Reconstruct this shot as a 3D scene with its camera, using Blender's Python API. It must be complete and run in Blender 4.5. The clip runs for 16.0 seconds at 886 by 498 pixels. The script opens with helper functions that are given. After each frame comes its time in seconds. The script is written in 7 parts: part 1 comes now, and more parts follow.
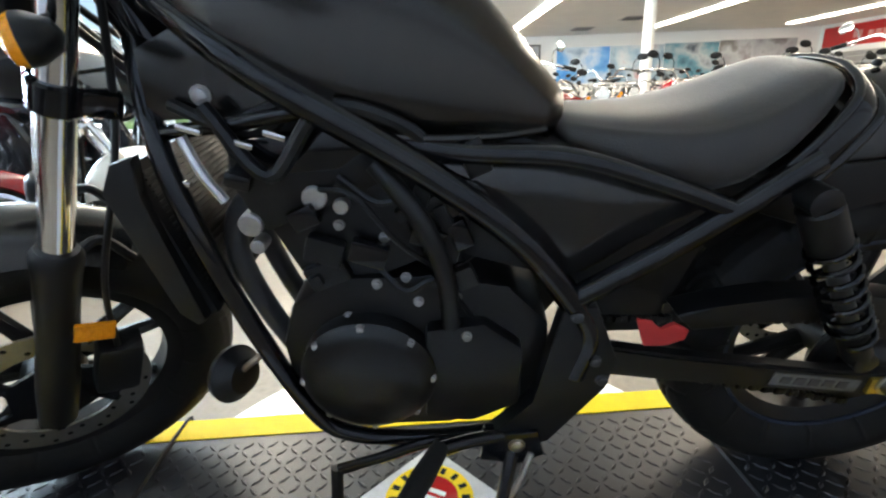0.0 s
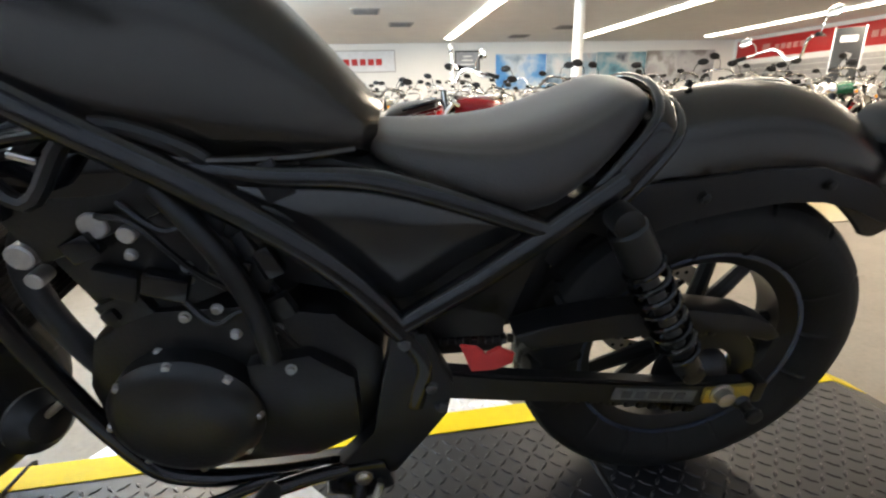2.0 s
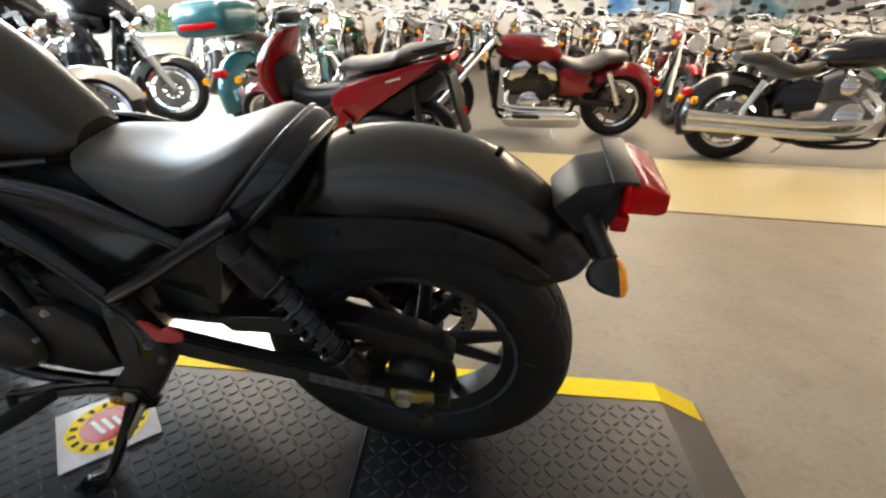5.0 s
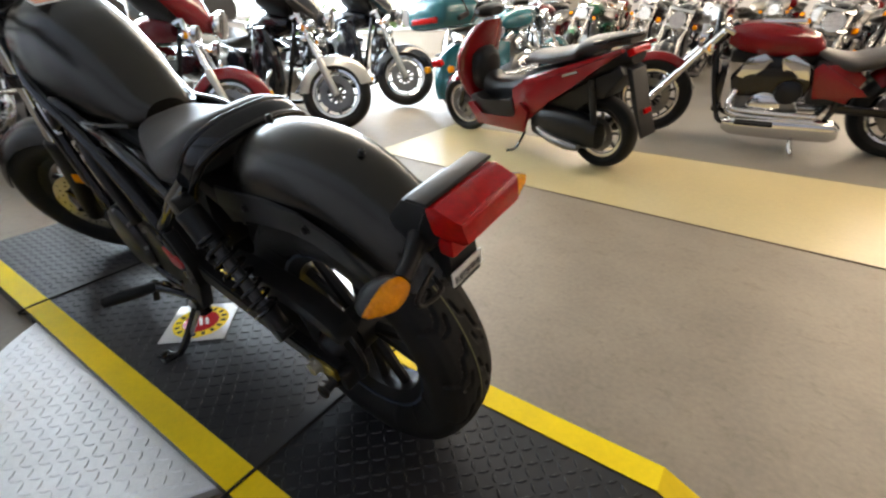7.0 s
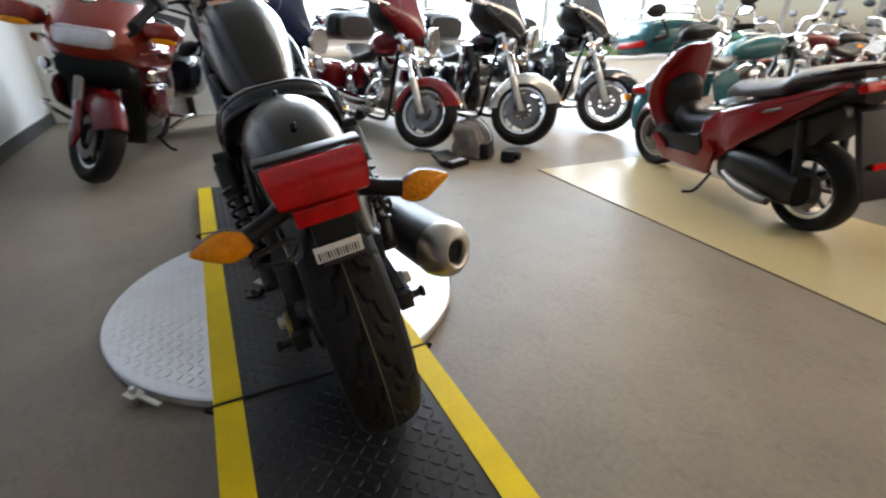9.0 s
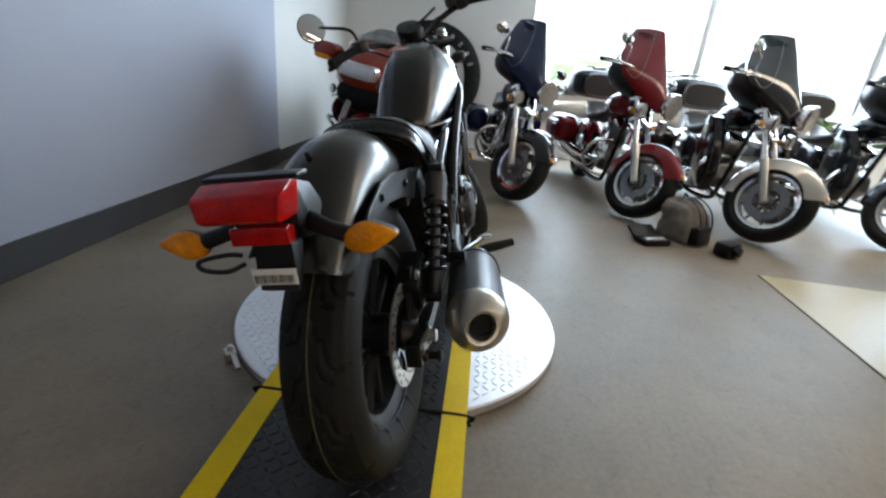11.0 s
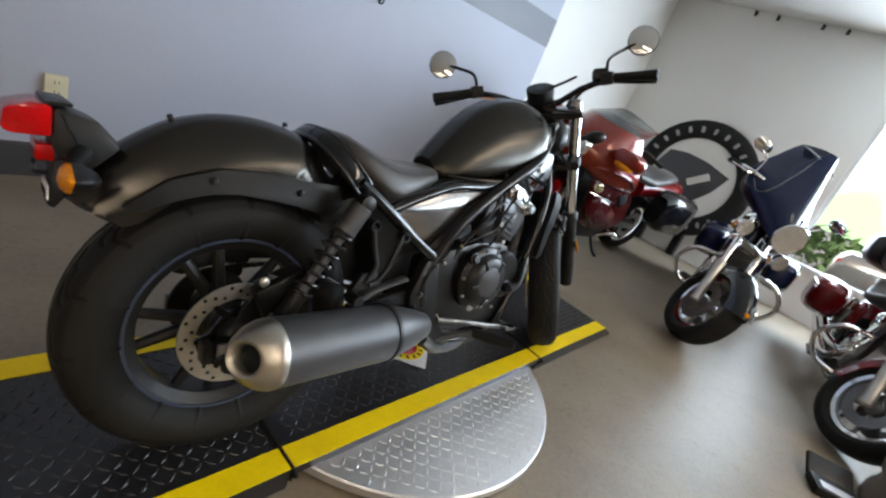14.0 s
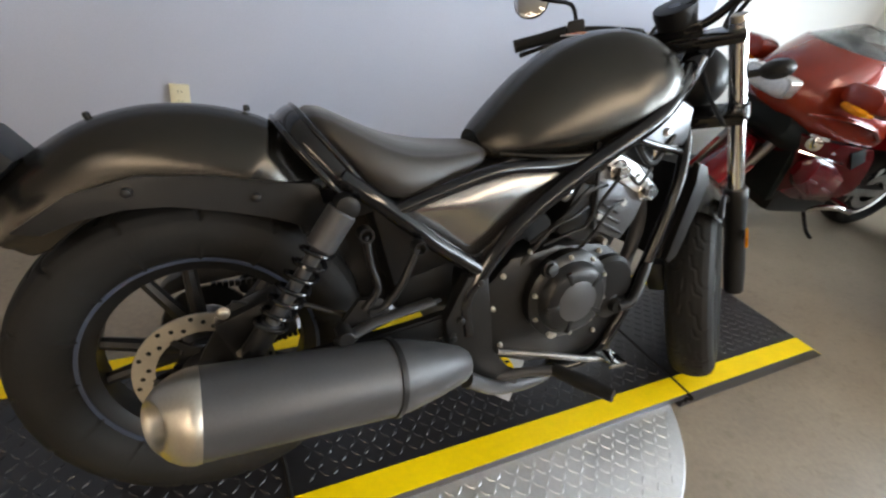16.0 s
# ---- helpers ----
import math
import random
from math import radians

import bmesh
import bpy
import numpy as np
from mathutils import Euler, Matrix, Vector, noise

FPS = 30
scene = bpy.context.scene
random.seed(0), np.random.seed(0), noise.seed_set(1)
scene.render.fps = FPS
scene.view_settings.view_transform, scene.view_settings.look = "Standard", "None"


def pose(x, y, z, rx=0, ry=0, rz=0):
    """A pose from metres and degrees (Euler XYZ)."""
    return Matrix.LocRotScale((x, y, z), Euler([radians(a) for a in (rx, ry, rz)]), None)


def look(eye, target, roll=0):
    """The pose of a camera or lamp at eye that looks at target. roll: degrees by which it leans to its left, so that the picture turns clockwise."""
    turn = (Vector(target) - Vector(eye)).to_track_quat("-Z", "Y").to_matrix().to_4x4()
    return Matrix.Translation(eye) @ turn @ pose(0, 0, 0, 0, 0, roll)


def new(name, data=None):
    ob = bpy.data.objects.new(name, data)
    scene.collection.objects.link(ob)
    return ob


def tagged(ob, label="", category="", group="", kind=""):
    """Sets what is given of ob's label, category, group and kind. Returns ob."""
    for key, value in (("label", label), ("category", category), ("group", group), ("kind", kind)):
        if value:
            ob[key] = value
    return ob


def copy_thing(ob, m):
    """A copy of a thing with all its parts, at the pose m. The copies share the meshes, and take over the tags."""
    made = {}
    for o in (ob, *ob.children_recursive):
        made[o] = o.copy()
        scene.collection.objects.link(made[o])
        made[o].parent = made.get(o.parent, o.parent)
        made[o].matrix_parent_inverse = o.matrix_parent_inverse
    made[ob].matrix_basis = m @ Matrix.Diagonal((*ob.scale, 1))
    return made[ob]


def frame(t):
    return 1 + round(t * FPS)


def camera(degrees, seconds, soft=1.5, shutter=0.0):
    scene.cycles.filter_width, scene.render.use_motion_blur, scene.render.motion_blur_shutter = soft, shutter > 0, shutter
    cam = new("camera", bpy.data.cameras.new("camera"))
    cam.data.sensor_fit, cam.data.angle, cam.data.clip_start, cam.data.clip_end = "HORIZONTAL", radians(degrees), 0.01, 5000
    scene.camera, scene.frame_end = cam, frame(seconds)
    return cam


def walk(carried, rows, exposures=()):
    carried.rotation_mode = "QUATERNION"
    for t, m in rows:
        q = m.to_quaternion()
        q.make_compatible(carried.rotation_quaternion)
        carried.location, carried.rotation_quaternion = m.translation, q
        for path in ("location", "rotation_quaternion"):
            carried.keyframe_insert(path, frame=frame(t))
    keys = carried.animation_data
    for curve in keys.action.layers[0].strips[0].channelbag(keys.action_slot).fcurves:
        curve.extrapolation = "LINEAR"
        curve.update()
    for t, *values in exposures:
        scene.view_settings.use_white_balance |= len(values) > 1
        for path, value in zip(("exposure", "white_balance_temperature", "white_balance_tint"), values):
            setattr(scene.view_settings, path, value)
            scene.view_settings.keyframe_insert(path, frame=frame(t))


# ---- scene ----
cam = camera(87.5, 16.0, soft=2.3, shutter=0.4)
PATH = [
    (0, (-0.755, -0.783, 0.827), (-0.681, 1.119, 0.211), -2.4),
    (0.5, (-0.711, -0.776, 0.823), (-0.606, 1.128, 0.221), -2.2),
    (1, (-0.674, -0.767, 0.82), (-0.508, 1.132, 0.214), -1.9),
    (1.5, (-0.628, -0.759, 0.823), (-0.388, 1.131, 0.216), -1.8),
    (2, (-0.57, -0.757, 0.838), (-0.281, 1.126, 0.228), -1.7),
    (2.5, (-0.504, -0.766, 0.863), (-0.209, 1.101, 0.207), -1.1),
    (3, (-0.43, -0.784, 0.896), (-0.136, 1.045, 0.142), 0.3),
    (3.2, (-0.392, -0.781, 0.91), (-0.092, 1.034, 0.127), 0.7),
    (5.3, (0.18, -0.829, 1.018), (-0.074, 0.922, 0.086), 2.1),
    (5.5, (0.236, -0.795, 1.02), (-0.125, 0.928, 0.07), 2.2),
    (6, (0.348, -0.729, 1.029), (-0.235, 0.919, 0.058), 1.5),
    (6.5, (0.484, -0.676, 1.038), (-0.326, 0.877, 0.073), -0.3),
    (7, (0.642, -0.625, 1.036), (-0.373, 0.81, 0.084), -0.9),
    (7.5, (0.722, -0.546, 1.018), (-0.447, 0.765, 0.062), -0.8),
    (8, (0.79, -0.442, 1.006), (-0.537, 0.726, 0.071), -0.2),
    (8.5, (0.86, -0.347, 0.981), (-0.609, 0.673, 0.086), -0.1),
    (9, (0.958, -0.249, 0.977), (-0.654, 0.562, 0.115), 0.4),
    (9.5, (0.988, -0.172, 0.963), (-0.743, 0.396, 0.14), 0.2),
    (10, (0.978, -0.062, 0.95), (-0.828, 0.252, 0.151), 0.6),
    (10.2, (0.971, -0.026, 0.95), (-0.851, 0.196, 0.156), 0.8),
    (12.3, (0.827, 0.579, 1.094), (-0.967, -0.019, 0.442), 16.2),
    (12.5, (0.793, 0.623, 1.096), (-0.981, -0.034, 0.446), 17.2),
    (13, (0.693, 0.762, 1.103), (-1.005, -0.059, 0.439), 19.6),
    (13.5, (0.603, 0.845, 1.113), (-0.999, -0.136, 0.426), 20.7),
    (14, (0.475, 0.87, 1.115), (-1.027, -0.238, 0.396), 21.8),
    (14.5, (0.331, 0.865, 1.126), (-1.087, -0.31, 0.347), 21.4),
    (15, (0.208, 0.844, 1.115), (-1.072, -0.415, 0.235), 19.1),
    (15.5, (0.071, 0.837, 1.124), (-0.987, -0.561, 0.162), 15.4),
    (16, (-0.025, 0.775, 1.115), (-0.916, -0.701, 0.102), 11.2),
]
walk(cam, [(t, look(eye, target, roll)) for t, eye, target, roll in PATH],
     [(0, 0.80, 6600, 10), (2.5, 0.62, 7050, 14), (5.5, 0.48, 7350, 15), (7.5, 0.12, 7200, 17), (9.5, -0.40, 6950, 18), (10, -0.60, 6850, 15), (12.5, -0.72, 6700, 14), (14.5, -0.24, 7250, 17), (16, 0.0, 7450, 17)])

# ---- light ----
world = bpy.data.worlds.new("sky")
scene.world = world
world.use_nodes = True
sky = world.node_tree.nodes.new("ShaderNodeTexSky")
sky.sky_type, sky.sun_disc = "NISHITA", False
sky.sun_elevation, sky.sun_rotation = radians(56), radians(105)
world.node_tree.links.new(sky.outputs[0], world.node_tree.nodes["Background"].inputs[0])
world.node_tree.nodes["Background"].inputs[1].default_value = 0.12

X_WIN, Y_WALL, Y_FAR, X_FAR, CEIL = -5.6, -1.72, 16.2, 13.4, 2.72
sun = new("sun", bpy.data.lights.new("sun", "SUN"))
sun.data.energy, sun.data.angle, sun.data.color = 5.0, radians(0.5), (1.0, 0.95, 0.88)
sun.matrix_world = look((4, 1, 14), (-5, 4, 0))


def area_lamp(name, m, sx, sy, watts, color):
    lamp = new(name, bpy.data.lights.new(name, "AREA"))
    lamp.data.shape, lamp.data.size, lamp.data.size_y = "RECTANGLE", sx, sy
    lamp.data.energy, lamp.data.color = watts, color
    lamp.matrix_world = m
    return lamp


area_lamp("window_light", look((X_WIN + 0.02, 4.2, 1.75), (0, 4.2, 1.2)), 7.0, 1.8, 1150, (0.62, 0.82, 1.0))


# ---- materials ----
def surf(name, color, rough=0.5, metal=0.0, var=0.12, scale=6.0, fine=90.0, bump=0.0, coat=0.0, emit=0.0,
         rough_var=0.1, spec=0.5):
    """A painted, moulded or metal surface with stains at one scale and grain at another."""
    m = bpy.data.materials.new(name)
    m.use_nodes = True
    nt = m.node_tree
    n, ln = nt.nodes, nt.links
    b = n["Principled BSDF"]
    b.inputs["Metallic"].default_value = metal
    b.inputs["Coat Weight"].default_value = coat
    b.inputs["Coat Roughness"].default_value = 0.06
    b.inputs["Specular IOR Level"].default_value = spec
    tc = n.new("ShaderNodeTexCoord")
    big, small = n.new("ShaderNodeTexNoise"), n.new("ShaderNodeTexNoise")
    big.inputs["Scale"].default_value, small.inputs["Scale"].default_value = scale, fine
    big.inputs["Detail"].default_value = 5.0
    for t in (big, small):
        ln.new(tc.outputs["Object"], t.inputs["Vector"])
    mix = n.new("ShaderNodeMix")
    mix.data_type = "FLOAT"
    mix.inputs[0].default_value = 0.4
    ln.new(big.outputs["Fac"], mix.inputs[2])
    ln.new(small.outputs["Fac"], mix.inputs[3])
    ramp = n.new("ShaderNodeValToRGB")
    c = np.array(color)
    ramp.color_ramp.elements[0].position, ramp.color_ramp.elements[1].position = 0.3, 0.7
    ramp.color_ramp.elements[0].color = (*(c * (1 - var)), 1)
    ramp.color_ramp.elements[1].color = (*np.minimum(c * (1 + var), 1), 1)
    ln.new(mix.outputs[0], ramp.inputs[0])
    ln.new(ramp.outputs[0], b.inputs["Base Color"])
    rm = n.new("ShaderNodeMapRange")
    rm.inputs[3].default_value = max(0.02, rough - rough_var * rough)
    rm.inputs[4].default_value = min(1.0, rough + rough_var * rough)
    ln.new(mix.outputs[0], rm.inputs[0])
    ln.new(rm.outputs[0], b.inputs["Roughness"])
    if bump:
        bp = n.new("ShaderNodeBump")
        bp.inputs["Strength"].default_value, bp.inputs["Distance"].default_value = bump, 0.002
        ln.new(small.outputs["Fac"], bp.inputs["Height"])
        ln.new(bp.outputs[0], b.inputs["Normal"])
    if emit:
        b.inputs["Emission Color"].default_value = (*color, 1)
        b.inputs["Emission Strength"].default_value = emit
    return m


def lens(name, color, rough=0.12, trans=0.6):
    """Tinted plastic of lamps."""
    m = surf(name, color, rough, var=0.30, scale=38, fine=150, coat=0.0, spec=0.35)
    m.node_tree.nodes["Principled BSDF"].inputs["Transmission Weight"].default_value = trans
    m.node_tree.nodes["Principled BSDF"].inputs["IOR"].default_value = 1.45
    return m


def scuffed(m, scale=11.0, depth=0.55, stretch=(1.0, 2.2, 1.0)):
    """Adds dull scuffs and dark specks of uneven shape to a floor."""
    n, ln = m.node_tree.nodes, m.node_tree.links
    b = n["Principled BSDF"]
    col, rgh = b.inputs["Base Color"].links[0].from_socket, b.inputs["Roughness"].links[0].from_socket
    tc, mp, tex, ramp, mix = n.new("ShaderNodeTexCoord"), n.new("ShaderNodeMapping"), n.new("ShaderNodeTexNoise"), n.new("ShaderNodeValToRGB"), n.new("ShaderNodeMix")
    mp.inputs["Scale"].default_value = stretch
    tex.inputs["Scale"].default_value, tex.inputs["Detail"].default_value, tex.inputs["Roughness"].default_value = scale, 9.0, 0.72
    tex.inputs["Distortion"].default_value = 0.8
    ramp.color_ramp.elements[0].position, ramp.color_ramp.elements[0].color = 0.54, (1, 1, 1, 1)
    ramp.color_ramp.elements[1].position, ramp.color_ramp.elements[1].color = 0.66, (depth, depth, depth * 0.95, 1)
    mix.data_type, mix.blend_type = "RGBA", "MULTIPLY"
    mix.inputs[0].default_value = 1.0
    add = n.new("ShaderNodeMath")
    add.operation, add.inputs[2].default_value = "MULTIPLY_ADD", 0.10
    add.inputs[1].default_value = 1.0
    inv = n.new("ShaderNodeMapRange")
    inv.inputs[3].default_value, inv.inputs[4].default_value = 0.14, 0.0
    ln.new(tc.outputs["Object"], mp.inputs[0])
    ln.new(mp.outputs[0], tex.inputs["Vector"])
    ln.new(tex.outputs["Fac"], ramp.inputs[0])
    ln.new(col, mix.inputs[6])
    ln.new(ramp.outputs[0], mix.inputs[7])
    ln.new(mix.outputs[2], b.inputs["Base Color"])
    ln.new(ramp.outputs[0], inv.inputs[0])
    ln.new(rgh, add.inputs[0])
    ln.new(inv.outputs[0], add.inputs[2])
    ln.new(add.outputs[0], b.inputs["Roughness"])
    return m


M_FLOOR = scuffed(surf("brown_floor", (0.235, 0.188, 0.138), 0.48, var=0.22, scale=3.4, fine=55, bump=0.12, rough_var=0.3), 15.0, 0.84, (1.0, 1.35, 1.0))
M_FLOOR2 = surf("grey_floor", (0.17, 0.150, 0.125), 0.46, var=0.24, scale=2.0, fine=38, bump=0.06, rough_var=0.25)
M_STRIP = surf("cream_floor", (0.50, 0.40, 0.205), 0.34, var=0.1, scale=1.6, fine=45, rough_var=0.3)
M_WALL = surf("blue_grey_paint", (0.385, 0.41, 0.49), 0.6, var=0.05, scale=1.2, fine=140, bump=0.12)
M_WALL_W = surf("white_paint", (0.70, 0.69, 0.66), 0.6, var=0.05, scale=1.2, fine=140, bump=0.12)
M_BAND = surf("grey_band", (0.16, 0.17, 0.20), 0.5, var=0.06)
M_SEAM = surf("brown_seam", (0.20, 0.15, 0.09), 0.5, var=0.3)
M_BASE = surf("dark_base", (0.045, 0.045, 0.05), 0.45, var=0.2)
M_CEIL = surf("ceiling_panels", (0.72, 0.70, 0.66), 0.85, var=0.06, scale=2, fine=160, bump=0.2)
M_MATT = surf("matt_grey_paint", (0.052, 0.048, 0.043), 0.23, metal=0.85, var=0.05, scale=4, fine=300, rough_var=0.1)
# cover finish in two tones: dark left, right paled for window reflection
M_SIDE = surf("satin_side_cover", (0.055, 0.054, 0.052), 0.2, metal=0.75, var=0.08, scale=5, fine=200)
M_SIDE_LIT = surf("window_lit_side_cover", (0.26, 0.25, 0.245), 0.22, metal=0.9, var=0.08, scale=5, fine=200)
# right head and gusset: window reflection put into a paler base colour
M_HEAD = surf("window_lit_head", (0.15, 0.155, 0.165), 0.3, metal=0.7, var=0.2, scale=12, fine=140)
M_BLACK = surf("black_plastic", (0.008, 0.008, 0.0085), 0.40, var=0.18, scale=12, fine=220, bump=0.05, spec=0.32)
M_SATIN = surf("satin_black", (0.007, 0.007, 0.008), 0.075, var=0.10, scale=9, fine=120, coat=0.0, spec=0.40, rough_var=0.05)
M_ENG = surf("black_engine_casting", (0.008, 0.008, 0.0085), 0.32, metal=0.0, var=0.25, scale=14, fine=160, bump=0.2, spec=0.35)
M_RUBBER = surf("tyre_rubber", (0.012, 0.0116, 0.0112), 0.62, var=0.3, scale=8, fine=120, bump=0.15, spec=0.2)
M_MAT = surf("black_rubber_plate", (0.014, 0.014, 0.016), 0.36, var=0.3, scale=7, fine=60, rough_var=0.3)
M_YEL = surf("yellow_tape", (0.88, 0.62, 0.004), 0.55, var=0.09, scale=9, fine=70, rough_var=0.2, spec=0.25)
M_ALU = surf("diamond_aluminium", (0.78, 0.78, 0.79), 0.42, metal=0.92, var=0.10, scale=7, fine=90, rough_var=0.2)
M_ALU_D = surf("dull_aluminium", (0.42, 0.41, 0.40), 0.42, metal=0.8, var=0.2, scale=8, fine=90)
M_STEEL = surf("brushed_steel", (0.55, 0.52, 0.46), 0.36, metal=1.0, var=0.12, scale=20, fine=200)
M_CAST_D = surf("dark_steel", (0.22, 0.215, 0.21), 0.3, metal=0.9, var=0.2, scale=14)
M_CHROME = surf("chrome", (0.75, 0.75, 0.75), 0.08, metal=1.0, var=0.04)
M_SEAT = surf("black_vinyl", (0.024, 0.0195, 0.016), 0.45, var=0.12, scale=10, fine=420, bump=0.25)
M_SEAT.node_tree.nodes["Principled BSDF"].inputs["Sheen Weight"].default_value = 0.12
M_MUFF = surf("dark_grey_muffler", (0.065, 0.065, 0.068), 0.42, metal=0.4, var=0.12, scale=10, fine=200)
M_RED_L = lens("red_lens", (0.62, 0.006, 0.007), 0.08, trans=0.25)
for rib_mat, rib_scale in ((M_RED_L, 150.0),):
    rn, rl = rib_mat.node_tree.nodes, rib_mat.node_tree.links
    rtc, rwave, rbump = rn.new("ShaderNodeTexCoord"), rn.new("ShaderNodeTexWave"), rn.new("ShaderNodeBump")
    rwave.bands_direction = "Y"
    rwave.inputs["Scale"].default_value, rwave.inputs["Distortion"].default_value = rib_scale, 0.4
    rbump.inputs["Strength"].default_value, rbump.inputs["Distance"].default_value = 0.10, 0.002
    rl.new(rtc.outputs["Object"], rwave.inputs["Vector"])
    rl.new(rwave.outputs["Fac"], rbump.inputs["Height"])
    rl.new(rbump.outputs[0], rn["Principled BSDF"].inputs["Normal"])
M_AMB_L = lens("amber_lens", (1.0, 0.29, 0.006), trans=0.05)
gn, gl = M_AMB_L.node_tree.nodes, M_AMB_L.node_tree.links
gtc, gcell, gbump = gn.new("ShaderNodeTexCoord"), gn.new("ShaderNodeTexVoronoi"), gn.new("ShaderNodeBump")
gcell.inputs["Scale"].default_value = 130.0
gbump.inputs["Strength"].default_value, gbump.inputs["Distance"].default_value = 0.7, 0.002
gl.new(gtc.outputs["Object"], gcell.inputs["Vector"])
gl.new(gcell.outputs["Distance"], gbump.inputs["Height"])
gl.new(gbump.outputs[0], gn["Principled BSDF"].inputs["Normal"])
M_CLEAR = lens("clear_lens", (0.85, 0.85, 0.83), 0.06, 0.95)
M_GOLD = surf("gold_adjuster", (0.55, 0.42, 0.10), 0.35, metal=0.8, var=0.15)
M_BLUE = surf("blue_film", (0.06, 0.16, 0.42), 0.35, var=0.15)
M_REDP = surf("red_plastic", (0.5, 0.03, 0.03), 0.45, var=0.1)
M_WHITE = surf("white_label", (0.75, 0.75, 0.73), 0.5, var=0.05)
M_INK = surf("black_ink", (0.005, 0.008, 0.008), 0.6, spec=0.2)
M_MIRROR = surf("mirror_glass", (0.85, 0.86, 0.86), 0.02, metal=1.0, var=0.01)


# ---- mesh helpers ----
def thing(name, label, category, m=None, group="", kind=""):
    ob = new(name)
    ob.empty_display_size = 0.1
    if m is not None:
        ob.matrix_world = m
    return tagged(ob, label, category, group, kind)


def mesh_of(name, bm, mat, smooth=True):
    me = bpy.data.meshes.new(name)
    bmesh.ops.recalc_face_normals(bm, faces=bm.faces)
    bm.to_mesh(me)
    bm.free()
    for m in mat if isinstance(mat, (list, tuple)) else (mat,):
        me.materials.append(m)
    if smooth:
        me.shade_smooth()
        me.set_sharp_from_angle(angle=radians(38))
    return me


def part(name, bm, mat, parent=None, label="", smooth=True):
    ob = new(name, mesh_of(name, bm, mat, smooth))
    ob.parent = parent
    return tagged(ob, label) if label else ob


def B():
    return bmesh.new()


def box(bm, c, s, m=None, bev=0.0):
    """A box at c of size s, turned by m about its centre, with bevelled edges."""
    before = set(bm.verts)
    r = bmesh.ops.create_cube(bm, size=1.0)
    t = Matrix.Translation(c) @ (m.to_4x4() if m is not None else Matrix.Identity(4)) @ Matrix.Diagonal((*s, 1))
    bmesh.ops.transform(bm, matrix=t, verts=r["verts"])
    if bev:
        edges = list({e for v in r["verts"] for e in v.link_edges})
        bmesh.ops.bevel(bm, geom=edges, offset=bev, segments=2, profile=0.6, affect="EDGES")
    return bm


def grid_rings(bm, rings, caps=True, closed=True):
    """Skins rings of equal length, end to end."""
    vs = [[bm.verts.new(p) for p in r] for r in rings]
    n = len(vs[0])
    for a, b in zip(vs, vs[1:]):
        for i in range(n if closed else n - 1):
            j = (i + 1) % n
            bm.faces.new((a[i], a[j], b[j], b[i]))
    if caps and closed:
        for r in (vs[0], vs[-1]):
            bm.faces.new(r)
    return bm


def smooth_path(pts, n=8):
    """Catmull-Rom through the points."""
    P = [Vector(p) for p in pts]
    if len(P) < 3:
        return P
    P = [2 * P[0] - P[1]] + P + [2 * P[-1] - P[-2]]
    out = []
    for i in range(1, len(P) - 2):
        a, b, c, d = P[i - 1:i + 3]
        for k in range(n):
            t = k / n
            out.append(0.5 * (2 * b + (c - a) * t + (2 * a - 5 * b + 4 * c - d) * t * t + (3 * b - a - 3 * c + d) * t ** 3))
    return out + [P[-2]]


def tube(bm, pts, r, seg=12, n=6, flat=1.0, smooth=True):
    """A round bar along a path; r: one radius, or one for each given point."""
    path = smooth_path(pts, n) if smooth and len(pts) > 2 else [Vector(p) for p in pts]
    radii = np.interp(np.linspace(0, 1, len(path)), np.linspace(0, 1, len(pts)), r) if isinstance(r, (list, tuple)) else [r] * len(path)
    radii = [float(v) for v in radii]
    rings, up = [], None
    for i, p in enumerate(path):
        d = (path[min(i + 1, len(path) - 1)] - path[max(i - 1, 0)]).normalized()
        if up is None:
            up = Vector((0, 1, 0)) if abs(d.y) < 0.9 else Vector((0, 0, 1))
        u = (up - d * up.dot(d)).normalized()
        v = d.cross(u)
        up = u
        rings.append([p + radii[i] * (math.cos(a) * u + flat * math.sin(a) * v) for a in np.linspace(0, 2 * math.pi, seg, endpoint=False)])
    return grid_rings(bm, rings)


def lathe(bm, prof, m=None, seg=32, closed=False):
    """Turns a profile of (along, radius) about the y axis; m places it."""
    m = m if m is not None else Matrix.Identity(4)
    rings = []
    for a in np.linspace(0, 2 * math.pi, seg, endpoint=False):
        rings.append([m @ Vector((r * math.sin(a), y, r * math.cos(a))) for y, r in prof])
    rings.append(rings[0])
    vs = [[bm.verts.new(p) for p in r] for r in rings[:-1]]
    k = len(prof)
    for i in range(seg):
        a, b = vs[i], vs[(i + 1) % seg]
        for j in range(k if closed else k - 1):
            q = (j + 1) % k
            bm.faces.new((a[j], a[q], b[q], b[j]))
    if not closed:
        for j in (0, k - 1):
            if prof[j][1] > 1e-6:
                bm.faces.new([vs[i][j] for i in range(seg)])
    bmesh.ops.remove_doubles(bm, verts=bm.verts, dist=1e-6)
    return bm


def turned(p, d):
    """The pose at p whose y axis points along d."""
    return Matrix.Translation(p) @ Vector(d).to_track_quat("Y", "Z").to_matrix().to_4x4()


def rod(bm, a, b, r, seg=16, bev=0.0):
    a, b = Vector(a), Vector(b)
    L = (b - a).length
    e = bev or min(r, L) * 0.12
    return lathe(bm, [(0, r - e), (e, r), (L - e, r), (L, r - e)], turned(a, b - a), seg)


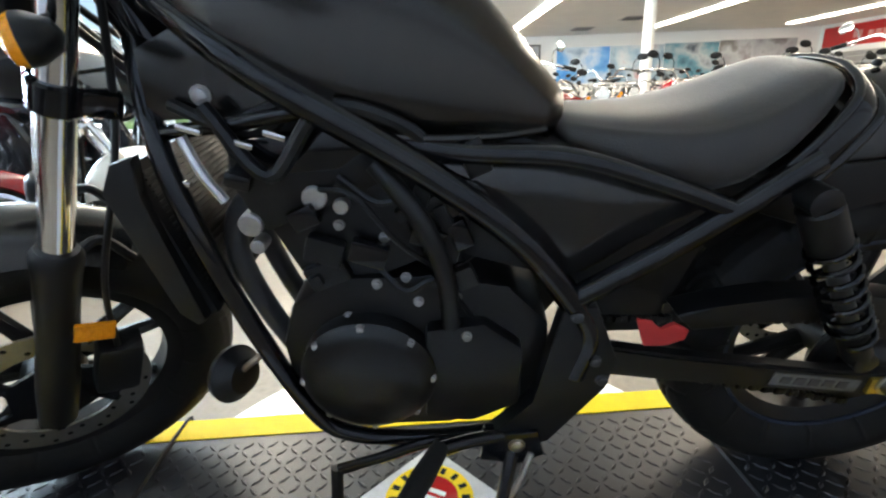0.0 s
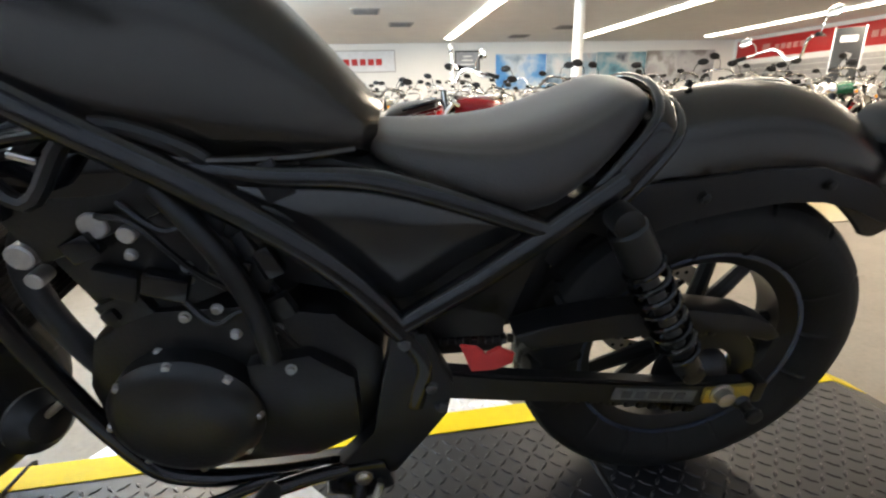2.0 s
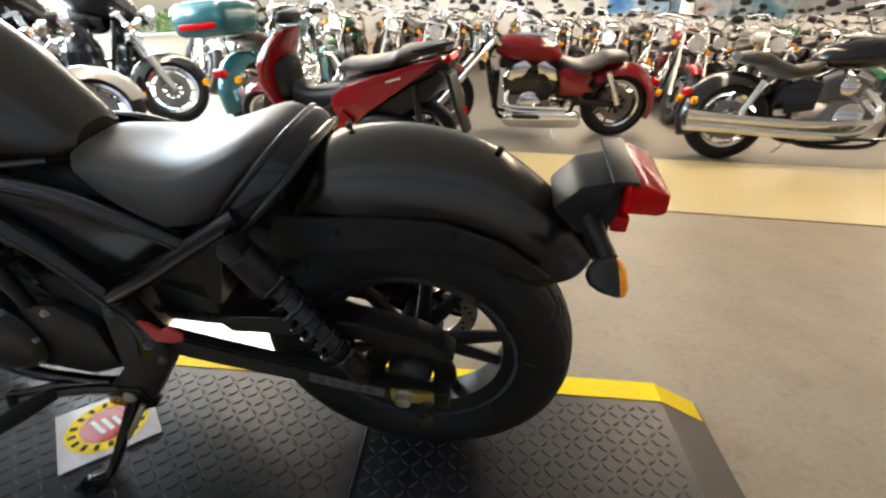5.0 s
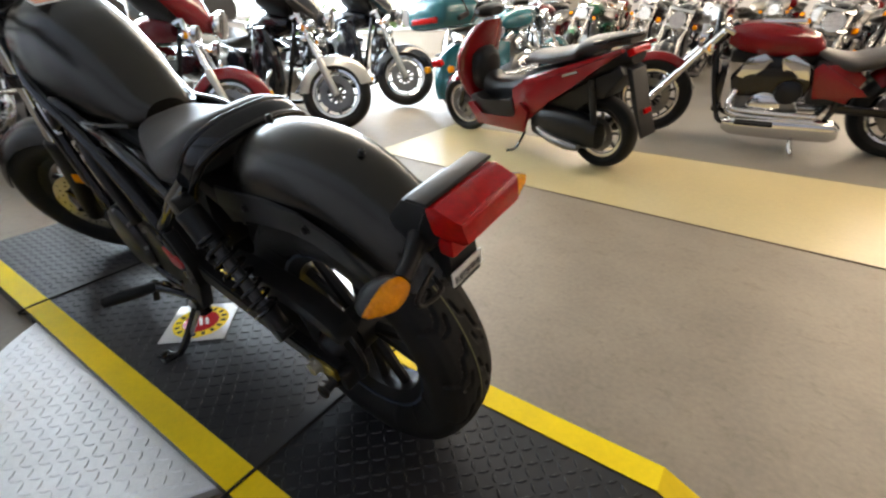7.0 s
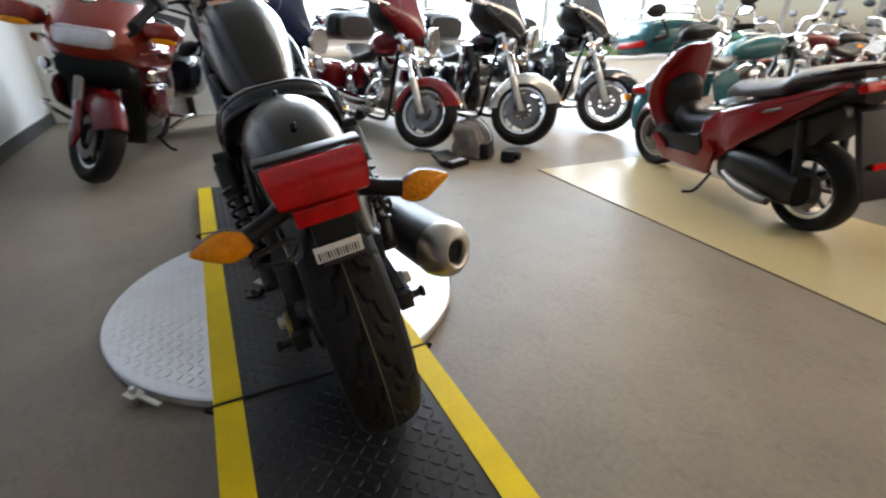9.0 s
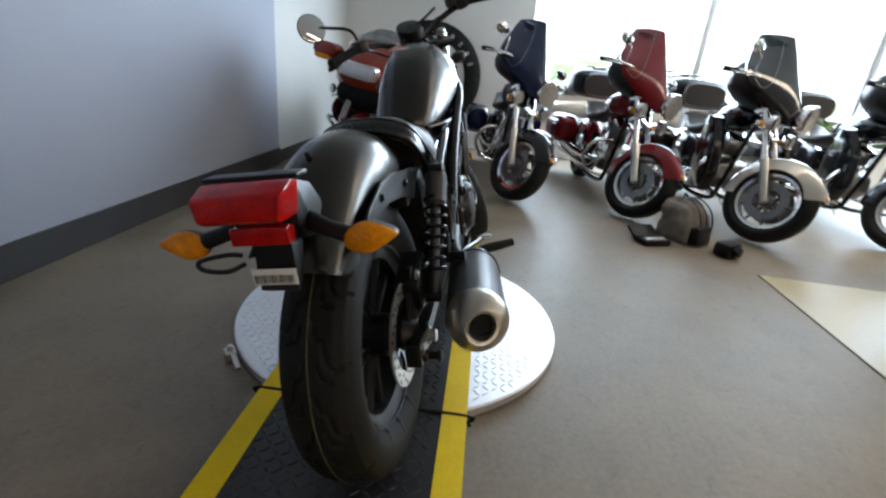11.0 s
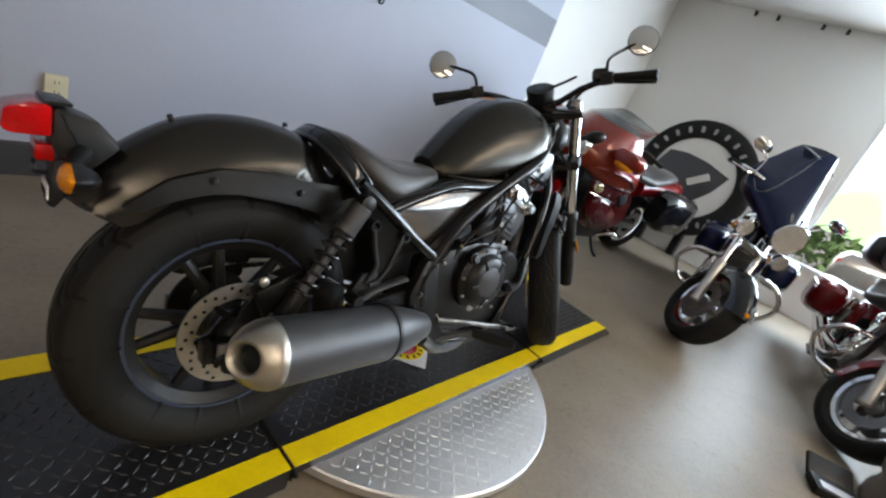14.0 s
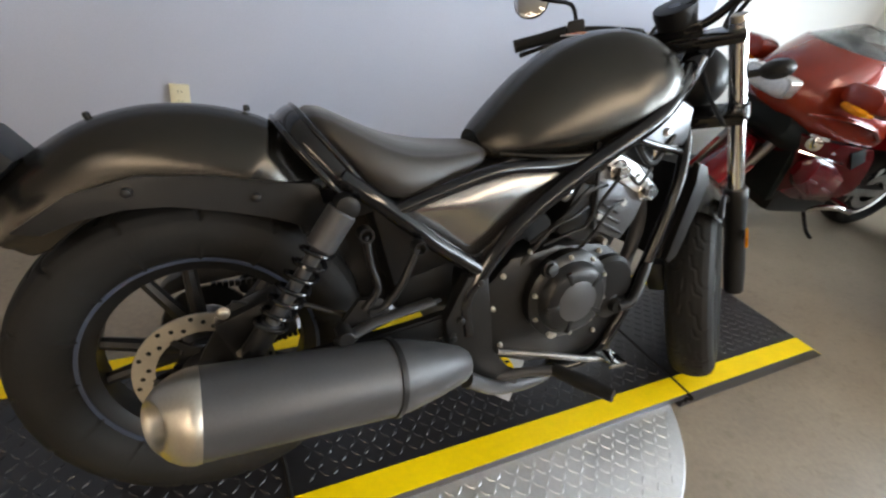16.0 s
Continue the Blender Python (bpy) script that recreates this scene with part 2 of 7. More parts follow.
def plate(bm, outline, y0, y1, bev=0.0):
    """A flat piece: an outline of (x, z), from y0 to y1."""
    rings = [[Vector((x, y, z)) for x, z in outline] for y in (y0, y1)]
    before = list(bm.edges)
    grid_rings(bm, rings)
    if bev:
        known = set(before)
        bmesh.ops.bevel(bm, geom=[e for e in bm.edges if e not in known], offset=bev, segments=2, profile=0.6, affect="EDGES")
    return bm


def oval(x, yc, zc, hy, hz, n=20, p=2.4):
    """A rounded ring in the plane x."""
    out = []
    for a in np.linspace(0, 2 * math.pi, n, endpoint=False):
        c, s = math.cos(a), math.sin(a)
        out.append(Vector((x, yc + hy * math.copysign(abs(c) ** (2 / p), c), zc + hz * math.copysign(abs(s) ** (2 / p), s))))
    return out


def pillow(outline, y, bulge, side, n=7):
    """A panel that swells outwards from its (x, z) outline."""
    cx, cz = (sum(p[i] for p in outline) / len(outline) for i in (0, 1))
    ring = smooth_path([(x, 0, z) for x, z in outline] + [(outline[0][0], 0, outline[0][1])], 4)[:-1]
    rings = [[Vector((p.x, y - side * 0.016, p.z)) for p in ring]]
    for k in np.linspace(1, 0.06, n):
        rings.append([Vector((cx + (p.x - cx) * k, y + side * bulge * (1 - k ** 2.2), cz + (p.z - cz) * k)) for p in ring])
    return grid_rings(B(), rings)


# ---- the room ----
def slab(name, lo, hi, mat, kind="structure", category="wall", label=""):
    bm = box(B(), [(a + b) / 2 for a, b in zip(lo, hi)], [b - a for a, b in zip(lo, hi)])
    ob = part(name, bm, mat, None, label, smooth=False)
    return tagged(ob, label, category, "", kind)


slab("floor", (X_WIN - 0.2, Y_WALL - 0.2, -0.2), (X_FAR, Y_FAR, 0), M_FLOOR, category="floor", label="worn brown showroom floor with a dull sheen")
slab("floor_panel", (-1.76, 2.99, 0.0), (X_FAR, Y_FAR, 0.004), M_FLOOR2, category="floor", label="grey-brown glossy floor under the rows of motorcycles")
bm = plate(B(), [(-1.81, 1.955), (X_FAR, 1.25), (X_FAR, 2.99), (-1.76, 2.99)], 0.0, 0.005)
bmesh.ops.transform(bm, matrix=Matrix(((1, 0, 0, 0), (0, 0, 1, 0), (0, 1, 0, 0), (0, 0, 0, 1))), verts=bm.verts)
tagged(part("floor_strip", bm, M_STRIP, None, smooth=False), "cream glossy floor strip between two brown floors", "floor", "", "structure")
for a, b in (((-1.81, 1.955), (X_FAR, 1.25)), ((-1.76, 2.99), (X_FAR, 2.99)), ((-1.81, 1.955), (-1.76, 2.99))):
    d = Vector((b[0] - a[0], b[1] - a[1], 0))
    bm = box(B(), ((a[0] + b[0]) / 2, (a[1] + b[1]) / 2, 0.0028), (d.length, 0.007, 0.0056), Matrix.Rotation(math.atan2(d.y, d.x), 4, "Z"))
    tagged(part("trim", bm, M_SEAM, None, smooth=False), "thin brown seam along the cream floor strip", "trim", "", "structure")
slab("wall_south", (-3.35, Y_WALL - 0.2, 0), (X_FAR, Y_WALL, CEIL), M_WALL, label="blue-grey painted showroom wall")
slab("wall_south_white", (X_WIN - 0.2, Y_WALL - 0.2, 0), (-3.35, Y_WALL - 0.03, CEIL), M_WALL_W, label="white painted wall beside the window corner")
slab("wall_band", (-3.35, Y_WALL, 1.51), (X_FAR, Y_WALL + 0.003, 1.74), M_BAND, label="dark grey painted band on the wall")
slab("baseboard", (-3.35, Y_WALL, 0), (X_FAR, Y_WALL + 0.012, 0.155), M_BASE, category="baseboard", label="dark rubber baseboard")
slab("baseboard_white_wall", (X_WIN, Y_WALL - 0.03, 0), (-3.35, Y_WALL - 0.018, 0.12), M_BASE, category="baseboard", label="dark rubber baseboard")
slab("wall_north", (X_WIN - 0.2, Y_FAR, 0), (X_FAR, Y_FAR + 0.2, CEIL), M_WALL_W, label="white painted far wall of the showroom")
slab("wall_east", (X_FAR, Y_WALL - 0.2, 0), (X_FAR + 0.2, Y_FAR + 0.2, CEIL), M_WALL_W, label="white painted end wall")
slab("ceiling", (X_WIN - 0.2, Y_WALL - 0.2, CEIL), (X_FAR + 0.2, Y_FAR + 0.2, CEIL + 0.2), M_CEIL, category="ceiling", label="white panel ceiling")
W0, W1, SILL, HEAD = 0.62, 15.2, 0.50, 2.70
slab("wall_west", (X_WIN - 0.2, Y_WALL - 0.2, 0), (X_WIN, W0, CEIL), M_WALL_W, label="white painted wall beside the windows")
slab("wall_west_sill", (X_WIN - 0.2, W0, 0), (X_WIN, W1, SILL), M_WALL_W, label="white wall under the windows")
slab("wall_west_head", (X_WIN - 0.2, W0, HEAD), (X_WIN, W1, CEIL), M_WALL_W, label="white wall over the windows")
slab("wall_west_end", (X_WIN - 0.2, W1, 0), (X_WIN, Y_FAR, CEIL), M_WALL_W, label="white painted wall past the windows")

# ---- the display platform ----
H = 0.07
PX0, PX1 = -1.386, -0.134          # joints of the middle plate
PYL, PYR, TAPE = -0.374, 0.238, 0.072
PXC, PYC = (PX0 + PX1) / 2, (PYL + PYR) / 2


def treads(bm_pts, zed, L=0.030, W=0.0088, T=0.0025):
    """Raised lozenges at (x, y, turn): one mesh."""
    vs, fs = [], []
    for x, y, a in bm_pts:
        c, s = math.cos(a), math.sin(a)
        k = len(vs)
        for u, v, z in ((L / 2, 0, 0), (0, W / 2, 0), (-L / 2, 0, 0), (0, -W / 2, 0), (L * 0.3, 0, T), (0, W * 0.22, T), (-L * 0.3, 0, T), (0, -W * 0.22, T)):
            vs.append((x + u * c - v * s, y + u * s + v * c, zed(x, y) + z))
        for i in range(4):
            j = (i + 1) % 4
            fs.append((k + i, k + j, k + 4 + j, k + 4 + i))
        fs.append((k + 4, k + 5, k + 6, k + 7))
    me = bpy.data.meshes.new("tread")
    me.from_pydata(vs, [], fs)
    return me


def tread_points(x0, x1, y0, y1, step=0.028, keep=None):
    out = []
    for i in range(int((x1 - x0) / step)):
        for j in range(int((y1 - y0) / step)):
            x, y = x0 + (i + 0.5) * step, y0 + (j + 0.5) * step
            if keep is None or keep(x, y):
                out.append((x, y, radians(45 if (i + j) % 2 else -45)))
    return out


def platform_piece(name, x0, x1, ramp, label):
    """One plate of the runway. ramp: 0 none, -1 slopes down at x0, 1 at x1."""
    ob = thing(name, label, "platform", group="plates of the display runway")
    slope = 0.135

    def top(x, y=0):
        if ramp > 0:
            return H * min(1, max(0.09, (x1 - x) / slope))
        if ramp < 0:
            return H * min(1, max(0.09, (x - x0) / slope))
        return H
    xs = [x0, x0 + slope, x1] if ramp < 0 else [x0, x1 - slope, x1] if ramp > 0 else [x0, x1]
    base = 0.042 if ramp == 0 else 0.0
    outline = [(x, top(x)) for x in xs] + [(x, base) for x in (x1, x0)]
    g = 0.004
    outline = [(x + (g if x == x0 and not ramp < 0 else -g if x == x1 and not ramp > 0 else 0), z) for x, z in outline]
    part("plate", plate(B(), outline, PYL, PYR), M_MAT, ob, "black rubber plate with diamond tread", smooth=False)
    for y0, y1 in ((PYL, PYL + TAPE), (PYR - TAPE, PYR)):
        rings = []
        for x in xs:
            xx = min(max(x, x0 + g + 0.001), x1 - g - 0.001)
            rings.append([(xx, y0, top(x) + 0.001), (xx, y1, top(x) + 0.001), (xx, y1, top(x) + 0.003), (xx, y0, top(x) + 0.003)])
        part("yellow_tape", grid_rings(B(), rings), M_YEL, ob, "yellow safety edge tape", smooth=False)
    lo, hi = (x0 + slope if ramp < 0 else x0), (x1 - slope if ramp > 0 else x1)
    pts = tread_points(lo + 0.01, hi - 0.01, PYL + TAPE, PYR - TAPE)
    me = treads(pts, lambda x, y: H)
    me.materials.append(M_MAT)
    t = new("tread", me)
    t.parent = ob
    tagged(t, kind="stuff")
    return ob


platform_piece("runway_plate", PX0, PX1, 0, "black rubber tread plate with yellow edges on a turntable")
platform_piece("ramp_plate", PX1, PX1 + 0.92, 1, "black rubber end plate with yellow edges and a sloped end")
platform_piece("ramp_plate", PX0 - 0.91, PX0, -1, "black rubber end plate with yellow edges and a sloped end")

for x in (PX0, PX1):
    sp = thing("joint_cord", "thin black rubber cord lying in the joint of the plates", "cord", group="cords in the runway joints")
    part("cord", tube(B(), [(x, PYL - 0.004, 0.050), (x, PYL + 0.004, H + 0.001), (x + 0.002, (PYL + PYR) / 2, H), (x, PYR - 0.004, H + 0.001), (x + 0.003, PYR + 0.005, 0.052), (x + 0.010, PYR + 0.012, 0.044)], 0.0052, 8), M_RUBBER, sp)

disc = thing("turntable", "round aluminium diamond-plate turntable under the runway", "turntable")
DR = 0.640
part("disc", lathe(B(), [(0.006, DR - 0.01), (0.012, DR), (0.036, DR), (0.041, DR - 0.006)], Matrix.Translation((PXC, PYC, 0)) @ pose(0, 0, 0, 90, 0, 0), 96), M_ALU, disc)
me = treads(tread_points(PXC - DR, PXC + DR, PYC - DR, PYC + DR, 0.029,
            lambda x, y: math.hypot(x - PXC, y - PYC) < DR - 0.025 and not PYL - 0.01 < y < PYR + 0.01), lambda x, y: 0.041, 0.030, 0.0090, 0.0024)
me.materials.append(M_ALU)
t = new("tread", me)
t.parent = disc
tagged(t, kind="stuff")

# ---- the motorcycle on the platform ----
BIKE = Matrix.Translation((0, 0.035, H)) @ pose(0, 0, 0, 0, 0, -3.5) @ pose(0, 0, 0, 11, 0, 0)
bike = thing("motorcycle", "matt grey bobber motorcycle leaning on its side stand on the runway", "motorcycle", BIKE)


def tread_tyre(R, w, rim, n=15, turn=1, deep=0.0055):
    """A tyre whose tread is cut by bent grooves on both sides of a plain centre rib."""
    h = R - rim
    half = [(0.30, 0.0), (0.40, 0.10 * h), (0.485, 0.35 * h), (0.50, 0.52 * h), (0.47, 0.70 * h), (0.40, 0.85 * h), (0.28, 0.94 * h), (0.14, 0.985 * h), (0.0, h)]
    us = [-0.26] + [-a for a, _ in half[:4]] + list(np.linspace(-0.488, 0.488, 61)) + [a for a, _ in half[3::-1]] + [0.26]
    crown_u, crown_h = [a for a, _ in half[:2:-1]], [b for _, b in half[:2:-1]]
    rs = [rim + 0.004] + [rim + b for _, b in half[:4]] + [rim + float(np.interp(abs(u), crown_u, crown_h)) for u in np.linspace(-0.488, 0.488, 61)] + [rim + b for _, b in half[3::-1]] + [rim + 0.004]
    na = 600
    A = np.linspace(0, 2 * math.pi, na, endpoint=False)
    S, U = np.meshgrid(A * R, np.array(us) * w, indexing="ij")
    pitch = 2 * math.pi * R / n
    cut = np.zeros_like(S)
    for side in (-1, 1):
        line = [(0.000, 0.050), (0.030, 0.085), (0.036, 0.175), (0.074, 0.215), (0.088, 0.300), (0.080, 0.430)]
        short = [(0.078, 0.110), (0.104, 0.150), (0.110, 0.260)]
        for chain in (line, short):
            for (s0, u0), (s1, u1) in zip(chain, chain[1:]):
                ax, ay, bx, by = turn * s0, u0 * w * side, turn * s1, u1 * w * side
                ps = np.mod(S - (0.5 * pitch if side > 0 else 0.0) - ax + pitch / 2, pitch) - pitch / 2
                dx, dy = bx - ax, by - ay
                f = np.clip((ps * dx + (U - ay) * dy) / (dx * dx + dy * dy), 0, 1)
                d = np.hypot(ps - f * dx, U - ay - f * dy)
                cut = np.maximum(cut, np.clip((0.0046 - d) / 0.0022, 0, 1))
    body = np.array(rs)[None, :] - deep * cut
    vs = np.stack([body * np.sin(A)[:, None], U, body * np.cos(A)[:, None]], axis=-1).reshape(-1, 3)
    k = len(us)
    i, j = np.meshgrid(np.arange(na), np.arange(k), indexing="ij")
    i2, j2 = (i + 1) % na, (j + 1) % k
    fs = np.stack([i * k + j, i * k + j2, i2 * k + j2, i2 * k + j], axis=-1).reshape(-1, 4)
    me = bpy.data.meshes.new("tyre")
    me.from_pydata(vs.tolist(), [], fs.tolist())
    me.materials.append(M_RUBBER)
    me.shade_smooth()
    me.set_sharp_from_angle(angle=radians(50))
    return me


def spokes(bm, n, r0, r1, w0, w1, t, fork=0.16):
    """Cast Y spokes in the wheel's plane."""
    for i in range(n):
        a = 2 * math.pi * i / n
        for s in (-1, 1):
            p = [Vector((r0 * math.sin(a + s * 0.10), 0, r0 * math.cos(a + s * 0.10))), Vector((r1 * math.sin(a + s * fork), 0, r1 * math.cos(a + s * fork)))]
            tube(bm, p, [w0, w1], 8, flat=1.0)
    return bm


def wheel(parent, name, c, R, w, rim, spin=0.0, m=None, deep=0.0055):
    ob = new(name)
    ob.parent = parent
    ob.matrix_basis = (m if m is not None else Matrix.Translation(c)) @ pose(0, 0, 0, 0, spin, 0)
    ty = new("tyre", tread_tyre(R, w, rim, deep=deep))
    ty.parent = ob
    tagged(ty, "black rubber tyre with bent tread grooves")
    bm = lathe(B(), [(-0.30 * w, rim - 0.004), (-0.33 * w, rim + 0.010), (-0.29 * w, rim + 0.012), (-0.22 * w, rim - 0.012), (0.22 * w, rim - 0.012),
                     (0.29 * w, rim + 0.012), (0.33 * w, rim + 0.010), (0.30 * w, rim - 0.004), (0.2 * w, rim - 0.028), (-0.2 * w, rim - 0.028)], None, 64, closed=True)
    spokes(bm, 5, 0.045, rim - 0.02, 0.017, 0.012, 0.02, 0.22)
    lathe(bm, [(-0.055, 0.036), (-0.05, 0.05), (0.05, 0.05), (0.055, 0.036)], None, 24)
    part("rim", bm, M_BLACK, ob, "black cast rim with split spokes")
    return ob


def brake_disc(parent, y, r, name="brake_disc"):
    bm = B()
    lathe(bm, [(y - 0.0022, r * 0.70), (y - 0.0022, r), (y + 0.0022, r), (y + 0.0022, r * 0.70)], None, 48, closed=True)
    d = part(name, bm, M_STEEL, parent, "drilled steel brake disc")
    bm = B()
    for i in range(36):
        a = 2 * math.pi * i / 36
        rr = r * (0.78 + 0.15 * (i % 3) / 2)
        rod(bm, (rr * math.sin(a), y - 0.003, rr * math.cos(a)), (rr * math.sin(a), y + 0.003, rr * math.cos(a)), 0.0045, 8)
    tagged(part("drilled_hole", bm, M_INK, d), kind="stuff")
    star = []
    for i in range(6):
        a = 2 * math.pi * i / 6
        star += [(q * r * math.sin(a + b), q * r * math.cos(a + b)) for b, q in ((0.0, 0.48), (0.22, 0.73), (0.34, 0.73), (0.30, 0.48))]
    bm = plate(B(), star, y - 0.004, y + 0.004)
    part("disc_carrier", bm, M_SATIN, parent)


def bolts(parent, pts, r=0.006, y=(0, 0.01), mat=None, name="bolt"):
    """Hexagon-headed bolts that point along y, each an object."""
    me = None
    for x, yy, z, s in pts:
        if me is None:
            bm = lathe(B(), [(0, r * 1.35), (0.002, r * 1.35), (0.002, r), (0.007, r), (0.008, r * 0.8)], None, 10)
            me = mesh_of(name, bm, mat or M_STEEL)
        ob = new(name, me)
        ob.parent = parent
        ob.matrix_basis = pose(x, yy, z, 0, 0, 0 if s > 0 else 180)


# rear wheel
RW = wheel(bike, "rear_wheel", (0, 0, 0.322), 0.322, 0.152, 0.212, 20)
brake_disc(RW, 0.088, 0.122)
bm = lathe(B(), [(-0.094, 0.05), (-0.094, 0.092), (-0.088, 0.095), (-0.084, 0.092), (-0.084, 0.05)], None, 40, closed=True)
part("sprocket", bm, M_ENG, RW)
part("hub", lathe(B(), [(-0.12, 0.02), (-0.115, 0.03), (-0.09, 0.045), (0.09, 0.045), (0.115, 0.03), (0.12, 0.02)], None, 24), M_ENG, RW)
bm = lathe(B(), [(-0.050, 0.207), (-0.051, 0.214), (-0.048, 0.214), (-0.047, 0.207)], None, 64, closed=True)
lathe(bm, [(0.050, 0.207), (0.051, 0.214), (0.048, 0.214), (0.047, 0.207)], None, 64, closed=True)
part("rim_stripe", bm, surf("slate_blue_rim_edge", (0.07, 0.09, 0.14), 0.35, metal=0.6), RW, "slate blue rim edge")
part("centre_line", lathe(B(), [(-0.0012, 0.3215), (-0.0012, 0.3226), (0.0012, 0.3226), (0.0012, 0.3215)], None, 96, closed=True), surf("tyre_mark", (0.13, 0.13, 0.06), 0.6), RW, "faint yellow line round the tyre")

# tank
TANK = [(-0.538, 0.778, 0.750, 0.050), (-0.556, 0.800, 0.744, 0.074), (-0.60, 0.852, 0.743, 0.092), (-0.65, 0.906, 0.746, 0.105), (-0.72, 0.962, 0.752, 0.118),
        (-0.79, 0.998, 0.764, 0.129), (-0.84, 1.013, 0.778, 0.136), (-0.88, 1.020, 0.795, 0.142), (-0.94, 1.017, 0.834, 0.144), (-0.99, 1.000, 0.866, 0.128), (-1.035, 0.968, 0.891, 0.096), (-1.064, 0.935, 0.902, 0.066), (-1.074, 0.915, 0.902, 0.045)]
rings = []
for x, zt, zb, hw in TANK:
    zb -= 0.024 * min(1.0, max(0.0, (x + 0.97) / 0.15))
    ring = []
    for a in np.linspace(0, 2 * math.pi, 36, endpoint=False):
        c, s = math.cos(a), math.sin(a)
        z = (zt + zb) / 2 + (zt - zb) / 2 * math.copysign(abs(s) ** (0.75 if s > 0 else 0.42), s)
        v = (z - zb) / (zt - zb)
        y = hw * math.copysign(abs(c) ** 0.52, c) * (1.0 - 0.38 * v * v + 0.06 * math.sin(math.pi * v))
        ring.append(Vector((x - 0.012 * (1 - v), y, z)))
    rings.append(ring)
fine = []
for i in range(len(rings) - 1):
    for k in range(3):
        t = k / 3
        fine.append([a.lerp(b, t) for a, b in zip(rings[i], rings[i + 1])])
fine.append(rings[-1])
bm = grid_rings(B(), fine)
for _ in range(1):
    bmesh.ops.smooth_vert(bm, verts=bm.verts, factor=0.5, use_axis_x=True, use_axis_y=True, use_axis_z=True)
tank = part("fuel_tank", bm, M_MATT, bike, "matt dark grey steel fuel tank")
bm = B()
for s in (-1, 1):
    tube(bm, [(-0.575, s * 0.082, 0.742), (-0.66, s * 0.118, 0.745), (-0.78, s * 0.134, 0.756), (-0.89, s * 0.137, 0.80), (-0.97, s * 0.118, 0.86), (-1.05, s * 0.075, 0.905)], 0.006, 8)
part("tank_seam", bm, M_MATT, tank)
bm = B()
box(bm, (-0.815, -0.035, 1.0020), (0.055, 0.075, 0.002), pose(0, 0, 0, 0, 13, 0), 0.0005)
lab = part("warning_label", bm, M_WHITE, tank, "small white and orange warning label")
bm = B()
for k in range(3):
    box(bm, (-0.832 + 0.015 * k, -0.035, 1.0080 - 0.0035 * k), (0.007, 0.066, 0.0012), pose(0, 0, 0, 0, 13, 0))
part("label_bar", bm, surf("orange_print", (0.8, 0.28, 0.12), 0.5), lab)
bm = lathe(B(), [(0, 0.034), (0.006, 0.036), (0.012, 0.032), (0.013, 0.01)], turned((-0.925, 0, 1.012), (0.02, 0, 1)), 28)
part("fuel_cap", bm, M_SATIN, tank)

# seat
SEAT = [(-0.562, 0.752, 0.728, 0.050), (-0.54, 0.757, 0.712, 0.085), (-0.49, 0.757, 0.690, 0.110), (-0.43, 0.760, 0.664, 0.131), (-0.37, 0.768, 0.644, 0.146),
        (-0.32, 0.781, 0.655, 0.147), (-0.27, 0.797, 0.690, 0.137), (-0.225, 0.811, 0.735, 0.115), (-0.197, 0.808, 0.765, 0.090), (-0.182, 0.794, 0.775, 0.06)]
rings = []
for x, zt, zb, hw in SEAT:
    ring = []
    for a in np.linspace(0, 2 * math.pi, 32, endpoint=False):
        c, s = math.cos(a), math.sin(a)
        v = 0.5 + 0.5 * math.copysign(abs(s) ** 0.7, s)
        z = zb + (zt - zb) * v
        y = hw * math.copysign(abs(c) ** 0.6, c) * (1 - 0.22 * v ** 2)
        dish = 0.012 * (1 - (y / hw) ** 2) * max(0, math.sin((x + 0.56) / 0.38 * math.pi)) * (v > 0.8)
        ring.append(Vector((x, y, z - dish)))
    rings.append(ring)
bm = grid_rings(B(), rings)
bmesh.ops.subdivide_edges(bm, edges=bm.edges, cuts=1, use_grid_fill=True)
bmesh.ops.smooth_vert(bm, verts=bm.verts, factor=0.5, use_axis_x=True, use_axis_y=True, use_axis_z=True)
seat = part("seat", bm, M_SEAT, bike, "black vinyl solo seat")

# rear fender
FEN = [(-0.215, 0.690, 0.090), (-0.175, 0.745, 0.095), (-0.13, 0.779, 0.098), (-0.06, 0.796, 0.098), (0.01, 0.799, 0.097), (0.08, 0.789, 0.094), (0.15, 0.763, 0.090),
       (0.21, 0.722, 0.088), (0.262, 0.675, 0.085), (0.302, 0.628, 0.080), (0.312, 0.612, 0.077)]
pts = smooth_path([(x, 0, z) for x, z, _ in FEN], 4)
hw = np.interp(np.linspace(0, 1, len(pts)), np.linspace(0, 1, len(FEN)), [h for *_, h in FEN])
rings = []
for i, p in enumerate(pts):
    d = (pts[min(i + 1, len(pts) - 1)] - pts[max(i - 1, 0)]).normalized()
    inn = Vector((d.z, 0, -d.x))
    f = i / (len(pts) - 1)
    depth = np.interp(f, [0, 0.15, 0.5, 0.85, 1], [0.115, 0.125, 0.125, 0.112, 0.070])
    ring = []
    for off in (0.0, 0.004):
        arc = []
        for a in np.linspace(-1, 1, 21):
            th = min(abs(a) / 0.80, 1.0) * radians(84)
            y = math.copysign(math.sin(th) / math.sin(radians(84)), a) * (hw[i] - off)
            dn = off + depth * (0.70 * (1 - math.cos(th)) / (1 - math.cos(radians(84))) + 0.30 * max(0.0, (abs(a) - 0.80) / 0.20))
            arc.append(p + inn * dn + Vector((0, y, 0)))
        ring += arc if off == 0 else arc[::-1]
    rings.append(ring)
